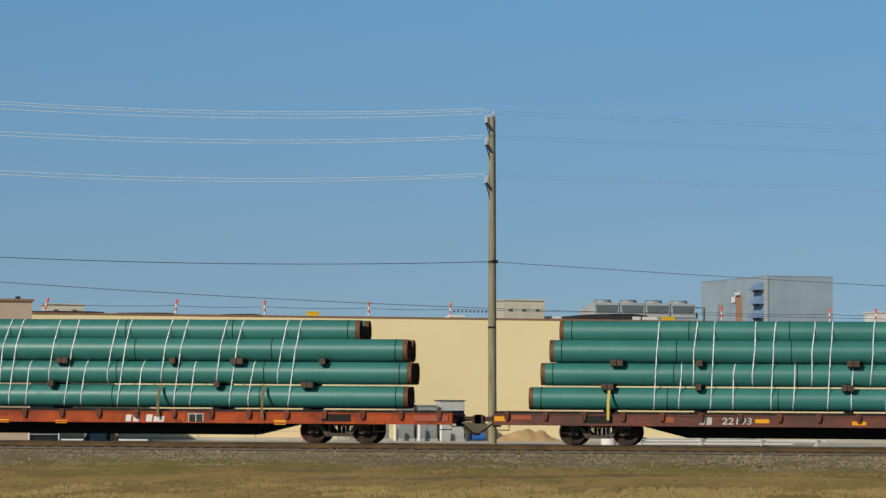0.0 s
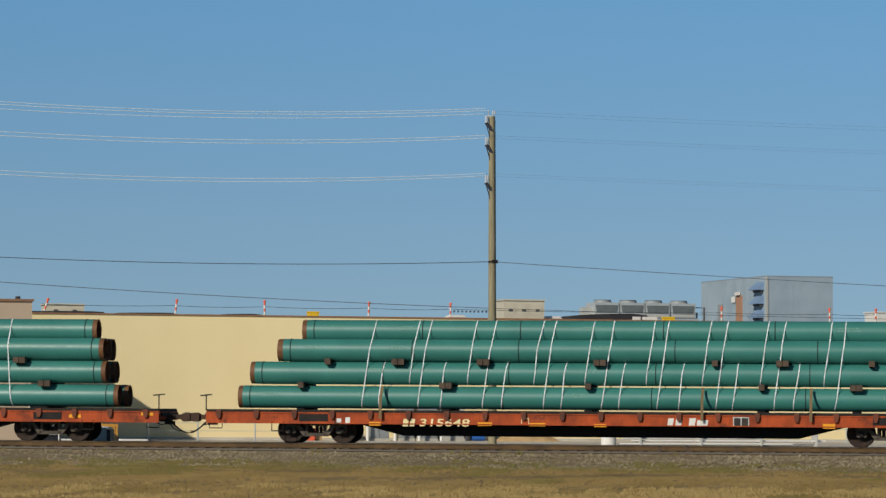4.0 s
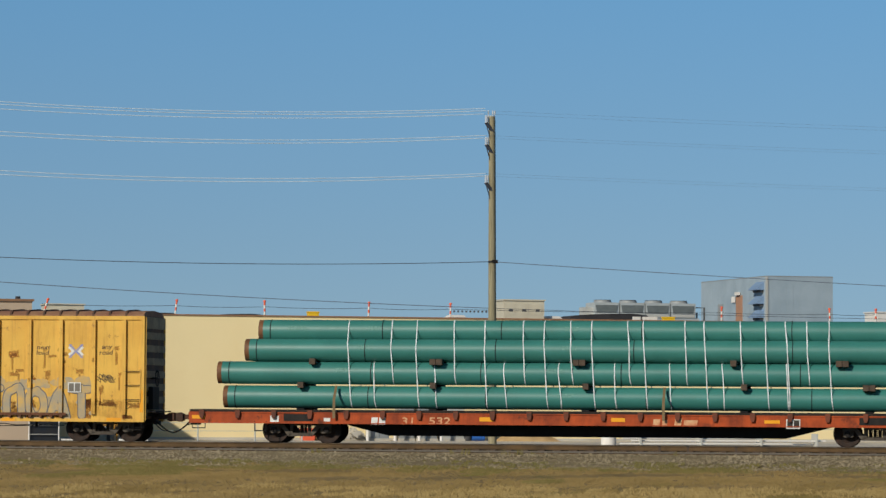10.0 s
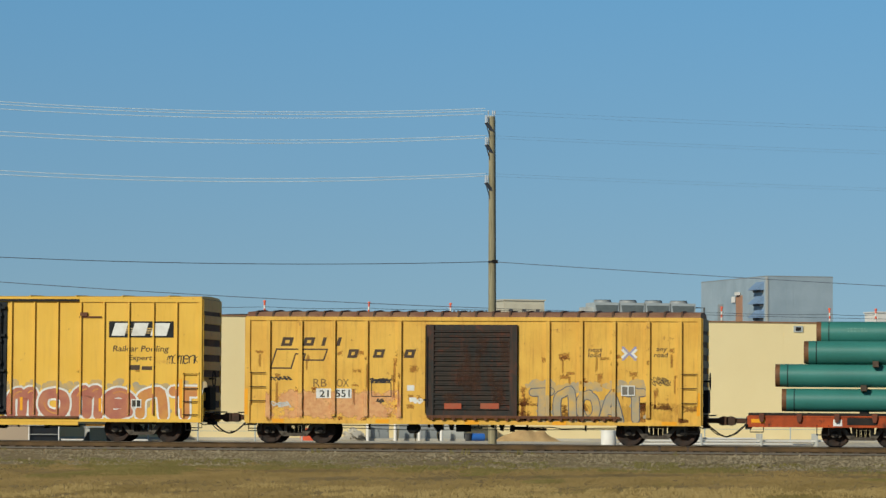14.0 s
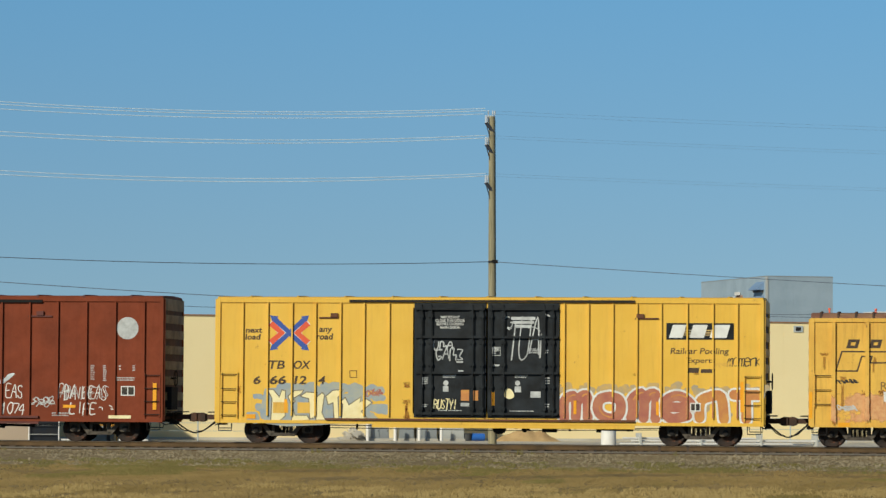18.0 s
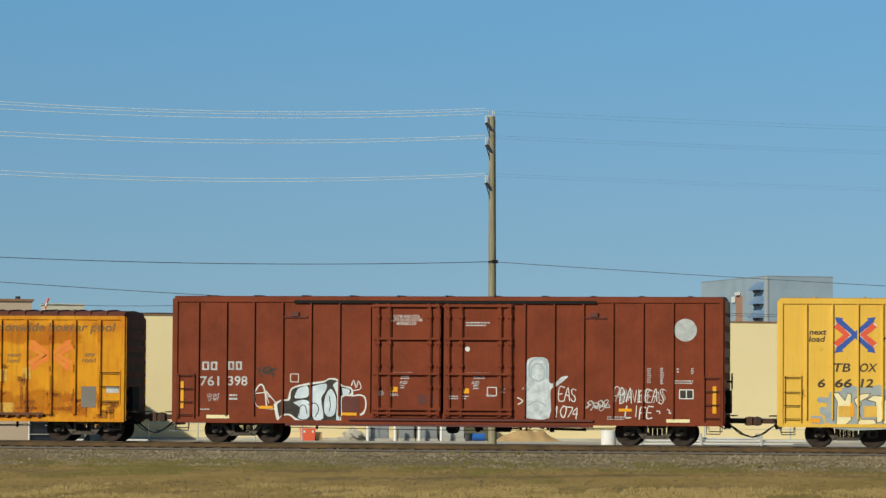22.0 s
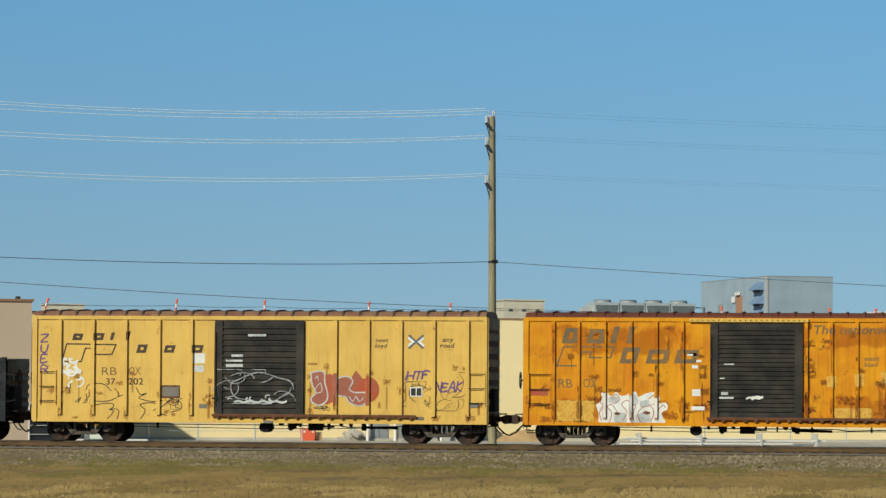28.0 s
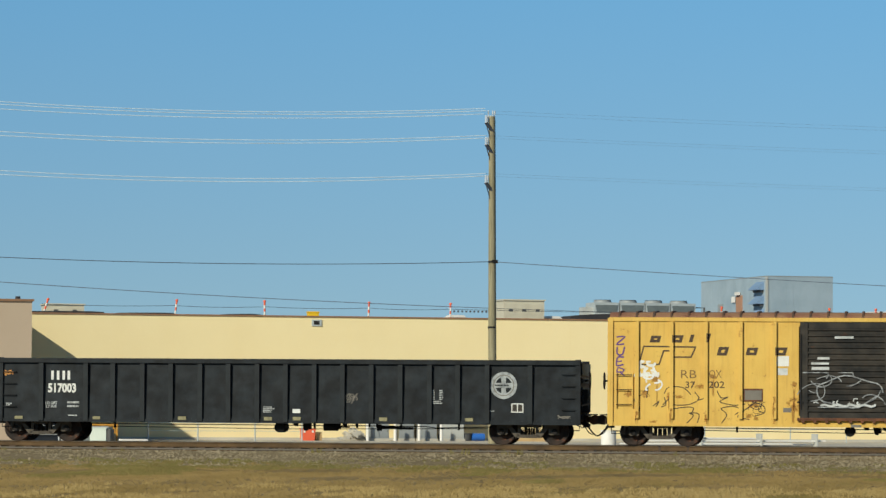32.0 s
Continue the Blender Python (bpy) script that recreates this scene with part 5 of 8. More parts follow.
def stains(car, x0, x1, z0, z1, n, mat, seed, long=1.0, y=SIDE - 0.0012):
    """Rust weeping from seams: ragged patches with runs below them."""
    rnd = random.Random(seed)
    posts, pw, pd = POSTS_OF.get(car.name, ((), 0, 0))

    def patch(name, x, z, w, h, yy, m):
        part(name, Mesh().add([(x - w, yy, max(0.72, z - h)), (x + w, yy, max(0.72, z - h)), (x + w, yy, z + h), (x - w, yy, z + h)], [(0, 1, 2, 3)]), m, car)

    for k in range(n):
        z = z0 + (z1 - z0) * rnd.random() ** 1.4
        x = rnd.uniform(x0, x1)
        yy = y - 0.00012 * (k % 9)
        if posts and rnd.random() < 0.5:
            p = rnd.choice(posts)
            x = min(max(p + rnd.choice((-1, 1)) * rnd.uniform(0.06, 0.2), x0), x1)
            if pw > 0.1 and rnd.random() < 0.5:
                x, yy = p, SIDE - pd - 0.0012 - 0.00012 * (k % 9)
        w, h = rnd.uniform(0.08, 0.26) * long, rnd.uniform(0.06, 0.2)
        patch("rust_stain", x, z, min(w, pw * 0.5) if x in posts else w, h, yy, mat)
        if rnd.random() < 0.5:
            r = rnd.uniform(0.2, 0.7)
            patch("rust_run", x + rnd.uniform(-0.05, 0.05), z - r, rnd.uniform(0.03, 0.07), r, yy - 0.0011, M_RUNS)


def scrolls(parent, x0, x1, z0, z1, count, mat, w, seed, y=SIDE - 0.005, label=""):
    """Loose sprayed arcs, hooks and stars."""
    rnd = random.Random(seed)
    for k in range(count):
        cx, cz, r = rnd.uniform(x0, x1), rnd.uniform(z0, z1), (z1 - z0) * rnd.uniform(0.12, 0.4)
        a, sweep = rnd.uniform(0, 6.28), rnd.choice((-1, 1)) * rnd.uniform(1.0, 2.6)
        pts = [(cx + r * math.cos(a + sweep * t / 8) * (1 + 0.06 * t), min(max(cz + r * math.sin(a + sweep * t / 8), z0), z1)) for t in range(9)]
        part("graffiti_stroke", strip(Mesh(), pts, w * rnd.uniform(0.6, 1.2), y - 0.0002 * (k % 12)), mat, parent, label)


def placard(parent, x0, x1, z0, z1, rim, face, y=SIDE - 0.004):
    p = part("placard", Mesh().box(x0, x1, y - 0.012, y, z0, z1), rim, parent)
    mx, g = (x0 + x1) / 2, 0.035
    part("placard_field", Mesh().box(x0 + g, mx - g / 2, y - 0.015, y - 0.0125, z0 + g, z1 - g).box(mx + g / 2, x1 - g, y - 0.015, y - 0.0125, z0 + g, z1 - g), face, p)
    return p


# ---- boxcars ----
def roof_part(car, h, eave, crown, mat, rib_mat, ribs, rib_h=0.045):
    pr = [(-1.53, eave), (-1.53, eave + 0.05), (-1.34, eave + (crown - eave) * 0.72), (0, crown), (1.34, eave + (crown - eave) * 0.72), (1.53, eave + 0.05), (1.53, eave)]
    r = part("roof", Mesh().slab(pr, -h + 0.03, h - 0.03), mat, car)
    for x in ribs:
        rp = [(y * 1.01, z + (rib_h if 0 < i < 6 else 0)) for i, (y, z) in enumerate(pr)]
        part("roof_rib", Mesh().slab(rp, x - 0.035, x + 0.035), rib_mat, r)
    return r


def ladder(car, x0, x1, zs, mat, y=SIDE):
    st = None
    for x in (x0, x1):
        p = part("ladder_stile" if st else "ladder", Mesh().prism([(x - 0.02, zs[0] - 0.1), (x + 0.02, zs[0] - 0.1), (x + 0.02, zs[-1] + 0.08), (x - 0.02, zs[-1] + 0.08)], y - 0.09, y - 0.07)
                 .box(x - 0.02, x + 0.02, y - 0.071, y, zs[-1] + 0.02, zs[-1] + 0.06).box(x - 0.02, x + 0.02, y - 0.071, y, zs[0] - 0.06, zs[0] - 0.02), mat, st or car, "" if st else "steel side ladder")
        st = st or p
    for z in zs:
        part("rung", Mesh().tube((x0, y - 0.085, z), (x1, y - 0.085, z), 0.016, 6), M_DARK, st)


def car_end(car, x, s, z0, z1, mat, rib_mat, ribs=7):
    """End wall with deep pressed horizontal ribs and corner posts."""
    # Sheet behind the ribs is coloured dark, for the shade in its recesses.
    e = part("end_wall", Mesh().box(*sorted((x - s * 0.06, x)), -1.44, 1.44, z0, z1), M_RIB, car)
    part("end_top_sheet", Mesh().box(*sorted((x, x + s * 0.05)), -1.44, 1.44, z1 - 0.42, z1 - 0.02), mat, e)
    z1 -= 0.45
    for k in range(ribs):
        z = z0 + (z1 - z0) * (k + 0.5) / ribs
        hh = (z1 - z0) / ribs * 0.27
        part("end_rib", Mesh().slab([(-1.38, z - hh), (1.38, z - hh), (1.42, z), (1.38, z + hh), (-1.38, z + hh), (-1.42, z)], *sorted((x, x + s * 0.06))), rib_mat, e)
    if s > 0:
        part("brake_housing", Mesh().box(*sorted((x + s * 0.02, x + s * 0.22)), -1.15, -0.2, 1.12, 1.9), M_BLACK, e)
    part("brake_platform", Mesh().box(*sorted((x + s * 0.02, x + s * 0.34)), -1.2, 1.2, 1.02, 1.06), M_DARK, e)
    return e


def brake_wheel(car, x, s, z):
    b = part("brake_wheel", Mesh().tube((x, -0.6, z), (x + s * 0.24, -0.6, z), 0.035, 8), M_DARK, car)
    n, me = 20, Mesh()
    me.path([(x + s * 0.24, -0.6 + 0.28 * math.cos(k * math.tau / n), z + 0.28 * math.sin(k * math.tau / n)) for k in range(n + 1)], 0.018, 5)
    for a in range(4):
        me.tube((x + s * 0.24, -0.6, z), (x + s * 0.24, -0.6 + 0.28 * math.cos(a * 1.571), z + 0.28 * math.sin(a * 1.571)), 0.014, 5)
    part("hand_wheel", me, M_DARK, b)


def underframe(car, h, trucks, gear=0.0):
    part("centre_sill", Mesh().box(-h, h, -0.35, 0.35, 0.68, 0.9), M_BLACK, car)
    part("cross_members", Mesh().box(-h + 0.3, h - 0.3, -1.2, 1.2, 0.84, 0.93), M_BLACK, car)
    a, b = trucks
    rnd = random.Random(int(h * 100 + a * 10))
    a, end = a + gear, a
    part("air_reservoir", Mesh().tube((a + 4.1, -1.15, 0.54), (a + 4.1, -0.25, 0.54), 0.18, 16), M_BLACK, car)
    part("brake_cylinder", Mesh().tube((a + 5.6, -0.85, 0.56), (a + 6.1, -0.85, 0.56), 0.13, 12).tube((a + 6.1, -0.85, 0.56), (a + 6.5, -0.85, 0.56), 0.03, 6), M_BLACK, car)
    part("control_valve", Mesh().box(a + 4.9, a + 5.15, -1.0, -0.7, 0.48, 0.74).tube((a + 5.0, -1.02, 0.5), (a + 5.0, -0.9, 0.5), 0.08, 10), M_BLACK, car)
    part("brake_rod", Mesh().path([(end + 1.4, -0.95, 0.54), (a + 4.2, -0.95, 0.48), (b - 1.4, -0.95, 0.54)], 0.014), M_BLACK, car)
    part("train_pipe", Mesh().path([(end + 1.2, -0.4, 0.62), (b - 3.6, -0.6, 0.60), (b - 3.2, -0.9, 0.55), (b - 1.2, -0.9, 0.6)], 0.018), M_BLACK, car)
    part("slack_adjuster", Mesh().tube((a + 7.6, -0.8, 0.55), (a + 8.7, -0.8, 0.53), 0.045, 8).box(a + 7.45, a + 7.6, -0.88, -0.72, 0.44, 0.66), M_BLACK, car)
    for k in range(9):
        x, d = a + 4.6 + k * 0.36 + rnd.uniform(-0.1, 0.1), rnd.uniform(0.03, 0.12)
        lo = rnd.uniform(0.44, 0.6)
        part("brake_lever", Mesh().prism([(x - d, 0.72), (x + d, 0.72), (x + d * rnd.uniform(0.2, 0.9), lo), (x - d * rnd.uniform(0.1, 0.8), lo + rnd.uniform(0, 0.06))], -0.9, -0.82), M_BLACK, car)
    for x in (end + 2.6, b - 4.4, b - 2.4):
        part("hanger", Mesh().box(x - 0.03, x + 0.03, -0.95, -0.85, 0.48, 0.86), M_BLACK, car)


def boxcar(xc, x0, x1, trucks, posts, door, eave, crown, paint, post_paint, roof_m, rib_m, label, group, post_w=0.13, post_d=0.10, sill=0.68, ribs=None, end_m=None, rib_h=0.045, gear=0.0):
    car = vehicle("boxcar", label, "boxcar", xc, group)
    POSTS_OF[car.name] = (posts, post_w, post_d)
    h0, h1 = x0 - xc, x1 - xc
    h = (h1 - h0) / 2
    d0, d1 = door
    for a, b in ((h0, d0), (d1, h1)):
        part("side_wall", Mesh().box(a, b, SIDE, SIDE + 0.06, sill + 0.02, eave), paint, car)
    part("door_header", Mesh().box(d0, d1, SIDE + 0.004, SIDE + 0.06, eave - 0.3, eave), paint, car)
    part("door_sill", Mesh().box(d0, d1, SIDE + 0.004, SIDE + 0.06, sill + 0.02, 1.05), paint, car)
    part("far_side_wall", Mesh().box(h0, h1, -SIDE - 0.06, -SIDE, sill, eave), paint, car)
    part("top_rail", Mesh().box(h0, h1, SIDE - 0.05, SIDE, eave - 0.13, eave - 0.002), post_paint, car)
    part("side_sill", Mesh().box(h0, h1, SIDE - 0.03, SIDE, sill, sill + 0.11), post_paint, car)
    part("floor", Mesh().box(h0 + 0.1, h1 - 0.1, -1.4, 1.4, 0.93, 1.0), M_BLACK, car)
    for x in posts:
        part("side_post", Mesh().prism([(x - post_w / 2, sill + 0.26), (x + post_w / 2, sill + 0.26), (x + post_w / 2, eave - 0.14), (x - post_w / 2, eave - 0.14)], SIDE - post_d, SIDE), post_paint, car)
    for x in (h0 + 0.07, h1 - 0.07):
        part("corner_post", Mesh().box(x - 0.07, x + 0.07, SIDE - 0.06, SIDE + 0.08, sill, eave - 0.002), post_paint, car)
        e = x + math.copysign(0.07, x)
        part("corner_flange", Mesh().box(*sorted((e, e + math.copysign(0.05, x))), SIDE + 0.01, SIDE + 0.03, sill + 0.05, eave - 0.03), post_paint, car)
        part("corner_flange", Mesh().box(*sorted((e, e + math.copysign(0.05, x))), -SIDE - 0.03, -SIDE - 0.01, sill + 0.05, eave - 0.03), post_paint, car)
    roof_part(car, h, eave, crown, roof_m, rib_m, ribs or [h0 + 0.35 + k * 0.585 for k in range(int((h1 - h0 - 0.5) / 0.585) + 1)], rib_h)
    for x, s in ((h0, -1), (h1, 1)):
        car_end(car, x, s, sill + 0.1, eave, end_m or paint, end_m or paint)
        coupler(car, x, s)
        part("sill_step", Mesh().path([(x - s * 0.1, SIDE - 0.02, sill), (x - s * 0.1, SIDE - 0.02, 0.42), (x - s * 0.55, SIDE - 0.02, 0.42), (x - s * 0.55, SIDE - 0.02, sill)], 0.02), M_DARK, car)
    brake_wheel(car, h1 if xc > -60 else h0, 1 if xc > -60 else -1, 2.2)
    underframe(car, h, trucks, gear)
    for x in trucks:
        truck(car, x)
    return car


def corrugated_door(car, x0, x1, z0, z1, mat, frame_m, n=17):
    d = part("door", Mesh().box(x0, x1, SIDE - 0.045, SIDE + 0.03, z0, z1), mat, car, "dark corrugated sliding door")
    for x in (x0 + 0.12, x1 - 0.12):
        part("door_post", Mesh().box(x - 0.13, x + 0.13, SIDE - 0.11, SIDE - 0.045, z0, z1), frame_m, d)
    g = (z1 - z0 - 0.3) / n
    for k in range(n):
        z = z0 + 0.15 + g * (k + 0.5)
        part("door_rib", Mesh().slab([(SIDE - 0.045, z - g * 0.3), (SIDE - 0.10, z - g * 0.12), (SIDE - 0.10, z + g * 0.12), (SIDE - 0.045, z + g * 0.3)], x0 + 0.25, x1 - 0.25), mat, d)
    part("door_lock", Mesh().box(x0 - 0.1, x0 + 0.1, SIDE - 0.16, SIDE - 0.11, z0 + 0.5, z0 + 0.56).tube((x0 + 0.03, SIDE - 0.14, z0 + 0.3), (x0 + 0.03, SIDE - 0.14, z1 - 0.4), 0.02, 6), M_DARK, d)
    return d


def door_track(car, x0, x1, z, mat, n=16):
    t = part("door_track", Mesh().box(x0, x1, SIDE - 0.14, SIDE - 0.03, z - 0.05, z + 0.01).box(x0, x1, SIDE - 0.15, SIDE - 0.13, z - 0.01, z + 0.04), mat, car, "rusty lower door rail")
    for k in range(n):
        x = x0 + (x1 - x0) * (k + 0.5) / n
        part("track_bracket", Mesh().box(x - 0.05, x + 0.05, SIDE - 0.13, SIDE, z - 0.12, z - 0.05), mat, t)


M_YEL_OLD = material("aged_yellow_paint", lin(228, 179, 74), 0.55, second=lin(208, 153, 56), amount=0.4, scale=0.9, grain=22, rust=lin(128, 72, 36), rust_amount=0.16, rust_scale=2.6, streak=0.36, dent=0.5)
M_YEL = material("yellow_paint", lin(228, 181, 66), 0.5, second=lin(218, 167, 50), amount=0.3, scale=0.7, grain=20, grain_amount=0.06, rust=lin(156, 96, 44), rust_amount=0.02, rust_scale=3.5, streak=0.16, bump=0.05, dent=0.5)
M_YEL_PALE = material("pale_yellow_paint", lin(217, 177, 84), 0.55, second=lin(198, 154, 66), amount=0.35, scale=0.9, grain=22, rust=lin(140, 84, 40), rust_amount=0.12, rust_scale=3.0, streak=0.26, dent=0.5)
M_AMBER = material("rusting_amber_paint", lin(218, 149, 14), 0.6, second=lin(196, 116, 12), amount=0.5, scale=1.1, grain=20, grain_amount=0.12, rust=lin(112, 52, 22), rust_amount=0.12, rust_scale=1.7, streak=0.4, dent=0.5, spec=0.2)
M_OXIDE = material("oxide_red_paint", lin(128, 58, 31), 0.65, second=lin(106, 47, 24), amount=0.48, scale=0.9, grain=9, grain_amount=0.2, streak=0.25, bump=0.08, dent=0.6, spec=0.2)
M_OXIDE_D = material("dark_oxide_paint", lin(98, 44, 34), 0.6, second=lin(72, 36, 30), amount=0.4, scale=1.5)
M_ROOF_R = material("rusty_roof", lin(126, 86, 68), 0.75, second=lin(154, 120, 88), amount=0.5, scale=1.4, grain=16, rust=lin(98, 56, 40), rust_amount=0.2, rust_scale=2)
M_ROOF_D = material("rust_brown_roof", lin(112, 62, 44), 0.8, second=lin(88, 48, 38), amount=0.5, scale=1.4, grain=16)
M_RIB = material("dark_roof_rib_and_end_shade", lin(76, 62, 54), 0.8, second=lin(112, 80, 60), amount=0.5, scale=2)
M_DOOR_BR = material("brown_black_door", lin(36, 35, 32), 0.7, second=lin(56, 44, 34), amount=0.5, scale=1.6, grain=18, rust=lin(88, 46, 30), rust_amount=0.34, rust_scale=1.8, streak=0.75)
# The lighter second tone also stands for highlights on the door's slats.
M_DOOR_BK = material("black_door", lin(36, 36, 35), 0.65, second=lin(72, 66, 58), amount=0.45, scale=1.4, grain=18, rust=lin(84, 50, 32), rust_amount=0.1, rust_scale=2.2, streak=0.12, spec=0.2)
M_BLACKP = material("black_paint", lin(12, 15, 18), 0.55, second=lin(38, 45, 50), amount=0.48, scale=1.9, grain=7, grain_amount=0.25, streak=0.14, spec=0.25, dent=0.9)
M_ENDG = material("weathered_end_sheet", lin(156, 140, 108), 0.7, second=lin(96, 84, 64), amount=0.6, scale=1.6, rust=RUST, rust_amount=0.12)
M_TRACKR = material("rusty_rail_steel", lin(112, 70, 44), 0.8, second=lin(80, 52, 38), amount=0.5, scale=3)


def pool_marks(car, letters, emblem, ink, w=0.05):
    """The pool's name as plain slanted blocks, and its stepped track emblem."""
    blocks(car, letters, ink, 0.28, 0.095 if letters[0][3] - letters[0][2] < 0.4 else 0.14)
    outline(car, emblem, w, ink, label="stepped outline emblem")


# aged yellow 50-foot car
xc = -4.18
car_d = boxcar(xc, -12.0, 3.64, (-6.2, 6.25), [x - xc for x in (-11.22, -10.10, -8.95, -7.82, -6.66, -1.57, -0.44, 0.68, 1.84, 2.92)], (-5.78 - xc, -2.6 - xc), 4.34, 4.56,
               M_YEL_OLD, M_YEL_OLD, M_ROOF_R, M_RIB, "aged yellow steel boxcar with dark sliding door and graffiti", "freight cars of the train", end_m=M_ENDG)
corrugated_door(car_d, -5.72 - xc, -2.62 - xc, 0.98, 4.08, M_DOOR_BR, M_DOOR_BR)
door_track(car_d, -5.7 - xc, 0.9 - xc, 0.95, M_TRACKR, 18)
pool_marks(car_d, [(-6.62, -6.24, 3.33, 3.63), (-5.86, -5.49, 3.34, 3.63), (-5.21, -5.09, 3.34, 3.63), (-4.69, -4.57, 3.34, 3.63), (-4.31, -3.97, 2.93, 3.23), (-3.42, -3.06, 2.94, 3.23), (-2.35, -2.00, 2.94, 3.23)],
           [(-6.97, 2.57), (-6.76, 3.22), (-4.99, 3.22), (-5.12, 2.85), (-5.82, 2.85), (-5.76, 3.06), (-6.10, 3.06), (-6.25, 2.57)], M_INK)
wash(car_d, -7.66, -1.70, 0.60, 1.96, M_PINK, label="faded pink overpaint")
text(car_d, "RB", -5.47, -5.01, 1.94, 2.21, M_INKT, bold=0.0)
text(car_d, "OX", -4.66, -4.24, 1.94, 2.21, M_INKT, bold=0.0)
part("number_panel", Mesh().box(-5.37, -4.79, SIDE - 0.012, SIDE - 0.001, 1.55, 1.88).box(-4.75, -4.14, SIDE - 0.012, SIDE - 0.001, 1.55, 1.88), M_WHITE, car_d, "white number panel")
text(car_d, "21", -5.25, -4.93, 1.59, 1.82, M_INK, y=SIDE - 0.012)
text(car_d, "551", -4.69, -4.20, 1.59, 1.83, M_INK, y=SIDE - 0.012)
tag(car_d, -7.03, -6.21, 2.14, 2.30, M_INKS, 21, 6, 0.03)
tag(car_d, -3.53, -2.76, 2.09, 2.24, M_INKS, 22, 6, 0.05)
outline(car_d, [(-3.45, 2.08), (-2.78, 2.09), (-2.77, 1.62), (-3.44, 1.62)], 0.03, M_INKS, name="graffiti_tag")
tag(car_d, -3.28, -3.01, 1.39, 1.54, M_INKS, 23, 3, 0.03)
for r in ((-2.22, -1.97, 1.82, 2.01), (-2.14, -1.90, 1.47, 1.59)):
    bars(car_d, [r], M_WHITE, name="sticker")
tag(car_d, -2.10, -1.67, 1.36, 1.57, M_WHITE, 24, 3, 0.04)
tag(car_d, -6.94, -6.22, 1.21, 1.44, M_GREYW, 25, 5, 0.03)
text(car_d, "next\nload", 3.96, 4.43, 2.99, 3.30, M_INK, 0.15)
text(car_d, "any\nroad", 6.21, 6.67, 3.00, 3.31, M_INK, 0.15)
cross_emblem(car_d, 5.13, 5.63, 2.88, 3.36, M_FADEB, M_WHITE, M_WHITE)
piece(car_d, "TnOAT", 1.98, 5.99, 0.74, 2.05, [M_GREYS], M_SLATE, 31, 0.24, 0.03, None, M_GREYS, None, label="worn grey block graffiti", tall=0.25)
placard(car_d, 5.11, 5.58, 1.69, 2.04, M_WHITE, M_TARP, SIDE - 0.03)
tag(car_d, 6.10, 6.78, 1.99, 2.37, M_INKS, 26, 6, 0.02)
bars(car_d, [(-0.92, -0.33, 1.21, 1.40), (0.32, 0.95, 1.22, 1.41)], M_REDS, y=SIDE - 0.112, name="sticker")
bars(car_d, [(-6.89, -6.49, 0.70, 0.84), (-3.30, -2.84, 0.71, 0.84), (-0.22, 0.27, 0.69, 0.83), (2.77, 3.24, 0.68, 0.81), (6.49, 7.00, 0.70, 0.82)], M_REFL, y=SIDE - 0.034, name="reflector")
bars(car_d, [(-7.86, -7.74, 0.97, 1.86), (7.67, 7.78, 1.02, 1.80)], M_REFL, y=SIDE - 0.064, name="reflector")
ladder(car_d, -11.85 - xc, -11.25 - xc, [1.45, 1.93, 2.41], M_YEL_OLD)
ladder(car_d, 2.93 - xc, 3.5 - xc, [1.45, 1.95, 2.43], M_YEL_OLD)

door_rust(car_d, -5.72 - xc, -2.62 - xc, 0.98, 4.08, 16, 320)
wash(car_d, 1.6, 7.5, 0.74, 1.5, M_BAND)
stains(car_d, -11.6 - xc, -6.0 - xc, 0.85, 3.4, 30, M_STAIN, 301)
stains(car_d, -2.4 - xc, 3.3 - xc, 0.85, 3.3, 34, M_STAIN, 302, 1.0)
stains(car_d, -2.4 - xc, 3.3 - xc, 0.8, 1.5, 22, M_GRIME, 303, 2.0)

# tall yellow 60-foot car
xc = -22.94
EP = [-31.41, -30.54, -29.69, -28.87, -28.0, -27.18, -26.32, -20.3, -19.48, -18.65, -17.83, -17.01, -16.13, -15.26, -14.44]
car_e = boxcar(xc, -32.34, -13.55, (-30.11 - xc, -15.77 - xc), [x - xc for x in EP], (-25.5 - xc, -20.45 - xc), 4.95, 5.06, M_YEL, M_YEL, M_YEL, M_YEL,
               "bright yellow high-cube boxcar with black plug doors", "freight cars of the train", 0.05, 0.085, ribs=[-8.2 + k * 1.64 for k in range(11)], end_m=M_YEL_OLD, rib_h=0.03, gear=3.4)


def plug_door(car, x0, x1, z0, z1, mat, rods, rows):
    d = part("door", Mesh().box(x0, x1, SIDE - 0.04, SIDE + 0.03, z0, z1), mat, car, "plug door with locking rods")
    for z in rows:
        part("door_rail", Mesh().box(x0 + 0.04, x1 - 0.04, SIDE - 0.16, SIDE - 0.04, z - 0.04, z + 0.04), mat, d)
    for x in rods:
        part("door_stile", Mesh().box(x - 0.05, x + 0.05, SIDE - 0.11, SIDE - 0.04, z0 + 0.05, z1 - 0.05), mat, d)
        for up in (0.25, 1.0, 1.75, 2.5, 3.4):
            part("rod_guide", Mesh().box(x - 0.04, x + 0.12, SIDE - 0.17, SIDE - 0.11, z0 + up, z0 + up + 0.1), mat, d)
        part("locking_rod", Mesh().tube((x + 0.07, SIDE - 0.15, z0 + 0.05), (x + 0.07, SIDE - 0.15, z1 - 0.1), 0.026, 6), mat, d)
    return d


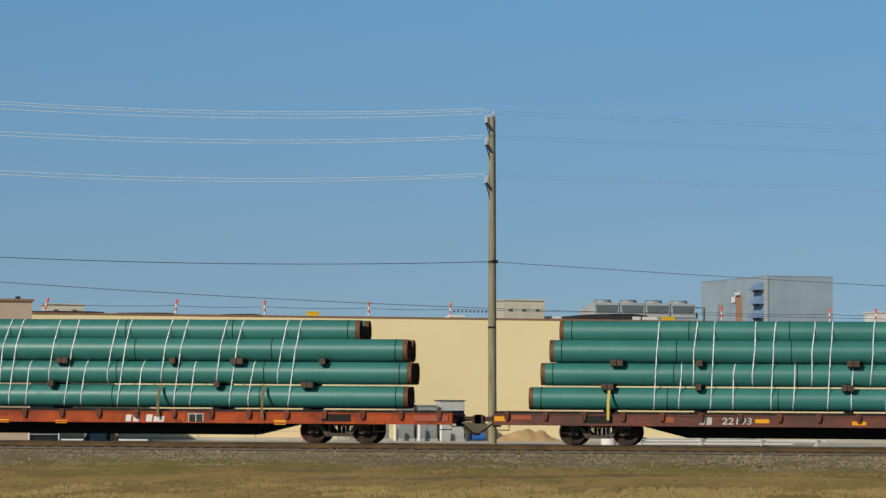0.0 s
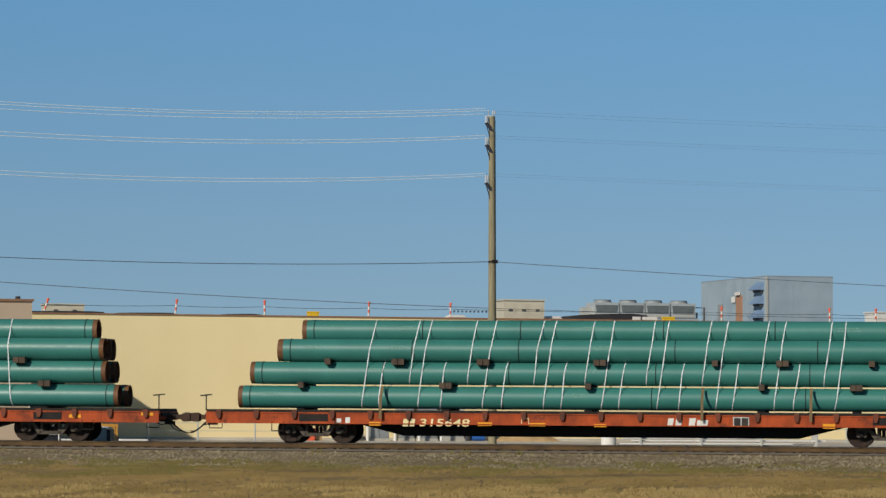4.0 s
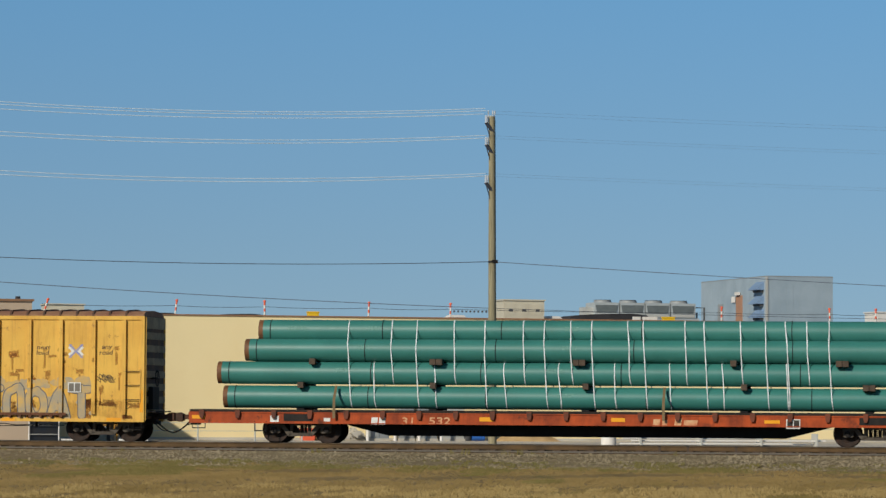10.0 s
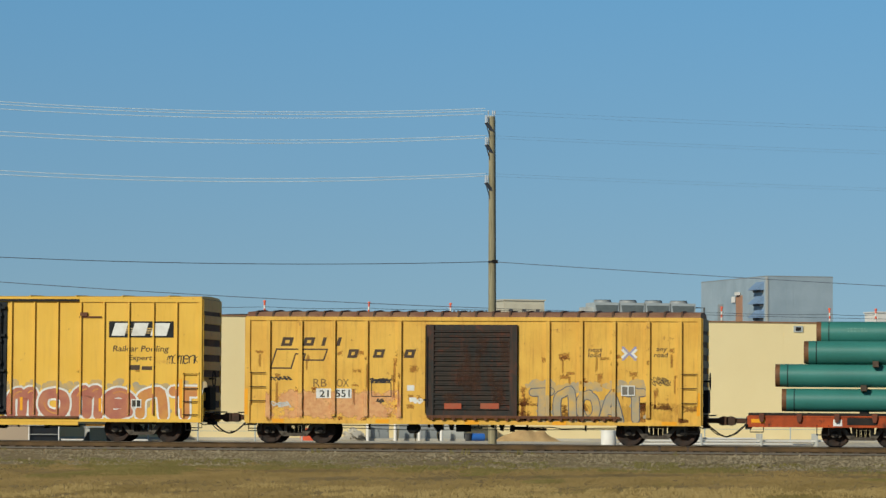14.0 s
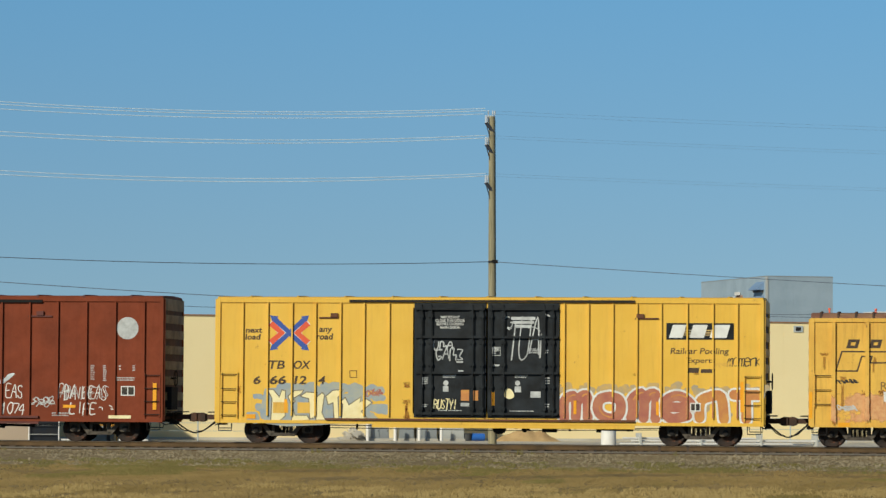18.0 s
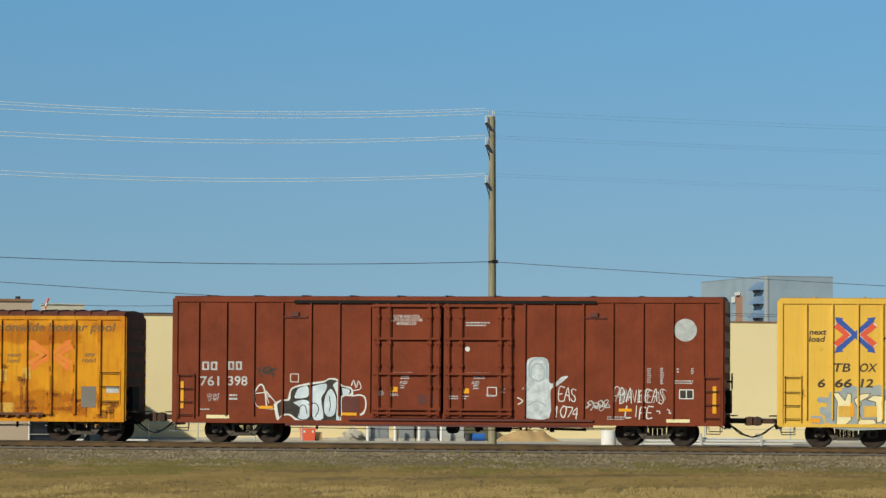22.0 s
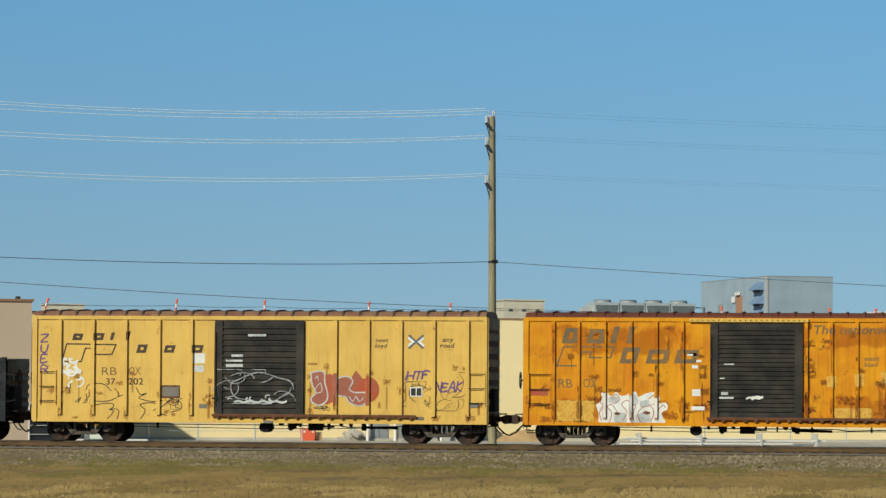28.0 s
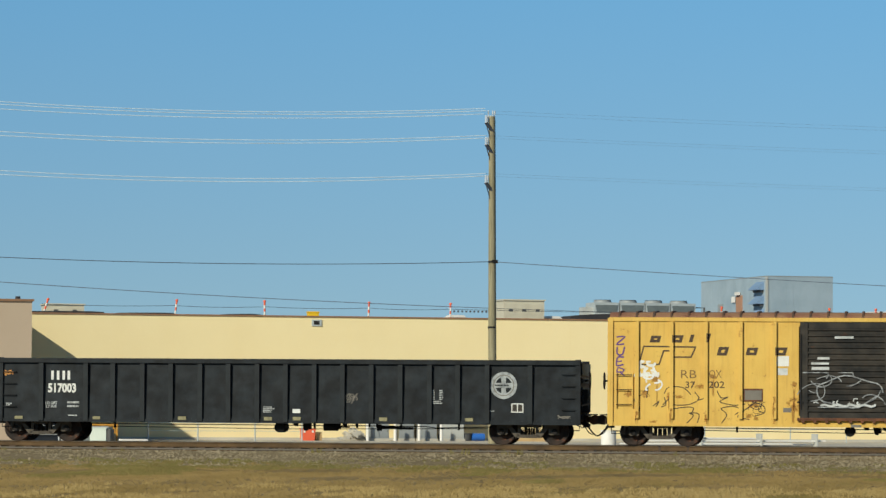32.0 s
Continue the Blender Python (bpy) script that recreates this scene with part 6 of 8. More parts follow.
ROWS_E = [1.05, 2.44, 3.66, 4.62]
el = plug_door(car_e, -25.45 - xc, -22.98 - xc, 0.92, 4.82, M_BLACKP, [-2.30, -1.97, -0.55, -0.22], ROWS_E)
er = plug_door(car_e, -22.92 - xc, -20.47 - xc, 0.92, 4.82, M_BLACKP, [0.09, 0.52, 1.91, 2.20], ROWS_E)
DY = SIDE - 0.046
part("door_track", Mesh().box(-27.7 - xc, -17.9 - xc, SIDE - 0.09, SIDE, 4.84, 4.92), M_DARK, car_e, "dark upper door rail")
part("door_track", Mesh().box(-28.5 - xc, -17.9 - xc, SIDE - 0.11, SIDE, 0.80, 0.87), M_TRACKR, car_e, "lower door rail")
part("drop_sill", Mesh().box(-26.9 - xc, -17.9 - xc, SIDE - 0.02, SIDE + 0.05, 0.56, 0.70), M_YEL, car_e)
text(el, "IMPORTANT\nCLOSE THIS DOOR\nBEFORE CLOSING\nMAIN DOOR", -1.78, -0.77, 3.94, 4.38, M_WHITE, y=DY)
bars(er, [(0.82, 1.65, 4.25, 4.35), (0.88, 1.60, 4.12, 4.21), (0.96, 1.50, 3.98, 4.08)], M_GREYW, y=DY)
spray(el, "bad", -1.87, -1.17, 3.20, 3.51, M_GREYW, 41, 0.035, DY - 0.001, "white spray scrawl")
spray(el, "cdag", -1.79, -0.82, 2.86, 3.28, M_GREYW, 46, 0.035, DY - 0.002)
spray(er, "TUAF", 0.65, 2.16, 2.91, 4.37, M_GREYW, 42, 0.045, DY - 0.001, "tall white spray letters", 0.03)
scrolls(er, 0.65, 1.79, 3.79, 4.44, 7, M_GREYW, 0.04, 43, DY - 0.003)
spray(el, "RUSTY!", -1.84, -1.04, 1.20, 1.55, M_CREAMP, 44, 0.035, DY - 0.001)
tag(el, 0.11, 0.42, 3.13, 3.36, M_GREYW, 45, 3, 0.02, DY - 0.001)
for n, r in ((4, (-2.25, -1.98, 2.03, 2.29)), (2, (-2.28, -1.97, 1.26, 1.37)), (2, (-1.51, -1.05, 2.26, 2.38)), (1, (-1.68, -0.81, 1.13, 1.18))):
    fine(el, *r, n, M_GREYW, DY)
bars(el, [(-1.51, -1.32, 1.80, 1.99), (-1.05, -0.82, 2.78, 2.84), (-0.99, -0.81, 2.47, 2.53), (-0.90, -0.55, 1.30, 1.42)], M_GREYW, y=DY, name="sticker")
part("sticker", Mesh().tube((-1.41, DY - 0.002, 2.09), (-1.41, DY, 2.09), 0.09, 14), M_GREYW, el)
bars(el, [(-0.89, -0.61, 1.49, 1.86), (-0.48, -0.30, 1.50, 1.84)], M_ORANGES, y=DY, name="sticker")
bars(er, [(0.16, 0.26, 1.33, 1.79), ], M_REFL, y=DY, name="reflector")
for n, r in ((3, (1.96, 2.23, 2.05, 2.32)), (2, (1.98, 2.29, 1.26, 1.42)), (2, (0.95, 1.43, 2.27, 2.39)), (1, (0.78, 1.67, 1.12, 1.18)), (3, (0.17, 0.38, 3.08, 3.29)), (3, (1.43, 1.85, 3.10, 3.29)), (2, (1.93, 2.14, 3.10, 3.24))):
    fine(er, *r, n, M_GREYW, DY)
bars(er, [(0.95, 1.17, 1.79, 1.99), (1.49, 1.84, 1.61, 1.82), (0.21, 0.43, 2.67, 2.73)], M_GREYW, y=DY, name="sticker")
outline(er, [(0.11, 3.04), (0.46, 3.04), (0.46, 3.31), (0.11, 3.31)], 0.02, M_GREYW, DY, "sticker")
part("sticker", Mesh().tube((1.05, DY - 0.002, 2.10), (1.05, DY, 2.10), 0.09, 14), M_GREYW, er)
sp = blob_points(0.76, 1.73, 0.15, 0.19, random.Random(47))
part("paint_splash", Mesh().add([(u, DY - 0.001, v) for u, v in sp], [tuple(range(len(sp)))]), M_CREAMP, er)
cross_emblem(car_e, -7.52, -6.18, 3.18, 4.38, M_BLUE, M_REDO, M_WHITE)
text(car_e, "next\nload", -8.41, -7.84, 3.54, 3.95, M_INK, 0.12, bold=0.03)
text(car_e, "any\nroad", -5.92, -5.35, 3.55, 3.96, M_INK, 0.12, bold=0.03)
text(car_e, "TB", -7.62, -7.02, 2.54, 2.83, M_INK, 0.2, bold=0.02)
text(car_e, "OX", -6.72, -6.15, 2.54, 2.83, M_INK, 0.2, bold=0.02)
for wds, r in (("6", (-8.12, -7.86, 2.01, 2.30)), ("66", (-7.55, -6.97, 2.01, 2.31)), ("12", (-6.68, -6.26, 2.02, 2.31)), ("4", (-5.85, -5.62, 2.02, 2.31))):
    text(car_e, wds, *r, M_INK, 0.2, bold=0.03)
piece_cloud(car_e, -8.1, -3.5, 0.75, 2.0, M_CLOUD, 52, 70)
CREAM = (-7.95, -3.74, 0.62, 1.96)
cream = sprayed(car_e, CREAM, "0692 2195 3090 4792 6389 7087 7073 7464 8576 9460 9125 8909 6704 0703", M_CLOUD, SIDE - 0.0048, "graffiti", "cream and white block graffiti on pale blue spray")
sprayed(cream, CREAM, "0890 1390 1871 2089 2387 2323 1706 1106 1267", M_CREAMP, SIDE - 0.0066, round_=1, rim=M_SLATEY, rim_w=0.035)
sprayed(cream, CREAM, "2573 3087 3889 3679 3068 3160 2851 3125 4125 4313 2809 2944", M_CREAMP, SIDE - 0.0066, round_=1, rim=M_SLATEY, rim_w=0.035)
sprayed(cream, CREAM, "3573 4084 4982 4719 4316 4267", M_CREAMP, SIDE - 0.0066, round_=1, rim=M_SLATEY, rim_w=0.035)
sprayed(cream, CREAM, "4767 5383 5577 5332 5613 4813", M_CREAMP, SIDE - 0.0066, round_=1, rim=M_SLATEY, rim_w=0.035)
sprayed(cream, CREAM, "5674 6289 7090 6670 6715 6313 6257 5852", M_CREAMP, SIDE - 0.0066, round_=1, rim=M_SLATEY, rim_w=0.035)
sprayed(cream, CREAM, "6860 7271 7552 8573 8460 8968 9458 8536 9019 6909 7052", M_CREAMP, SIDE - 0.0066, round_=1, rim=M_SLATEY, rim_w=0.035)
tag(car_e, -4.24, -3.58, 1.61, 1.88, M_ROSE, 53, 5, 0.03)
bars(car_e, [(-7.01, -6.91, 1.05, 1.51)], M_REFL, y=SIDE - 0.016, name="reflector")
bars(car_e, [(-7.40, -6.87, 1.03, 1.40), (-6.55, -6.12, 1.03, 1.40)], M_YEL_OLD, y=SIDE - 0.014, name="stencil_panel")
outline(car_e, [(-4.74, 2.49), (-4.50, 2.49), (-4.50, 2.26), (-4.73, 2.26)], 0.025, M_TRACKR, name="stencil")
panel = part("name_panel", Mesh().box(6.10, 8.38, SIDE - 0.012, SIDE - 0.001, 3.60, 4.16), M_BLACKP, car_e, "black name panel with white slanted bars")
bars(panel, [(6.19, 6.65, 3.66, 4.10), (6.88, 7.37, 3.66, 4.10), (7.56, 8.13, 3.66, 4.10)], M_WHITE, 0.3, SIDE - 0.018)
bars(panel, [(6.38, 8.06, 3.89, 3.93), (6.38, 8.06, 3.81, 3.85), (6.38, 8.06, 3.74, 3.77)], M_GREYS, 0.0, SIDE - 0.015, name="stripe")
text(car_e, "Railcar Pooling", 6.23, 8.19, 3.05, 3.32, M_INK, 0.15)
text(car_e, "Experts", 6.77, 7.72, 2.76, 2.99, M_INK, 0.15)
bars(car_e, [(6.83, 7.19, 2.48, 2.65), (7.26, 7.72, 2.48, 2.61)], M_INK, 0.15)
spray(car_e, "mOmenK", 8.14, 9.31, 2.71, 3.02, M_INKS, 54, 0.03)
piece(car_e, "mOmenT", 2.44, 9.36, 0.76, 1.98, [M_ROSE, M_ROSE, M_ROSE, M_ROSE, M_ORANGES, M_ORANGES], M_WHITE, 55, 0.34, 0.07, None, M_GREYS, M_ORANGES, label="red, orange and white rounded graffiti", wob=0.03, tall=0.1)
bars(car_e, [(2.96, 3.06, 1.06, 1.52), (5.76, 5.86, 1.04, 1.50), (8.60, 8.73, 1.16, 2.18), (-8.34, -8.01, 0.83, 0.98)], M_REFL, y=SIDE - 0.02, name="reflector")
placard(car_e, 6.91, 7.27, 1.18, 1.47, M_WHITE, M_INKS, SIDE - 0.012)
for x0, x1 in ((-32.15 - xc, -31.6 - xc), (-14.2 - xc, -13.65 - xc)):
    ladder(car_e, x0, x1, [0.95, 1.4, 1.85, 2.35], M_YEL)
part("door_stop", Mesh().box(-28.75 - xc, -28.1 - xc, SIDE - 0.05, SIDE, 4.28, 4.33).box(-28.35 - xc, -28.1 - xc, SIDE - 0.09, SIDE, 4.33, 4.46), M_TRACKR, car_e)
part("door_stop", Mesh().box(-17.9 - xc, -17.1 - xc, SIDE - 0.05, SIDE, 4.28, 4.33).box(-17.85 - xc, -17.6 - xc, SIDE - 0.09, SIDE, 4.33, 4.46), M_TRACKR, car_e)

stains(car_e, -32.1 - xc, -25.7 - xc, 0.8, 2.6, 14, M_STAIN, 304, 0.8)
stains(car_e, -20.2 - xc, -13.8 - xc, 0.8, 2.6, 12, M_STAIN, 305, 0.8)
tag(car_e, 7.70, 8.40, 2.67, 2.86, M_YEL_OLD, 56, 5, 0.02)

# tall oxide-red 60-foot car
xc = -43.66
FP = [-52.26, -51.28, -50.31, -49.31, -48.32, -47.33, -40.94, -39.93, -38.94, -37.94, -36.92, -35.90, -34.88]
car_f = boxcar(xc, -53.13, -34.2, (-50.8 - xc, -36.54 - xc), [x - xc for x in FP], (-46.25 - xc, -41.3 - xc), 4.97, 5.08, M_OXIDE, M_OXIDE, M_OXIDE, M_OXIDE_D,
               "oxide-red high-cube boxcar with double plug doors and white graffiti", "freight cars of the train", 0.055, 0.085, ribs=[-8.3 + k * 1.66 for k in range(11)], end_m=M_ENDG, rib_h=0.03, gear=3.2)
ROWS_F = [1.05, 1.2, 2.4, 3.6, 4.72]
fl = plug_door(car_f, -46.2 - xc, -43.8 - xc, 0.9, 4.84, M_OXIDE, [x - xc for x in (-46.03, -45.63, -44.24, -43.93)], ROWS_F)
fr = plug_door(car_f, -43.72 - xc, -41.32 - xc, 0.9, 4.84, M_OXIDE, [x - xc for x in (-43.6, -43.16, -41.82, -41.48)], ROWS_F)
part("door_track", Mesh().box(-48.9 - xc, -38.5 - xc, SIDE - 0.09, SIDE, 4.80, 4.90), M_BLACK, car_f, "black upper door rail")
part("door_track", Mesh().box(-47.0 - xc, -38.6 - xc, SIDE - 0.11, SIDE, 0.80, 0.87), M_OXIDE_D, car_f, "lower door rail")
part("drop_sill", Mesh().box(-49.2 - xc, -38.6 - xc, SIDE - 0.02, SIDE + 0.05, 0.60, 0.70), M_OXIDE_D, car_f)
text(fl, "CLOSE AND LOCK\nBOTH DOORS BEFORE\nMOVING CAR", -1.90, -0.79, 4.06, 4.41, M_WHITE, y=DY)
for n, r in ((2, (0.70, 1.54, 4.01, 4.19)), (1, (0.72, 1.60, 2.37, 2.47)), (2, (0.97, 1.39, 2.22, 2.33)), (2, (0.11, 0.88, 1.52, 1.68)), (2, (0.96, 1.15, 1.87, 2.04)), (3, (1.84, 2.07, 1.76, 1.93))):
    fine(fr, *r, n, M_GREYW, DY)
text(fr, "ASD", 0.90, 1.17, 2.04, 2.16, M_GREYW, y=DY)
text(fr, "SEAL", 1.40, 1.68, 1.63, 1.72, M_GREYW, y=DY)
for n, r in ((1, (-1.86, -0.87, 2.38, 2.47)), (2, (-1.55, -1.12, 2.20, 2.34)), (2, (-1.55, -1.37, 1.88, 2.03)), (3, (-2.32, -2.08, 1.64, 1.83))):
    fine(fl, *r, n, M_GREYW, DY)
text(fl, "ASD", -1.57, -1.30, 2.05, 2.16, M_GREYW, y=DY)
text(fl, "SEAL", -1.89, -1.60, 1.64, 1.74, M_GREYW, y=DY)
bars(fl, [(-1.89, -1.64, 1.78, 1.95)], M_REFL, y=DY, name="sticker")
bars(fr, [(0.61, 0.82, 1.74, 1.91)], M_REFL, y=DY, name="sticker")
bars(fl, [(-0.93, -0.39, 1.36, 1.69)], M_OXIDE_D, y=DY, name="sticker")
outline(fr, [(1.45, 1.66), (1.76, 1.67), (1.76, 1.95), (1.45, 1.95)], 0.03, M_WHITE, DY, "sticker")
part("sticker", Mesh().tube((0.76, DY - 0.002, 3.25), (0.76, DY, 3.25), 0.085, 16), M_WHITE, fr)
blocks(car_f, [(-8.46, -8.22, 2.49, 2.78), (-8.16, -7.93, 2.49, 2.78), (-7.55, -7.34, 2.50, 2.79), (-7.28, -7.07, 2.50, 2.79)], M_GREYW, w=0.055)
text(car_f, "761", -8.53, -7.86, 1.95, 2.28, M_GREYW)
text(car_f, "398", -7.55, -6.87, 1.96, 2.29, M_GREYW)
text(car_f, "LD LMT\nLT WT", -8.27, -7.84, 1.43, 1.68, M_GREYW)
for n, r in ((2, (-7.51, -7.15, 1.44, 1.69)), (1, (-8.52, -8.11, 1.10, 1.18))):
    fine(car_f, *r, n, M_GREYW, SIDE - 0.004)
part("route_board", Mesh().box(-8.30, -7.50, SIDE - 0.012, SIDE - 0.001, 0.83, 0.95), M_CREAMP, car_f)
part("route_board", Mesh().box(7.54, 8.33, SIDE - 0.012, SIDE - 0.001, 0.80, 0.91), M_CREAMP, car_f)
outline(car_f, [(-5.36, 2.10), (-5.09, 2.10), (-5.09, 2.37), (-5.37, 2.37)], 0.025, M_WHITE, name="stencil")
WILD = (-6.72, -2.72, 0.72, 2.3)
wild = sprayed(car_f, WILD, "1938 2548 3150 3368 3777 4884 6289 6795 7493 7880 8675 8757 7853 7704 6200 4101 3314 2612 2204", M_WHITE, SIDE - 0.004, "graffiti", "white bubble graffiti with black edges and a pale outline")
sprayed(wild, WILD, "2238 2645 3347 3466 3874 4980 6285 6792 7489 7778 8572 8561 7756 7607 6204 4205 3417 2717 2411", M_INKS, SIDE - 0.006, "graffiti_shadow")
sprayed(wild, WILD, "4072 4878 4956 4151 3754", M_ICE, SIDE - 0.008)
sprayed(wild, WILD, "3642 4448 5042 5014 4606 4011 4230", M_ICE, SIDE - 0.008)
sprayed(wild, WILD, "5277 6483 6468 6050 6210 5406 5141", M_ICE, SIDE - 0.008)
sprayed(wild, WILD, "6668 6971 7351 7220 6712 6322 6350", M_ICE, SIDE - 0.008)
sprayed(wild, WILD, "7080 7488 7675 7610 7306 7446 7363", M_ICE, SIDE - 0.008)
sprayed(wild, WILD, "7874 8471 8462 7958", M_ICE, SIDE - 0.008)
stroke(car_f, WILD, "4114 4233 4636 4819", M_INKS, 0.03, SIDE - 0.0088)
stroke(car_f, WILD, "4938 5541 5828 5511", M_INKS, 0.03, SIDE - 0.0088)
stroke(car_f, WILD, "6756 6836 6724", M_INKS, 0.03, SIDE - 0.0088)
stroke(car_f, WILD, "8757 9459 9851 9828 9417 9720", M_WHITE, 0.05, SIDE - 0.005)
stroke(car_f, WILD, "8680 8890 9075 9289 9473 8668", M_WHITE, 0.03, SIDE - 0.005)
stroke(car_f, WILD, "0261 0780 1171 1332", M_WHITE, 0.05, SIDE - 0.005)
stroke(car_f, WILD, "0359 0341 0830 2028 2236 1656 1168 1541", M_WHITE, 0.03, SIDE - 0.005)
stroke(car_f, WILD, "0361 1263 1456 1851", M_WHITE, 0.03, SIDE - 0.005)
ARCH = (2.47, 4.31, 0.88, 3.05)
arch = sprayed(car_f, ARCH, "1602 1644 0946 1657 1684 2294 3896 5394 5884 5957 7258 8065 9367 8660 7251 6144 5902", M_GHOST, SIDE - 0.004, "graffiti", "whitewashed arched shape")
stroke(car_f, ARCH, "2266 2283 2891 3994 4991 5482 5464", M_SMEARB, 0.05, SIDE - 0.0055)
stroke(car_f, ARCH, "2564 2780 3886 4880 4964 3859 2564", M_SMEARB, 0.04, SIDE - 0.0055)
stroke(car_f, ARCH, "2021 3628 5321", M_SMEARB, 0.04, SIDE - 0.0055)
stroke(car_f, ARCH, "0133 1028 0223", M_WHITE, 0.04, SIDE - 0.0055)
spray(car_f, "EAS", 3.86, 4.47, 1.47, 1.99, M_WHITE, 64, 0.034)
spray(car_f, "1074", 3.71, 4.55, 0.92, 1.34, M_WHITE, 65, 0.034)
tag(car_f, 4.77, 5.63, 1.16, 1.57, M_GREYW, 66, 5, 0.03)
spray(car_f, "PBAIBEAS", 5.72, 7.46, 1.43, 1.96, M_WHITE, 67, 0.032, label="white spray signature")
spray(car_f, "ABAIREAS", 5.80, 7.54, 1.47, 1.92, M_GREYW, 167, 0.024, SIDE - 0.008)
spray(car_f, "LIFE", 6.14, 7.09, 0.90, 1.39, M_WHITE, 68, 0.035)
scrolls(car_f, 6.86, 7.80, 1.02, 1.32, 3, M_WHITE, 0.035, 168)
tag(car_f, -6.56, -5.85, 2.23, 2.70, M_INKS, 69, 5, 0.03)
for n, r in ((7, (6.89, 7.03, 2.12, 2.65)), (8, (7.33, 7.46, 2.08, 2.65)), (2, (7.89, 7.97, 2.46, 2.65)), (4, (8.37, 8.48, 2.43, 2.65)), (2, (7.82, 8.54, 2.09, 2.24)), (2, (5.53, 6.25, 0.86, 1.01))):
    fine(car_f, *r, n, M_GREYW, SIDE - 0.004)
dx, dz = 8.18, 3.92
part("painted_emblem", Mesh().tube((dx, SIDE - 0.005, dz), (dx, SIDE - 0.001, dz), 0.385, 32), M_GREYW, car_f, "plain pale disc emblem")
placard(car_f, 7.97, 8.46, 1.59, 1.92, M_WHITE, M_INKS, SIDE - 0.005)
bars(car_f, [(-9.21, -9.10, 1.17, 2.10), (9.10, 9.23, 1.11, 2.03), (-6.45, -5.96, 1.17, 1.27), (-3.57, -3.05, 0.96, 1.06), (-0.06, 0.35, 0.93, 1.03), (5.93, 6.37, 1.16, 1.26)], M_REFL, y=SIDE - 0.03, name="reflector")
part("patch_plate", Mesh().box(-3.57, -2.97, SIDE - 0.012, SIDE - 0.001, 1.08, 1.58), M_OXIDE_D, car_f)
for x0, x1 in ((-52.95 - xc, -52.4 - xc), (-34.85 - xc, -34.3 - xc)):
    ladder(car_f, x0, x1, [0.95, 1.4, 1.85, 2.3], M_OXIDE)
for x in (-49.3, -39.0):
    part("door_stop", Mesh().box(x - xc, x + 0.85 - xc, SIDE - 0.05, SIDE, 4.30, 4.35).box(x + 0.3 - xc, x + 0.55 - xc, SIDE - 0.09, SIDE, 4.35, 4.5), M_OXIDE_D, car_f)

# rust-streaked amber 50-foot car
xc = -62.67
GP = [-69.51, -68.66, -67.77, -66.88, -66.02, -65.13, -60.97, -60.13, -59.28, -58.37, -57.48, -56.63, -55.75]
car_g = boxcar(xc, -70.5, -54.85, (-68.82 - xc, -56.4 - xc), [x - xc for x in GP], (-64.2 - xc, -61.1 - xc), 4.34, 4.55, M_AMBER, M_AMBER, M_ROOF_D, M_ROOF_D,
               "rust-streaked amber boxcar with black corrugated door", "freight cars of the train", 0.11, 0.09, end_m=M_ROOF_D)
corrugated_door(car_g, -64.18 - xc, -61.1 - xc, 0.98, 4.16, M_DOOR_BK, M_DOOR_BK, 19)
door_track(car_g, -64.3 - xc, -57.7 - xc, 0.95, M_TRACKR, 18)
head = part("door_track", Mesh().box(-64.9 - xc, -60.9 - xc, SIDE - 0.13, SIDE - 0.05, 4.2, 4.31), M_YEL_PALE, car_g, "pale yellow upper door rail with bolt heads")
for k in range(22):
    part("bolt", Mesh().tube((-64.8 - xc + k * 0.18, SIDE - 0.145, 4.255), (-64.8 - xc + k * 0.18, SIDE - 0.13, 4.255), 0.022, 6), M_DARK, head)
pool_marks(car_g, [(-6.57, -6.09, 3.46, 3.98), (-5.73, -5.18, 3.46, 3.95), (-4.92, -4.69, 3.47, 4.03), (-4.39, -4.11, 3.47, 4.03), (-4.60, -4.03, 2.79, 3.33), (-3.71, -3.00, 2.79, 3.26), (-2.75, -2.02, 2.80, 3.26)],
           [(-6.72, 2.70), (-6.50, 3.34), (-4.78, 3.35), (-4.90, 2.98), (-5.61, 2.98), (-5.55, 3.17), (-5.85, 3.17), (-6.00, 2.70)], M_FADED)
text(car_g, "RB", -6.67, -6.19, 1.96, 2.25, M_FADED, bold=0.0)
text(car_g, "OX", -5.82, -5.36, 1.97, 2.26, M_FADED, bold=0.0)
on_posts(car_g, -5.6, -3.0, 0.95, 1.78, [M_WHITE, M_GREYW])
BUBBLE = (-5.47, -2.91, 0.64, 1.94)
bubble = sprayed(car_g, BUBBLE, "0357 1169 1087 1790 2378 2990 3581 4382 4990 5690 5978 6987 8290 8775 8562 9563 9746 8936 9408 6903 1204 0733", M_WHITE, SIDE - 0.004, "graffiti", "white spray graffiti with faint red lines")
sprayed(bubble, BUBBLE, "2075 3078 3263 2160", M_GREYW, SIDE - 0.0048)
sprayed(bubble, BUBBLE, "4781 5682 5860 4957", M_GREYW, SIDE - 0.0048)
sprayed(bubble, BUBBLE, "6166 7270 7354 6251", M_GREYW, SIDE - 0.0048)
sprayed(bubble, BUBBLE, "2733 4136 4312 2909", M_GREYW, SIDE - 0.0048)
sprayed(bubble, BUBBLE, "5530 6939 7618 5809", M_GREYW, SIDE - 0.0048)
stroke(bubble, BUBBLE, "1115 0836 1254 0866", M_DUSTY, 0.025, SIDE - 0.0056)
stroke(bubble, BUBBLE, "2112 2436 1851 2457 3042", M_DUSTY, 0.025, SIDE - 0.0056)
stroke(bubble, BUBBLE, "2375 3084 3469 2760", M_DUSTY, 0.025, SIDE - 0.0056)
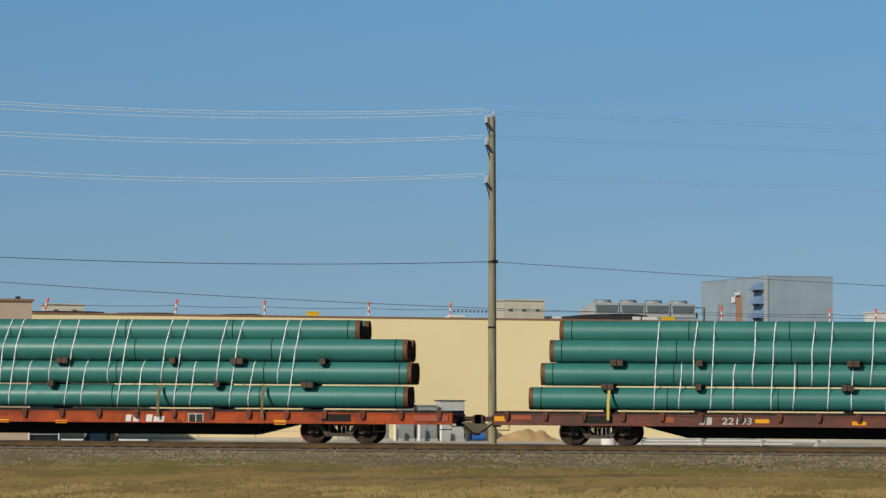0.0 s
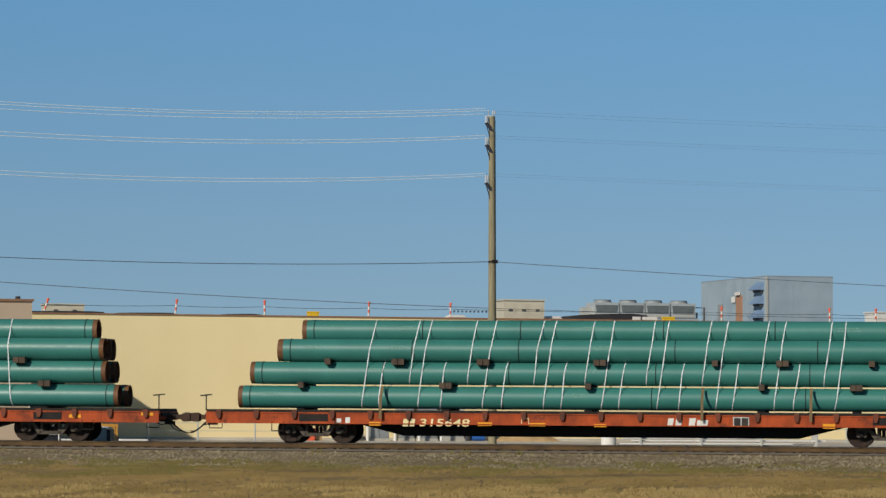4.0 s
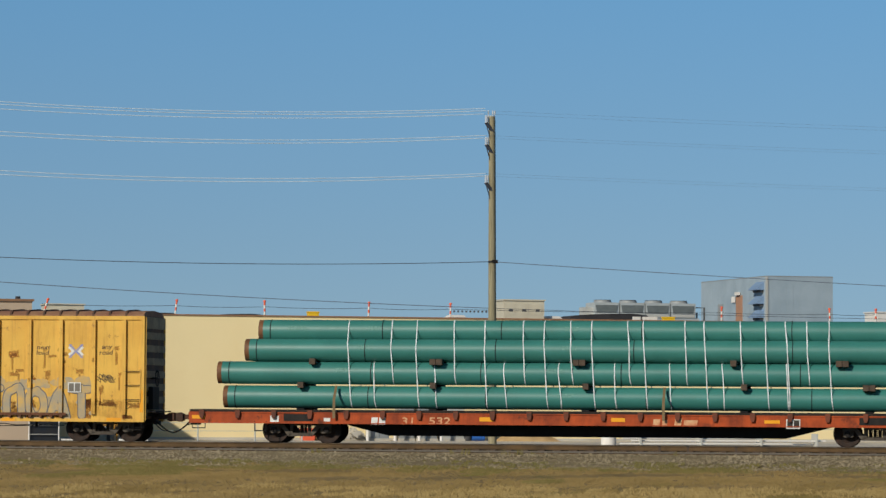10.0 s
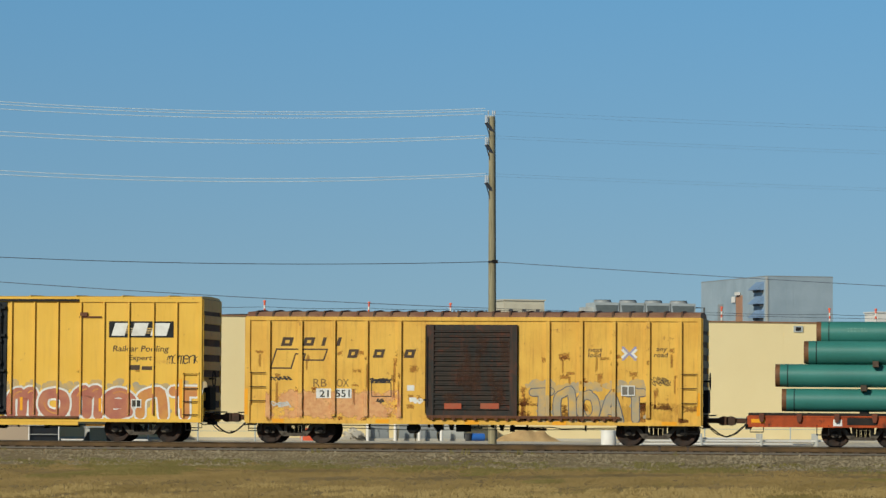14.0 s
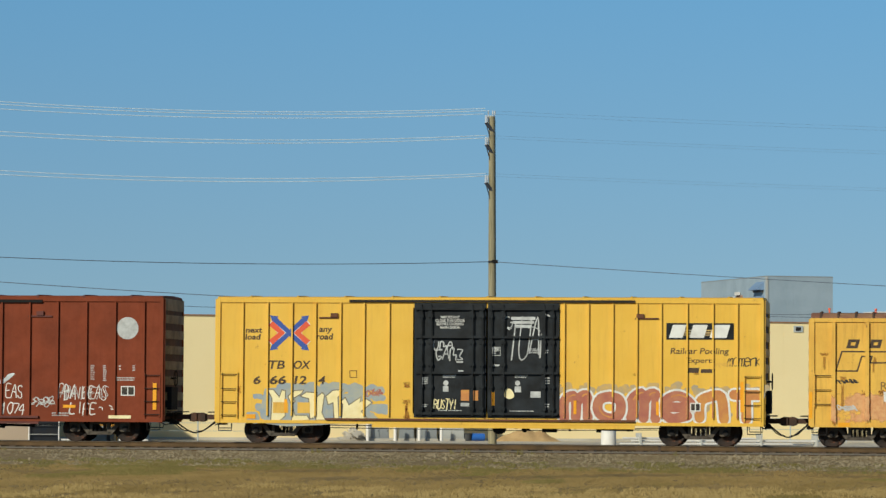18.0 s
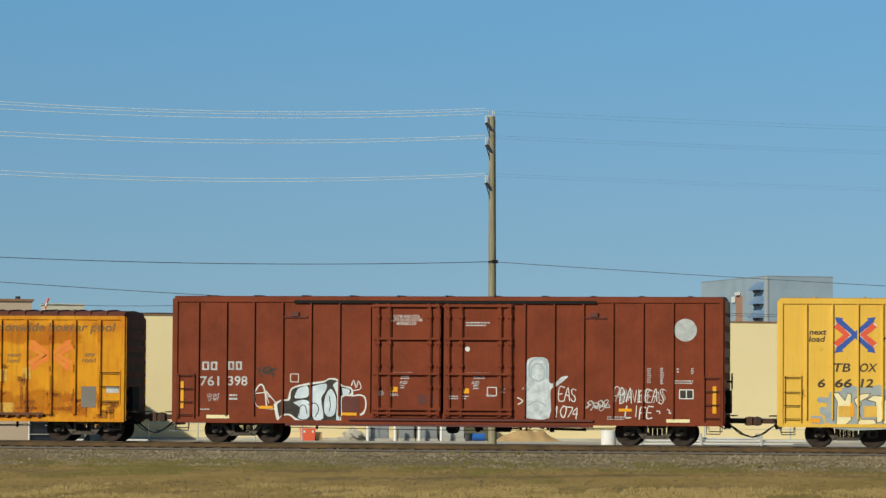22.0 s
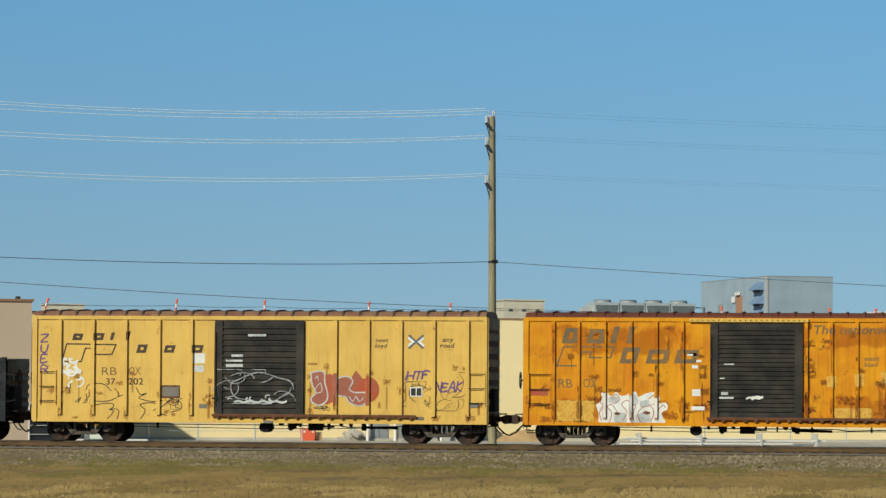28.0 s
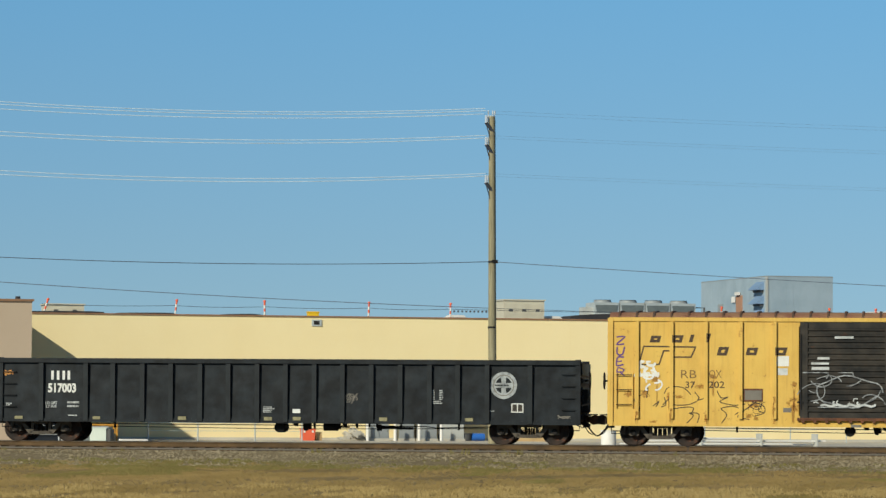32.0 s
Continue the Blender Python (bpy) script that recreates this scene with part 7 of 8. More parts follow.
stroke(bubble, BUBBLE, "3815 4439 3757 4469 5057", M_DUSTY, 0.025, SIDE - 0.0056)
stroke(bubble, BUBBLE, "4751 5557 5230 5509", M_DUSTY, 0.025, SIDE - 0.0056)
stroke(bubble, BUBBLE, "6212 5833 6551 7554 7936 7512", M_DUSTY, 0.025, SIDE - 0.0056)
stroke(bubble, BUBBLE, "7272 7981 8263 7557", M_DUSTY, 0.025, SIDE - 0.0056)
stroke(bubble, BUBBLE, "8442 9157 9451", M_DUSTY, 0.025, SIDE - 0.0056)
sprayed(bubble, BUBBLE, "2734 3039 3634 3130", M_TRACKR, SIDE - 0.006, "rust_stain")
sprayed(bubble, BUBBLE, "6436 6942 7536 7032", M_TRACKR, SIDE - 0.006, "rust_stain")
wash(car_g, -6.85, -5.3, 0.74, 1.61, M_DULLY)
for r in ((-2.30, -1.98, 3.05, 3.15), (-2.02, -1.82, 2.84, 2.92), (-2.14, -1.94, 2.63, 2.74), (-2.13, -1.85, 1.70, 1.93), (-2.16, -1.71, 1.22, 1.35)):
    bars(car_g, [r], M_WHITE, name="sticker")
bars(car_g, [(-1.06, -0.72, 2.75, 2.80), (-1.19, -1.03, 2.28, 2.32), (-1.15, -0.91, 1.74, 1.84), (-1.21, -0.72, 1.61, 1.68)], M_GREYW, y=SIDE - 0.112, name="sticker")
tag(car_g, -0.32, 0.26, 1.59, 1.71, M_WHITE, 73, 4, 0.04, SIDE - 0.112)
text(car_g, "The nationwide boxcar pool", 1.88, 7.41, 3.71, 4.10, M_FADED, 0.2, SIDE - 0.008)
text(car_g, "next\nload", 3.62, 4.10, 2.71, 3.04, M_FADED, 0.15)
text(car_g, "any\nroad", 6.30, 6.78, 2.73, 3.05, M_FADED, 0.15)
cross_emblem(car_g, 4.41, 5.95, 2.45, 3.51, M_FADEDX, M_FADEDX, None)
for k, r in enumerate(((2.34, 2.75, 1.98, 2.44), (3.27, 3.68, 2.02, 2.52), (4.14, 4.53, 2.10, 2.60))):
    wash(car_g, *r, M_DULLY)
wash(car_g, 2.48, 4.03, 0.94, 1.37, M_DULLY)
part("placard", Mesh().box(6.29, 6.81, SIDE - 0.012, SIDE - 0.001, 1.18, 1.90), M_TARP, car_g, "blank grey tin placard")
bars(car_g, [(7.17, 7.61, 1.68, 1.89)], M_GREYW, name="sticker")
wash(car_g, -7.62, -7.02, 1.68, 1.92, M_REDS)
ladder(car_g, -70.35 - xc, -69.6 - xc, [1.4, 1.9, 2.4], M_AMBER)
ladder(car_g, -55.7 - xc, -55.0 - xc, [1.4, 1.9, 2.38], M_AMBER)

for x0, x1, z0, z1 in ((-7.6, -1.6, 2.9, 4.2), (-7.6, -1.6, 0.74, 1.7), (1.6, 7.5, 3.2, 4.2), (1.6, 7.5, 0.74, 1.9)):
    wash(car_g, x0, x1, z0, z1, M_BURNT, y=SIDE - 0.0016)
stains(car_g, -70.3 - xc, -64.4 - xc, 0.85, 4.1, 40, M_GRIME, 306, 1.6)
stains(car_g, -60.9 - xc, -55.1 - xc, 0.85, 4.1, 46, M_GRIME, 307, 1.6)
stains(car_g, -70.3 - xc, -64.4 - xc, 0.8, 1.6, 16, M_STAIN, 308, 2.2)
stains(car_g, -60.9 - xc, -55.1 - xc, 0.8, 1.7, 24, M_STAIN, 309, 2.2)

# pale yellow 50-foot car
xc = -79.72
HP = [-86.7, -85.53, -84.37, -83.2, -82.06, -77.02, -75.89, -74.76, -73.62, -72.46]
car_h = boxcar(xc, -87.65, -71.78, (-85.95 - xc, -73.45 - xc), [x - xc for x in HP], (-81.25 - xc, -78.1 - xc), 4.35, 4.57, M_YEL_PALE, M_YEL_PALE, M_ROOF_R, M_RIB,
               "pale yellow boxcar with black door and spray scribbles", "freight cars of the train", end_m=M_ENDG, gear=2.3)
corrugated_door(car_h, -81.2 - xc, -78.12 - xc, 0.98, 4.2, M_DOOR_BK, M_DOOR_BK, 15)
door_track(car_h, -81.3 - xc, -74.2 - xc, 0.95, M_TRACKR, 18)
pool_marks(car_h, [(-6.56, -6.22, 3.50, 3.73), (-5.82, -5.47, 3.50, 3.75), (-5.23, -5.11, 3.51, 3.77), (-4.67, -4.56, 3.51, 3.81), (-4.29, -3.95, 3.07, 3.36), (-3.32, -2.96, 3.08, 3.34), (-2.35, -1.98, 3.08, 3.35)],
           [(-6.92, 2.75), (-6.75, 3.37), (-5.00, 3.35), (-5.15, 3.01), (-5.82, 3.01), (-5.74, 3.22), (-6.08, 3.22), (-6.23, 2.76)], M_INK)
text(car_h, "RB", -5.49, -4.97, 2.30, 2.57, M_INKT, bold=0.0)
text(car_h, "OX", -4.54, -4.12, 2.31, 2.58, M_INKT, bold=0.0)
text(car_h, "37", -5.34, -5.01, 1.96, 2.19, M_INK)
text(car_h, "202", -4.56, -4.02, 1.97, 2.20, M_INK)
SWOOP = (-7.17, -2.54, 0.61, 2.03)
stroke(car_h, SWOOP, "0319 0647 0266 0777", M_INKS, 0.03, SIDE - 0.005)
stroke(car_h, SWOOP, "0985 1294 1172", M_INKS, 0.03, SIDE - 0.005)
stroke(car_h, SWOOP, "1652 2063 1850", M_INKS, 0.03, SIDE - 0.005)
stroke(car_h, SWOOP, "2482 2796 3796 4380", M_INKS, 0.03, SIDE - 0.005)
stroke(car_h, SWOOP, "2355 2872 3185 2858 4055 4763", M_INKS, 0.03, SIDE - 0.005)
stroke(car_h, SWOOP, "2844 4050 4547 4333", M_INKS, 0.03, SIDE - 0.005)
stroke(car_h, SWOOP, "4011 4530 4236 4933 4706", M_INKS, 0.03, SIDE - 0.005)
stroke(car_h, SWOOP, "4685 4972 4866 5472", M_INKS, 0.03, SIDE - 0.005)
stroke(car_h, SWOOP, "6288 6572 7074 6463 7455 8258", M_INKS, 0.03, SIDE - 0.005)
stroke(car_h, SWOOP, "6511 6933 6547 7452 7944 7533", M_INKS, 0.03, SIDE - 0.005)
stroke(car_h, SWOOP, "8185 8666 9166 8244 7728 8522", M_INKS, 0.03, SIDE - 0.005)
stroke(car_h, SWOOP, "8763 9555 9638 8930", M_INKS, 0.03, SIDE - 0.005)
stroke(car_h, SWOOP, "2472 2555 2250", M_INKS, 0.03, SIDE - 0.005)
scrolls(car_h, -3.11, -2.54, 1.12, 1.58, 12, M_INKS, 0.02, 190)
scrolls(car_h, -6.90, -6.46, 2.39, 2.85, 14, M_WHITE, 0.09, 93, label="white paint splash")
scrolls(car_h, -6.73, -6.23, 1.90, 2.47, 8, M_WHITE, 0.06, 193)
wash(car_h, -2.28, -1.86, 2.72, 3.06, M_WHITE)
wash(car_h, -2.24, -1.90, 2.42, 2.65, M_GREYW)
for k, ch in enumerate("REUZ"):
    spray(car_h, ch, -7.69, -7.42, 1.98 + k * 0.36 + 0.36, 2.28 + k * 0.36 + 0.36, M_PURPLE, 96 + k, 0.05)
s = part("placard", Mesh().box(-3.39, -2.73, SIDE - 0.012, SIDE - 0.001, 1.52, 1.96), M_TRACKR, car_h, "dark route board with rusty rim")
part("placard_field", Mesh().box(-3.34, -2.77, SIDE - 0.016, SIDE - 0.0125, 1.58, 1.90), M_TARP, s)
bars(car_h, [(-2.05, -1.78, 1.17, 1.32)], M_TARP, name="sticker")
bars(car_h, [(-0.33, 0.30, 3.65, 3.73), (-0.91, -0.50, 2.95, 3.03), (-1.10, -0.51, 2.60, 2.70), (-1.11, -0.52, 2.78, 2.85)], M_GREYW, y=SIDE - 0.112, name="stencil")
scrolls(car_h, -1.22, 1.24, 1.35, 2.51, 14, M_SMEAR, 0.04, 97, SIDE - 0.112, "pale spray loops on the door")
scrolls(car_h, -1.21, 1.24, 1.41, 1.64, 8, M_GREYW, 0.05, 197, SIDE - 0.114)
on_posts(car_h, 1.7, 4.4, 1.3, 2.4, [M_DUSTY, M_REDS])
BRICK = (1.77, 4.32, 1.25, 2.55)
sprayed(car_h, BRICK, "2080 3383 3524 2909 2012", M_REDS, SIDE - 0.004, "graffiti", "brick-red rounded graffiti with grey edges")
sprayed(car_h, BRICK, "5147 5771 6495 7374 8677 9556 9430 8615 7515", M_REDS, SIDE - 0.0045, "graffiti", "brick-red rounded graffiti with grey edges", 2)
sprayed(car_h, BRICK, "0389 2092 2262 2634 2415 1504 0512 0424 1037 0559", M_DUSTY, SIDE - 0.0052, "graffiti", "brick-red rounded graffiti with grey edges", rim=M_GREYW, rim_w=0.045)
sprayed(car_h, BRICK, "3974 5180 6068 5547 6338 7837 8015 6903 5512 5027 4030 3850", M_DUSTY, SIDE - 0.0052, "graffiti", "brick-red rounded graffiti with grey edges", rim=M_GREYW, rim_w=0.045)
stroke(car_h, BRICK, "0974 1280 1368", M_GREYW, 0.03, SIDE - 0.0066)
stroke(car_h, BRICK, "0947 1662 1841 1035", M_GREYW, 0.03, SIDE - 0.0066)
stroke(car_h, BRICK, "5527 6015 6427 6915 7424", M_GREYW, 0.03, SIDE - 0.0066)
text(car_h, "next\nload", 4.06, 4.50, 3.28, 3.59, M_INK, 0.15)
text(car_h, "any\nroad", 6.31, 6.79, 3.29, 3.60, M_INK, 0.15)
cross_emblem(car_h, 5.22, 5.76, 3.25, 3.73, M_SLATE, M_WHITE, M_WHITE)
spray(car_h, "HTF", 5.13, 5.93, 2.19, 2.50, M_PURPLE, 99, 0.06, slant=0.3)
spray(car_h, "NEAK", 6.10, 7.09, 1.76, 2.14, M_PURPLE, 100, 0.055, slant=0.2)
scrolls(car_h, 5.08, 5.91, 1.29, 2.13, 16, M_INKS, 0.022, 101)
scrolls(car_h, 6.16, 6.97, 1.14, 2.45, 14, M_INKS, 0.018, 102)
tag(car_h, 1.93, 2.51, 1.11, 1.34, M_INKS, 103, 4, 0.02)
placard(car_h, 5.29, 5.72, 1.62, 1.94, M_WHITE, M_INKS, SIDE - 0.012)
bars(car_h, [(5.51, 5.76, 0.83, 0.93), (0.21, 0.56, 0.68, 0.77), (7.30, 7.65, 1.26, 1.42)], M_TARP, y=SIDE - 0.034, name="sticker")
ladder(car_h, -87.4 - xc, -86.85 - xc, [1.4, 1.9, 2.4], M_YEL_PALE)
ladder(car_h, -72.4 - xc, -71.85 - xc, [1.4, 1.9, 2.4], M_YEL_PALE)

stains(car_h, -87.4 - xc, -81.4 - xc, 0.8, 2.6, 22, M_STAIN, 310, 1.0)
stains(car_h, -77.9 - xc, -72.0 - xc, 0.8, 2.8, 26, M_STAIN, 311, 1.0)
cx, cz = 0.12, 1.87
part("graffiti_tag", strip(Mesh(), [(cx + 1.15 * math.cos(k * 0.21) * (1 - 0.006 * k), cz + 0.5 * math.sin(k * 0.21) + 0.05 * math.sin(k)) for k in range(30)], 0.045, SIDE - 0.116), M_SMEAR, car_h, "pale spray loop on the door")
part("graffiti_tag", strip(Mesh(), [(cx - 0.9 + 0.12 * k, cz - 0.46 + 0.03 * math.sin(k * 1.7)) for k in range(16)], 0.07, SIDE - 0.119), M_GREYW, car_h, "white paint smear on the door")

# ---- black gondola ----
# Post paint is lightened for the sun on the posts' left flanks.
M_POSTB = material("worn_sunlit_post", lin(34, 39, 42), 0.6, second=lin(20, 23, 25), amount=0.45, scale=2, grain=12, streak=0.15, spec=0.3)
M_OLDREF = material("dulled_reflector", lin(150, 142, 104), 0.6, second=lin(112, 106, 80), amount=0.5, scale=6)
xc = -98.75
car_i = vehicle("gondola", "black steel gondola with ribbed sides and a round emblem", "gondola", xc, "freight cars of the train")
g0, g1 = -108.9 - xc, -88.62 - xc
part("side_wall", Mesh().box(g0, g1, SIDE, SIDE + 0.05, 0.70, 2.78), M_BLACKP, car_i)
part("far_side_wall", Mesh().box(g0, g1, -SIDE - 0.05, -SIDE, 0.70, 2.78), M_BLACKP, car_i)
part("top_chord", Mesh().box(g0, g1, SIDE - 0.11, SIDE + 0.06, 2.72, 2.88), M_BLACKP, car_i)
part("top_chord", Mesh().box(g0, g1, -SIDE - 0.06, -SIDE + 0.11, 2.72, 2.88), M_BLACKP, car_i)
part("side_sill", Mesh().box(g0, g1, SIDE - 0.05, SIDE, 0.68, 0.80), M_BLACKP, car_i)
part("floor", Mesh().box(g0 + 0.06, g1 - 0.06, -1.45, 1.45, 0.9, 0.98), M_RAIL, car_i)
for x in (-107.37, -105.79, -104.83, -103.79, -102.79, -101.76, -100.77, -99.76, -98.77, -97.77, -96.79, -95.79, -94.79, -93.78, -92.81, -91.80, -90.33):
    part("side_post", Mesh().slab([(SIDE, 0.68), (SIDE - 0.09, 0.72), (SIDE - 0.14, 2.7), (SIDE, 2.72)], x - xc - 0.08, x - xc + 0.08), M_POSTB, car_i)
for x, s in ((g0, -1), (g1, 1)):
    car_end(car_i, x, s, 0.8, 2.8, M_BLACKP, M_BLACKP, 5)
    coupler(car_i, x, s)
    part("corner_post", Mesh().box(*sorted((x - s * 0.16, x + s * 0.01)), SIDE - 0.08, SIDE + 0.08, 0.68, 2.9), M_BLACKP, car_i)
    for z in (1.2, 1.6, 2.0, 2.4):
        part("grab_iron", Mesh().path([(x - s * 0.62, SIDE, z), (x - s * 0.62, SIDE - 0.08, z), (x - s * 0.14, SIDE - 0.08, z), (x - s * 0.14, SIDE, z)], 0.016), M_BLACKP, car_i)
brake_wheel(car_i, g1, 1, 2.2)
underframe(car_i, (g1 - g0) / 2, (-107.5 - xc, -90.45 - xc), 4.35)
for x in (-107.5 - xc, -90.45 - xc):
    truck(car_i, x)
blocks(car_i, [(-8.29, -8.13, 2.13, 2.44), (-8.09, -7.93, 2.13, 2.44), (-7.89, -7.75, 2.13, 2.44), (-7.71, -7.55, 2.13, 2.44)], M_WHITE)
text(car_i, "517003", -8.40, -7.40, 1.68, 2.01, M_WHITE, bold=0.04)
text(car_i, "LD LMT\nLT WT", -8.48, -8.06, 1.15, 1.38, M_GREYW)
for n, r in ((2, (-7.71, -7.29, 1.15, 1.41)), (1, (-7.67, -7.33, 0.86, 0.94)), (4, (-0.81, -0.40, 1.03, 1.26)), (6, (5.07, 5.16, 1.51, 1.85)), (6, (5.30, 5.44, 1.51, 1.86)), (2, (5.07, 5.42, 1.37, 1.49)), (1, (7.03, 7.24, 1.12, 1.17)), (2, (-9.89, -9.64, 1.22, 1.33))):
    fine(car_i, *r, n, M_GREYW, SIDE - 0.004)
bars(car_i, [(0.22, 0.49, 1.03, 1.17)], M_WHITE, name="sticker")
bars(car_i, [(-6.79, -6.53, 0.77, 0.87), (-3.78, -3.50, 0.77, 0.89), (-0.77, -0.49, 0.77, 0.89), (0.24, 0.51, 0.78, 0.90), (3.24, 3.51, 0.78, 0.90), (6.20, 6.47, 0.79, 0.90), (-9.56, -9.28, 0.77, 0.87)], M_OLDREF, y=SIDE - 0.056, name="reflector")
tag(car_i, -10.06, -9.66, 2.27, 2.47, M_ORANGES, 111, 4, 0.03)
tag(car_i, 1.94, 2.47, 1.37, 1.76, M_TARP, 112, 4, 0.02)
M_EMBL = material("worn_pale_emblem", lin(168, 172, 172), 0.7, second=lin(96, 100, 102), amount=0.5, scale=7, grain_amount=0.3)
ex, ez = 7.51, 2.02
em = part("painted_emblem", Mesh().tube((ex, SIDE - 0.004, ez), (ex, SIDE - 0.001, ez), 0.46, 36), M_EMBL, car_i, "pale round emblem with a cross")
for sx in (-1, 1):
    for sz in (-1, 1):
        arc = [(ex + sx * 0.28 * math.cos(a), ez + sz * 0.28 * math.sin(a)) for a in (0.32, 0.55, 0.785, 1.02, 1.25)]
        part("emblem_quarter", Mesh().prism([(ex + sx * 0.075, ez + sz * 0.075)] + arc, SIDE - 0.008, SIDE - 0.005), M_BLACKP, em)
part("emblem_ring", strip(Mesh(), [(ex + 0.35 * math.cos(k * math.tau / 28), ez + 0.35 * math.sin(k * math.tau / 28)) for k in range(29)], 0.03, SIDE - 0.0062), M_TARP, em)
fine(em, ex - 0.3, ex + 0.3, ez - 0.05, ez + 0.05, 1, M_BLACKP, SIDE - 0.012, "emblem_band")
placard(car_i, 7.78, 8.19, 1.10, 1.41, M_WHITE, M_INKS, SIDE - 0.004)
tag(car_i, 9.33, 9.81, 0.89, 1.02, M_TARP, 113, 4, 0.02)
part("grab_iron", Mesh().path([(g1 + 0.05, SIDE - 0.05, 2.3), (g1 + 0.3, SIDE - 0.05, 2.3)], 0.02).path([(g1 + 0.3, SIDE - 0.05, 2.05), (g1 + 0.3, SIDE - 0.05, 2.5)], 0.02).path([(g1 + 0.05, SIDE - 0.05, 1.35), (g1 + 0.36, SIDE - 0.05, 1.42)], 0.018), M_DARK, car_i)

# ---- flatcars and their pipe loads ----
M_FLAT = material("weathered_orange_paint", lin(184, 80, 34), 0.65, second=lin(122, 52, 28), amount=0.5, scale=1.3, grain=18, rust=lin(82, 44, 30), rust_amount=0.24, rust_scale=1.5, streak=0.4, spec=0.25)
M_FLAT_D = material("brown_flatcar_paint", lin(88, 58, 48), 0.7, second=lin(120, 66, 48), amount=0.5, scale=1.0, grain=18, rust=RUST, rust_amount=0.15)
M_DECK = material("deck_planks", lin(34, 29, 26), 0.9, second=lin(58, 46, 36), amount=0.4, scale=2)
M_PIPE = material("green_epoxy_pipe", lin(54, 124, 115), 0.42, second=lin(45, 111, 103), amount=0.4, scale=0.7, grain=14, grain_amount=0.08, bump=0.05, spec=0.6, streak=0.08)
M_BARE = material("bare_pipe_steel", lin(122, 82, 52), 0.65, 0.1, second=lin(90, 62, 42), amount=0.5, scale=3)
M_ROPE = material("black_rope", lin(30, 34, 34), 0.8, bump=0)
# White broken by grey puts glints of light into the strapping's colour.
M_STRAP = material("steel_strap_glints", lin(240, 244, 246), 0.35, 0.0, second=lin(166, 174, 174), amount=0.4, scale=4.5, bump=0, spec=0.6)
M_BLOCK = material("timber_blocking", lin(88, 73, 60), 0.85, second=lin(62, 52, 44), amount=0.5, scale=4)
M_WEB = material("brown_tie_down", lin(124, 104, 72), 0.7, second=lin(98, 80, 56), amount=0.4)
M_PALEWEB = material("pale_yellow_webbing", lin(216, 188, 88), 0.7, second=lin(196, 166, 72), amount=0.4)
M_CHALK = material("pale_stencil", lin(96, 148, 136), 0.6, second=lin(72, 124, 112), amount=0.5, scale=6, bump=0)
PIPE_R = 0.386
LAYERS = [(1.585, 3), (2.415, 3), (3.20, 3), (3.865, 2)]


M_POCKET = material("rusty_stake_pocket", lin(118, 62, 40), 0.75, second=lin(66, 42, 34), amount=0.5, scale=1.3)


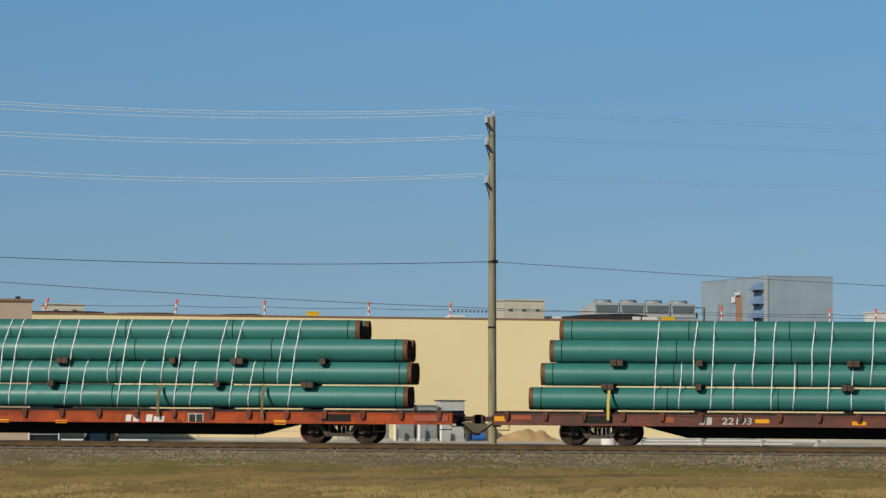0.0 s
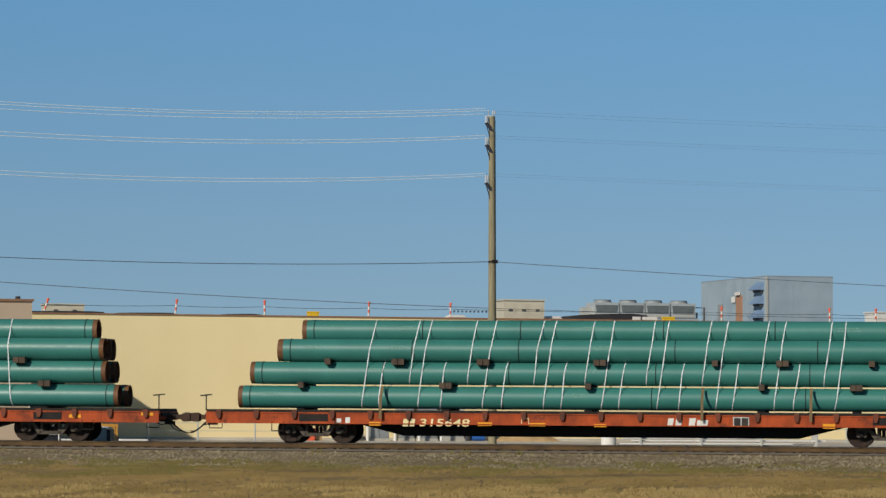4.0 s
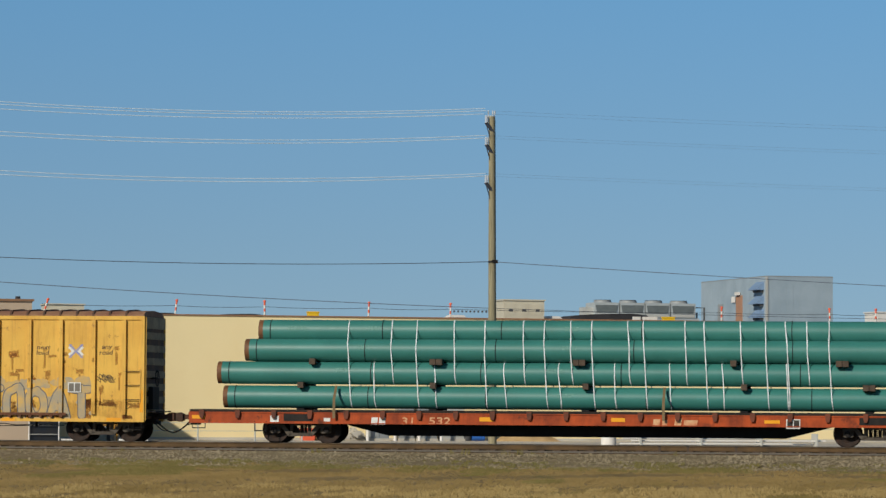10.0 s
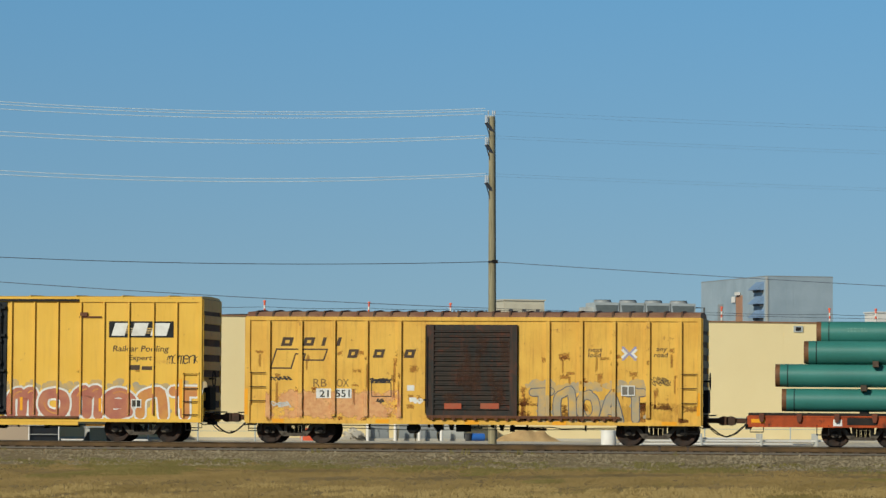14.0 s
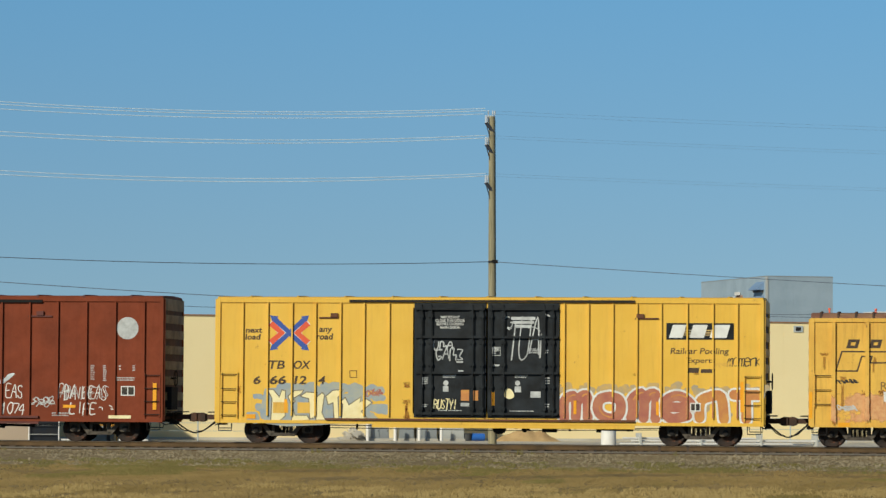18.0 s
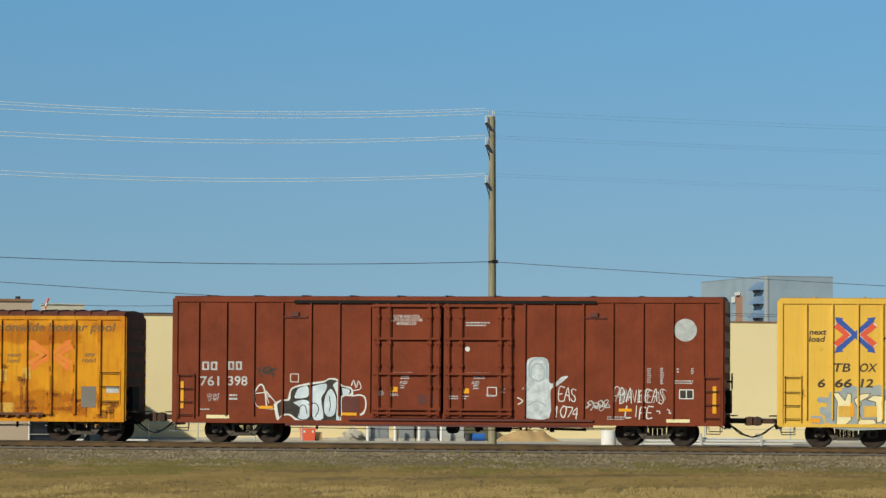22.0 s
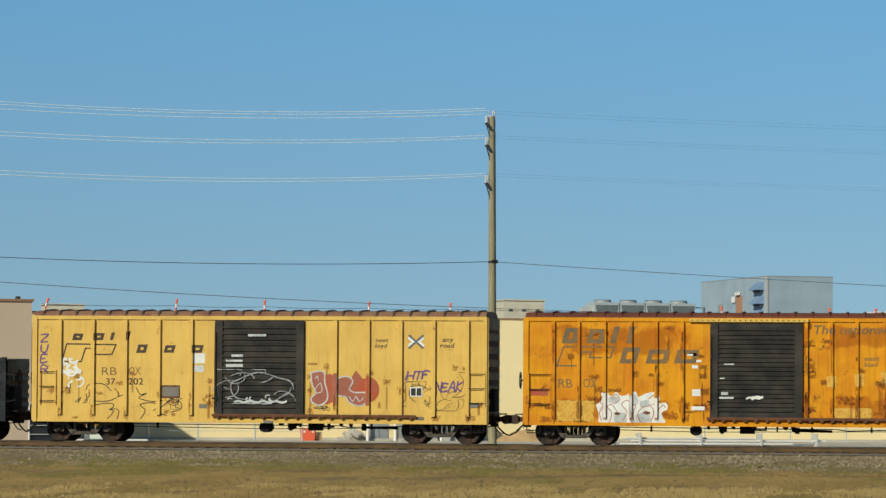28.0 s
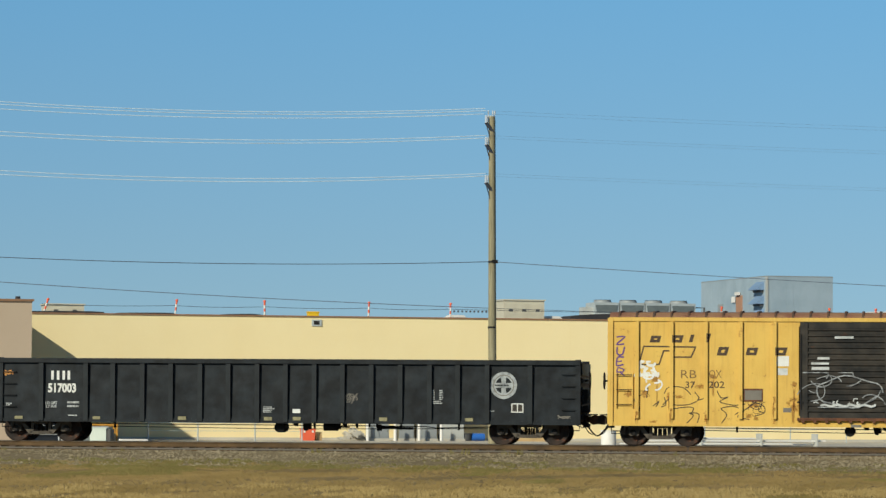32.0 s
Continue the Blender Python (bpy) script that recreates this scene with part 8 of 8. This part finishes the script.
def flatcar(xc, x0, x1, trucks, paint, label, wheel_end=()):
    car = vehicle("flatcar", label, "flatcar", xc, "freight cars of the train")
    a, b = x0 - xc, x1 - xc
    part("deck", Mesh().box(a, b, -1.42, 1.42, 1.04, 1.145), M_DECK, car, "dark worn deck")
    ss = part("side_sill", Mesh().box(a, b, SIDE, SIDE + 0.07, 0.69, 1.055), paint, car)
    part("lower_flange", Mesh().box(a, b, SIDE - 0.03, SIDE - 0.001, 0.67, 0.705), paint, ss)
    part("upper_flange", Mesh().box(a, b, SIDE - 0.025, SIDE - 0.001, 1.02, 1.06), paint, ss)
    part("far_side_sill", Mesh().box(a, b, -SIDE - 0.07, -SIDE, 0.74, 1.055), paint, car)
    part("end_sill", Mesh().box(a - 0.03, a + 0.08, -1.42, 1.42, 0.76, 1.05).box(b - 0.08, b + 0.03, -1.42, 1.42, 0.76, 1.05), paint, car)
    t0, t1 = trucks
    part("centre_sill", Mesh().prism([(a + 0.1, 0.72), (t0 + 1.2, 0.72), (t0 + 3.0, 0.27), (t1 - 3.0, 0.27), (t1 - 1.2, 0.72), (b - 0.1, 0.72), (b - 0.1, 0.95), (a + 0.1, 0.95)], -0.55, 0.55), M_BLACK, car, "deep black fishbelly sill")
    n = int((b - a) / 1.3)
    for k in range(n + 1):
        x = a + 0.45 + (b - a - 0.9) * k / n
        part("stake_pocket", Mesh().prism([(x - 0.05, 0.84), (x + 0.05, 0.84), (x + 0.085, 0.98), (x + 0.085, 1.13), (x - 0.085, 1.13), (x - 0.085, 0.98)], SIDE - 0.10, SIDE - 0.026), M_POCKET, car)
    for k in range(int((b - a) / 3.1)):
        x = a + 1.6 + 3.1 * k
        part("cross_bearer", Mesh().box(x - 0.07, x + 0.07, -1.4, 1.4, 0.76, 1.05), M_BLACK, car)
    for x, s in ((a, -1), (b, 1)):
        coupler(car, x, s)
        part("sill_step", Mesh().path([(x - s * 2.3, SIDE, 0.74), (x - s * 2.3, SIDE, 0.42), (x - s * 2.7, SIDE, 0.42), (x - s * 2.7, SIDE, 0.74)], 0.025), M_DARK, car)
    for x in wheel_end:
        bw = part("brake_stand", Mesh().tube((x, -0.9, 1.1), (x, -0.9, 1.62), 0.022, 6), M_DARK, car)
        part("hand_wheel", Mesh().ring((0, 0, 0), 0.21, 0.17, 0.018, 20).box(-0.18, 0.18, -0.01, 0.01, -0.015, 0.015).box(-0.015, 0.015, -0.01, 0.01, -0.18, 0.18), M_DARK, bw).matrix_local = pose(x, -0.9, 1.63, 90, -6, 0)
    # Dark plates on the sill stand for the shaded bolster openings.
    part("bolster_opening_shade", Mesh().box(t0 - 0.5, t0 + 0.5, SIDE - 0.02, SIDE + 0.02, 0.76, 1.0).box(t1 - 0.5, t1 + 0.5, SIDE - 0.02, SIDE + 0.02, 0.76, 1.0), M_DARK, car)
    for x in trucks:
        truck(car, x)
    return car


def hull(points):
    pts = sorted(set(points))
    def half(seq):
        out = []
        for p in seq:
            while len(out) > 1 and (out[-1][0] - out[-2][0]) * (p[1] - out[-2][1]) - (out[-1][1] - out[-2][1]) * (p[0] - out[-2][0]) <= 0:
                out.pop()
            out.append(p)
        return out
    return half(pts)[:-1] + half(pts[::-1])[:-1]


def strap_loop(low, high):
    pts = []
    for z, n in LAYERS[low:high + 1]:
        for k in range(n):
            y = (k - (n - 1) / 2) * 2 * PIPE_R
            pts += [(round(y + (PIPE_R + 0.012) * math.cos(a * math.tau / 20), 4), round(z + (PIPE_R + 0.012) * math.sin(a * math.tau / 20), 4)) for a in range(20)]
    return hull(pts)


LOOPS = {(a, b): strap_loop(a, b) for a, b in ((0, 3), (1, 3), (0, 1), (2, 3))}


def pipe_stack(xc, ends, straps, lean, blocks_low, blocks_high, seed, ties, tie_m):
    """Ends: the near pipe's two ends, layer by layer, and those of the pipe behind it where it stands out. Straps: (x, lowest layer, highest layer)."""
    rnd = random.Random(seed)
    load = vehicle("pipe_stack", "long green coated steel pipes strapped in layers on a flatcar", "pipe load", xc, "pipe loads")
    for (z, n), (x0, x1, *far) in zip(LAYERS, ends):
        for k in range(n):
            y = (k - (n - 1) / 2) * 2 * PIPE_R
            a, b = x0 - xc, x1 - xc
            if k == 1 and far:
                a, b = far[0] - xc, far[1] - xc
            elif k:
                a, b = a + rnd.uniform(-0.02, 0.25), b + rnd.uniform(-0.28, 0.02)
            nseg = 36
            me = Mesh()
            for r in (PIPE_R, PIPE_R - 0.016):
                for x in (a + 0.16, b - 0.16):
                    me.v += [(x, y + r * math.cos(i * math.tau / nseg), z + r * math.sin(i * math.tau / nseg)) for i in range(nseg)]
            for i in range(nseg):
                j = (i + 1) % nseg
                me.f += [(i, i + nseg, j + nseg, j), (2 * nseg + i, 2 * nseg + j, 3 * nseg + j, 3 * nseg + i)]
            p = part("pipe", me, M_PIPE, load, smooth=True)
            for x, s in ((a, 1), (b, -1)):
                be = Mesh()
                for xx, r in ((x + s * 0.161, PIPE_R - 0.004), (x, PIPE_R - 0.006), (x, PIPE_R - 0.028), (x + s * 0.3, PIPE_R - 0.028)):
                    be.v += [(xx, y + r * math.cos(i * math.tau / nseg), z + r * math.sin(i * math.tau / nseg)) for i in range(nseg)]
                for q in range(3):
                    be.f += [(q * nseg + i, q * nseg + (i + 1) % nseg, (q + 1) * nseg + (i + 1) % nseg, (q + 1) * nseg + i) for i in range(nseg)]
                part("bare_end", be, M_BARE, p, "uncoated rust-brown pipe end", smooth=True)
            if k == 0:
                for x in [a + 0.42, b - 0.42] + [a + (b - a) * f + rnd.uniform(-0.5, 0.5) for f in (0.2, 0.36, 0.58, 0.8)]:
                    part("rope_ring", Mesh().tube((x - 0.013, y, z), (x + 0.013, y, z), PIPE_R + 0.012, 28), M_ROPE, p, "black rope spacer ring")
                for x, w in ((a + rnd.uniform(0.9, 1.4), rnd.choice((0.0, 0.6))), (a + (b - a) * 0.17, 0.4), (a + (b - a) * 0.47, 0.45), (b - rnd.uniform(1.8, 2.6), rnd.choice((0.0, 0.7)))):
                    ch = Mesh()
                    for row in range(2):
                        xx = x
                        while xx < x + w:
                            l = rnd.uniform(0.04, 0.12)
                            t0_ = math.radians(155 + row * 13)
                            ch.add([(xx + (l if i in (1, 2) else 0), y + (PIPE_R + 0.004) * math.cos(t0_ + (0.14 if i > 1 else 0)), z + (PIPE_R + 0.004) * math.sin(t0_ + (0.14 if i > 1 else 0))) for i in range(4)], [(0, 1, 2, 3)])
                            xx += l + 0.03
                    if ch.v:
                        part("stencil", ch, M_CHALK, p, "pale illegible stencil")
    for x, lo, hi in straps:
        loop = LOOPS[(lo, hi)]
        me, n, w = Mesh(), len(loop), 0.017
        zb = LAYERS[lo][0] - PIPE_R
        jit, ph, amp = rnd.uniform(0.93, 1.05), rnd.uniform(0, 6.28), rnd.uniform(0.008, 0.025)
        for y, z in loop:
            sh = lean * jit * (z - zb) + amp * math.sin(3.9 * z + ph)
            me.v += [(x - xc + sh - w, y, z), (x - xc + sh + w, y, z)]
        me.f += [(2 * i, 2 * i + 1, 2 * ((i + 1) % n) + 1, 2 * ((i + 1) % n)) for i in range(n)]
        part("strap", me, M_STRAP, load)
    for xs, z in ((blocks_low, 2.0), (blocks_high, 2.808)):
        for x in xs:
            d = 0.055 if z < 2.5 else 0.05
            for o in ((-0.11, 0.11) if rnd.random() < 0.4 else (0.0,)):
                part("timber_block", Mesh().box(x - xc + o - 0.1, x - xc + o + 0.1, -1.36, -1.02, z - 0.1, z + 0.1), M_BLOCK, load)
            part("bearer", Mesh().box(x - xc - 0.09, x - xc + 0.09, -1.2, 1.2, z - 0.034 if z < 2.5 else z - 0.008, z + 0.034 if z < 2.5 else z + 0.008), M_BLOCK, load)
    for x in blocks_low:
        part("deck_bearer", Mesh().box(x - xc - 0.13, x - xc + 0.13, -1.32, 1.32, 1.148, 1.2), M_BLACK, load)
    for x in ties:
        part("tie_down", Mesh().box(x - xc - 0.045, x - xc + 0.045, -1.66, -1.645, 0.86, 1.5).add([(x - xc + o, yy, zz) for yy, zz in ((-1.66, 1.5), (-1.2, 1.98)) for o in (-0.045, 0.045)], [(0, 1, 3, 2)]), tie_m, load)
    return load


xc = 18.9
car_c = flatcar(xc, 5.22, 32.58, (9.03 - xc, 28.64 - xc), M_FLAT, "orange steel flatcar with stake pockets under a pipe load", (32.45 - xc, ))
pipe_stack(xc, [(6.32, 31.04, 6.35, 31.22), (6.1, 30.59), (7.06, 30.5), (7.47, 30.17)],
           [(x, lo, hi) for lo, hi, l in ((0, 3, [10.80, 13.17, 15.53, 17.58, 19.21, 20.98, 23.04, 25.12, 27.26, 25.81]), (1, 3, [12.26, 14.43, 16.82, 18.44, 20.42, 22.35, 24.22, 26.46]), (0, 1, [11.65, 13.78, 16.17, 18.05, 19.93, 21.81, 23.62, 25.77])) for x in l],
           -0.058, [9.07, 13.66, 18.90, 24.27, 28.46], [9.47, 13.76, 18.67, 23.91, 27.56], 5, [10.30, 21.58], M_WEB)
bars(car_c, [(-7.34, -7.12, 0.65, 0.90), (-7.07, -6.85, 0.65, 0.90)], M_WHITE, 0.1)
text(car_c, "31", -6.28, -5.90, 0.66, 0.91, M_ROSE2, 0.1, name="worn_number")
text(car_c, "532", -5.35, -4.60, 0.67, 0.92, M_ROSE2, 0.1, name="worn_number")
bars(car_c, [(2.30, 2.53, 0.66, 0.91), (2.61, 2.78, 0.66, 0.88), (3.03, 3.26, 0.67, 0.94), (3.34, 3.80, 0.67, 0.88)], M_ROSE2, 0.15)
bars(car_c, [(-13.58, -13.12, 0.82, 0.94), (-3.60, -3.11, 0.79, 0.93), (0.90, 1.37, 0.81, 0.94), (6.07, 6.59, 0.79, 0.90), (10.51, 10.93, 0.82, 0.93), (13.06, 13.49, 0.91, 1.03)], M_REFL, name="reflector")
bars(car_c, [(-10.84, -10.54, 0.72, 0.94), (-8.97, -8.75, 0.75, 0.87)], M_WHITE, name="sticker")
placard(car_c, 6.80, 7.27, 0.62, 0.94, M_WHITE, M_INKS)

xc = 47.88
car_b = flatcar(xc, 34.25, 61.53, (38.0 - xc, 57.52 - xc), M_FLAT, "orange steel flatcar with worn white lettering under a pipe load", (34.12 - xc, ))
pipe_stack(xc, [(35.28, 59.93), (35.7, 60.05), (36.68, 59.9, 36.5, 59.85), (37.44, 58.18, 37.5, 58.36)],
           [(x, lo, hi) for lo, hi, l in ((0, 3, [39.60, 41.54, 43.77, 45.84, 47.85, 49.71, 51.74, 53.66, 55.75]), (1, 3, [41.24, 43.25, 45.51, 47.28, 49.36, 51.27, 53.23, 55.36]), (0, 1, [40.16, 42.30, 44.40, 46.45, 48.42, 50.45, 52.30, 54.34])) for x in l],
           0.135, [37.51, 42.53, 47.42, 53.29, 56.46], [38.44, 40.88, 43.82, 47.81, 51.72, 53.99, 56.98], 6, [40.34, 51.31, 54.96], M_WEB)
bars(car_b, [(-6.79, -6.61, 0.60, 0.86), (-6.55, -6.39, 0.61, 0.86)], M_CREAMP, 0.15)
text(car_b, "315648", -6.21, -4.50, 0.61, 0.87, M_CREAMP, 0.15)
bars(car_b, [(2.25, 2.44, 0.69, 0.94), (2.52, 2.72, 0.69, 0.94), (2.97, 3.18, 0.69, 0.95), (3.24, 3.61, 0.70, 0.89)], M_WHITE, 0.15)
bars(car_b, [(-7.95, -7.55, 0.62, 0.75), (-4.20, -3.71, 0.64, 0.76), (-2.42, -1.89, 0.64, 0.75), (7.47, 7.89, 0.63, 0.79), (-0.22, 0.19, 0.63, 0.73)], M_REFL, name="reflector")
bars(car_b, [(-9.07, -8.91, 0.72, 0.86), (-8.77, -8.61, 0.69, 0.90)], M_WHITE, name="sticker")
outline(car_b, [(-2.70, 0.69), (-2.46, 0.69), (-2.46, 0.91), (-2.70, 0.90)], 0.02, M_CREAMP, name="stencil")
placard(car_b, 4.47, 5.01, 0.67, 1.00, M_GREYW, M_INKS)
part("rust_patch_plate", Mesh().box(60.2 - xc, 61.4 - xc, SIDE - 0.034, SIDE - 0.002, 0.78, 1.0), M_REDS, car_b)

xc = 76.6
car_a = flatcar(xc, 62.95, 90.25, (66.5 - xc, 86.0 - xc), M_FLAT_D, "dark brown steel flatcar under a pipe load", ())
pipe_stack(xc, [(64.1, 88.6), (64.5, 88.5), (64.8, 88.3), (65.1, 87.9)],
           [(x, lo, hi) for lo, hi, l in ((0, 3, [68.37, 70.27, 72.30, 74.23, 76.17, 78.10, 80.05, 82.00]), (1, 3, [69.68, 71.70, 73.67, 75.68, 77.63, 79.59]), (0, 1, [69.23, 71.02, 73.08, 75.00, 76.97, 78.94])) for x in l],
           0.05, [66.80, 69.89, 74.91, 78.66], [67.12, 69.93, 75.10, 79.03], 7, [66.87], M_PALEWEB)
bars(car_a, [(-6.65, -6.48, 0.73, 0.98), (-6.42, -6.25, 0.73, 0.98)], M_GREYW, 0.1)
text(car_a, "22193", -5.90, -4.90, 0.74, 0.98, M_GREYW, 0.1)
bars(car_a, [(-13.62, -13.17, 0.81, 0.97), (-10.24, -9.91, 0.82, 0.93), (-4.78, -4.31, 0.80, 0.93), (-1.54, -1.07, 0.75, 0.88)], M_REFL, name="reflector")
bars(car_a, [(-13.04, -12.36, 0.87, 1.01), (-7.94, -7.52, 0.80, 0.99)], M_REDS, name="faded_patch")


# ================= movement =================
def motions():
    for ob, x in MOVING:
        walk(ob, [(t, pose(x + d, 0, 0)) for t, d in RUN])
    steps = [k * 0.125 for k in range(257)]
    turns = [(t, math.degrees(travelled(t) / WHEEL_R)) for t in steps]
    for ws, x in WHEELS:
        walk(ws, [(t, pose(x, 0, WHEEL_R, 0, a, 0)) for t, a in turns])
    # the bird sits in the grass beside the view, takes off, crosses the sky and flies on
    flight = [(0.0, (-16.0, -81.0, -0.66)), (26.2, (-16.0, -81.0, -0.66)), (26.6, (-13.0, -80.5, 0.3)), (27.1, (-7.6, -79.75, 1.9)), (27.5, (-3.37, -79.2, 3.80)),
              (27.6, (-2.33, -79.07, 4.29)), (28.2, (4.0, -78.3, 7.1)), (32.0, (45.0, -73.0, 22.0))]
    walk(bird, [(t, pose(*p, 0, 0 if t < 26.3 else -22, 7)) for t, p in flight])
    beats = [0.0, 26.2] + [26.25 + 0.05 * k for k in range(90)] + [32.0]
    for w, s in BIRD_WINGS:
        walk(w, [(t, pose(0, 0, 0, s * (30 if k % 2 else -25), 0, 0)) for k, t in enumerate(beats)])


motions()
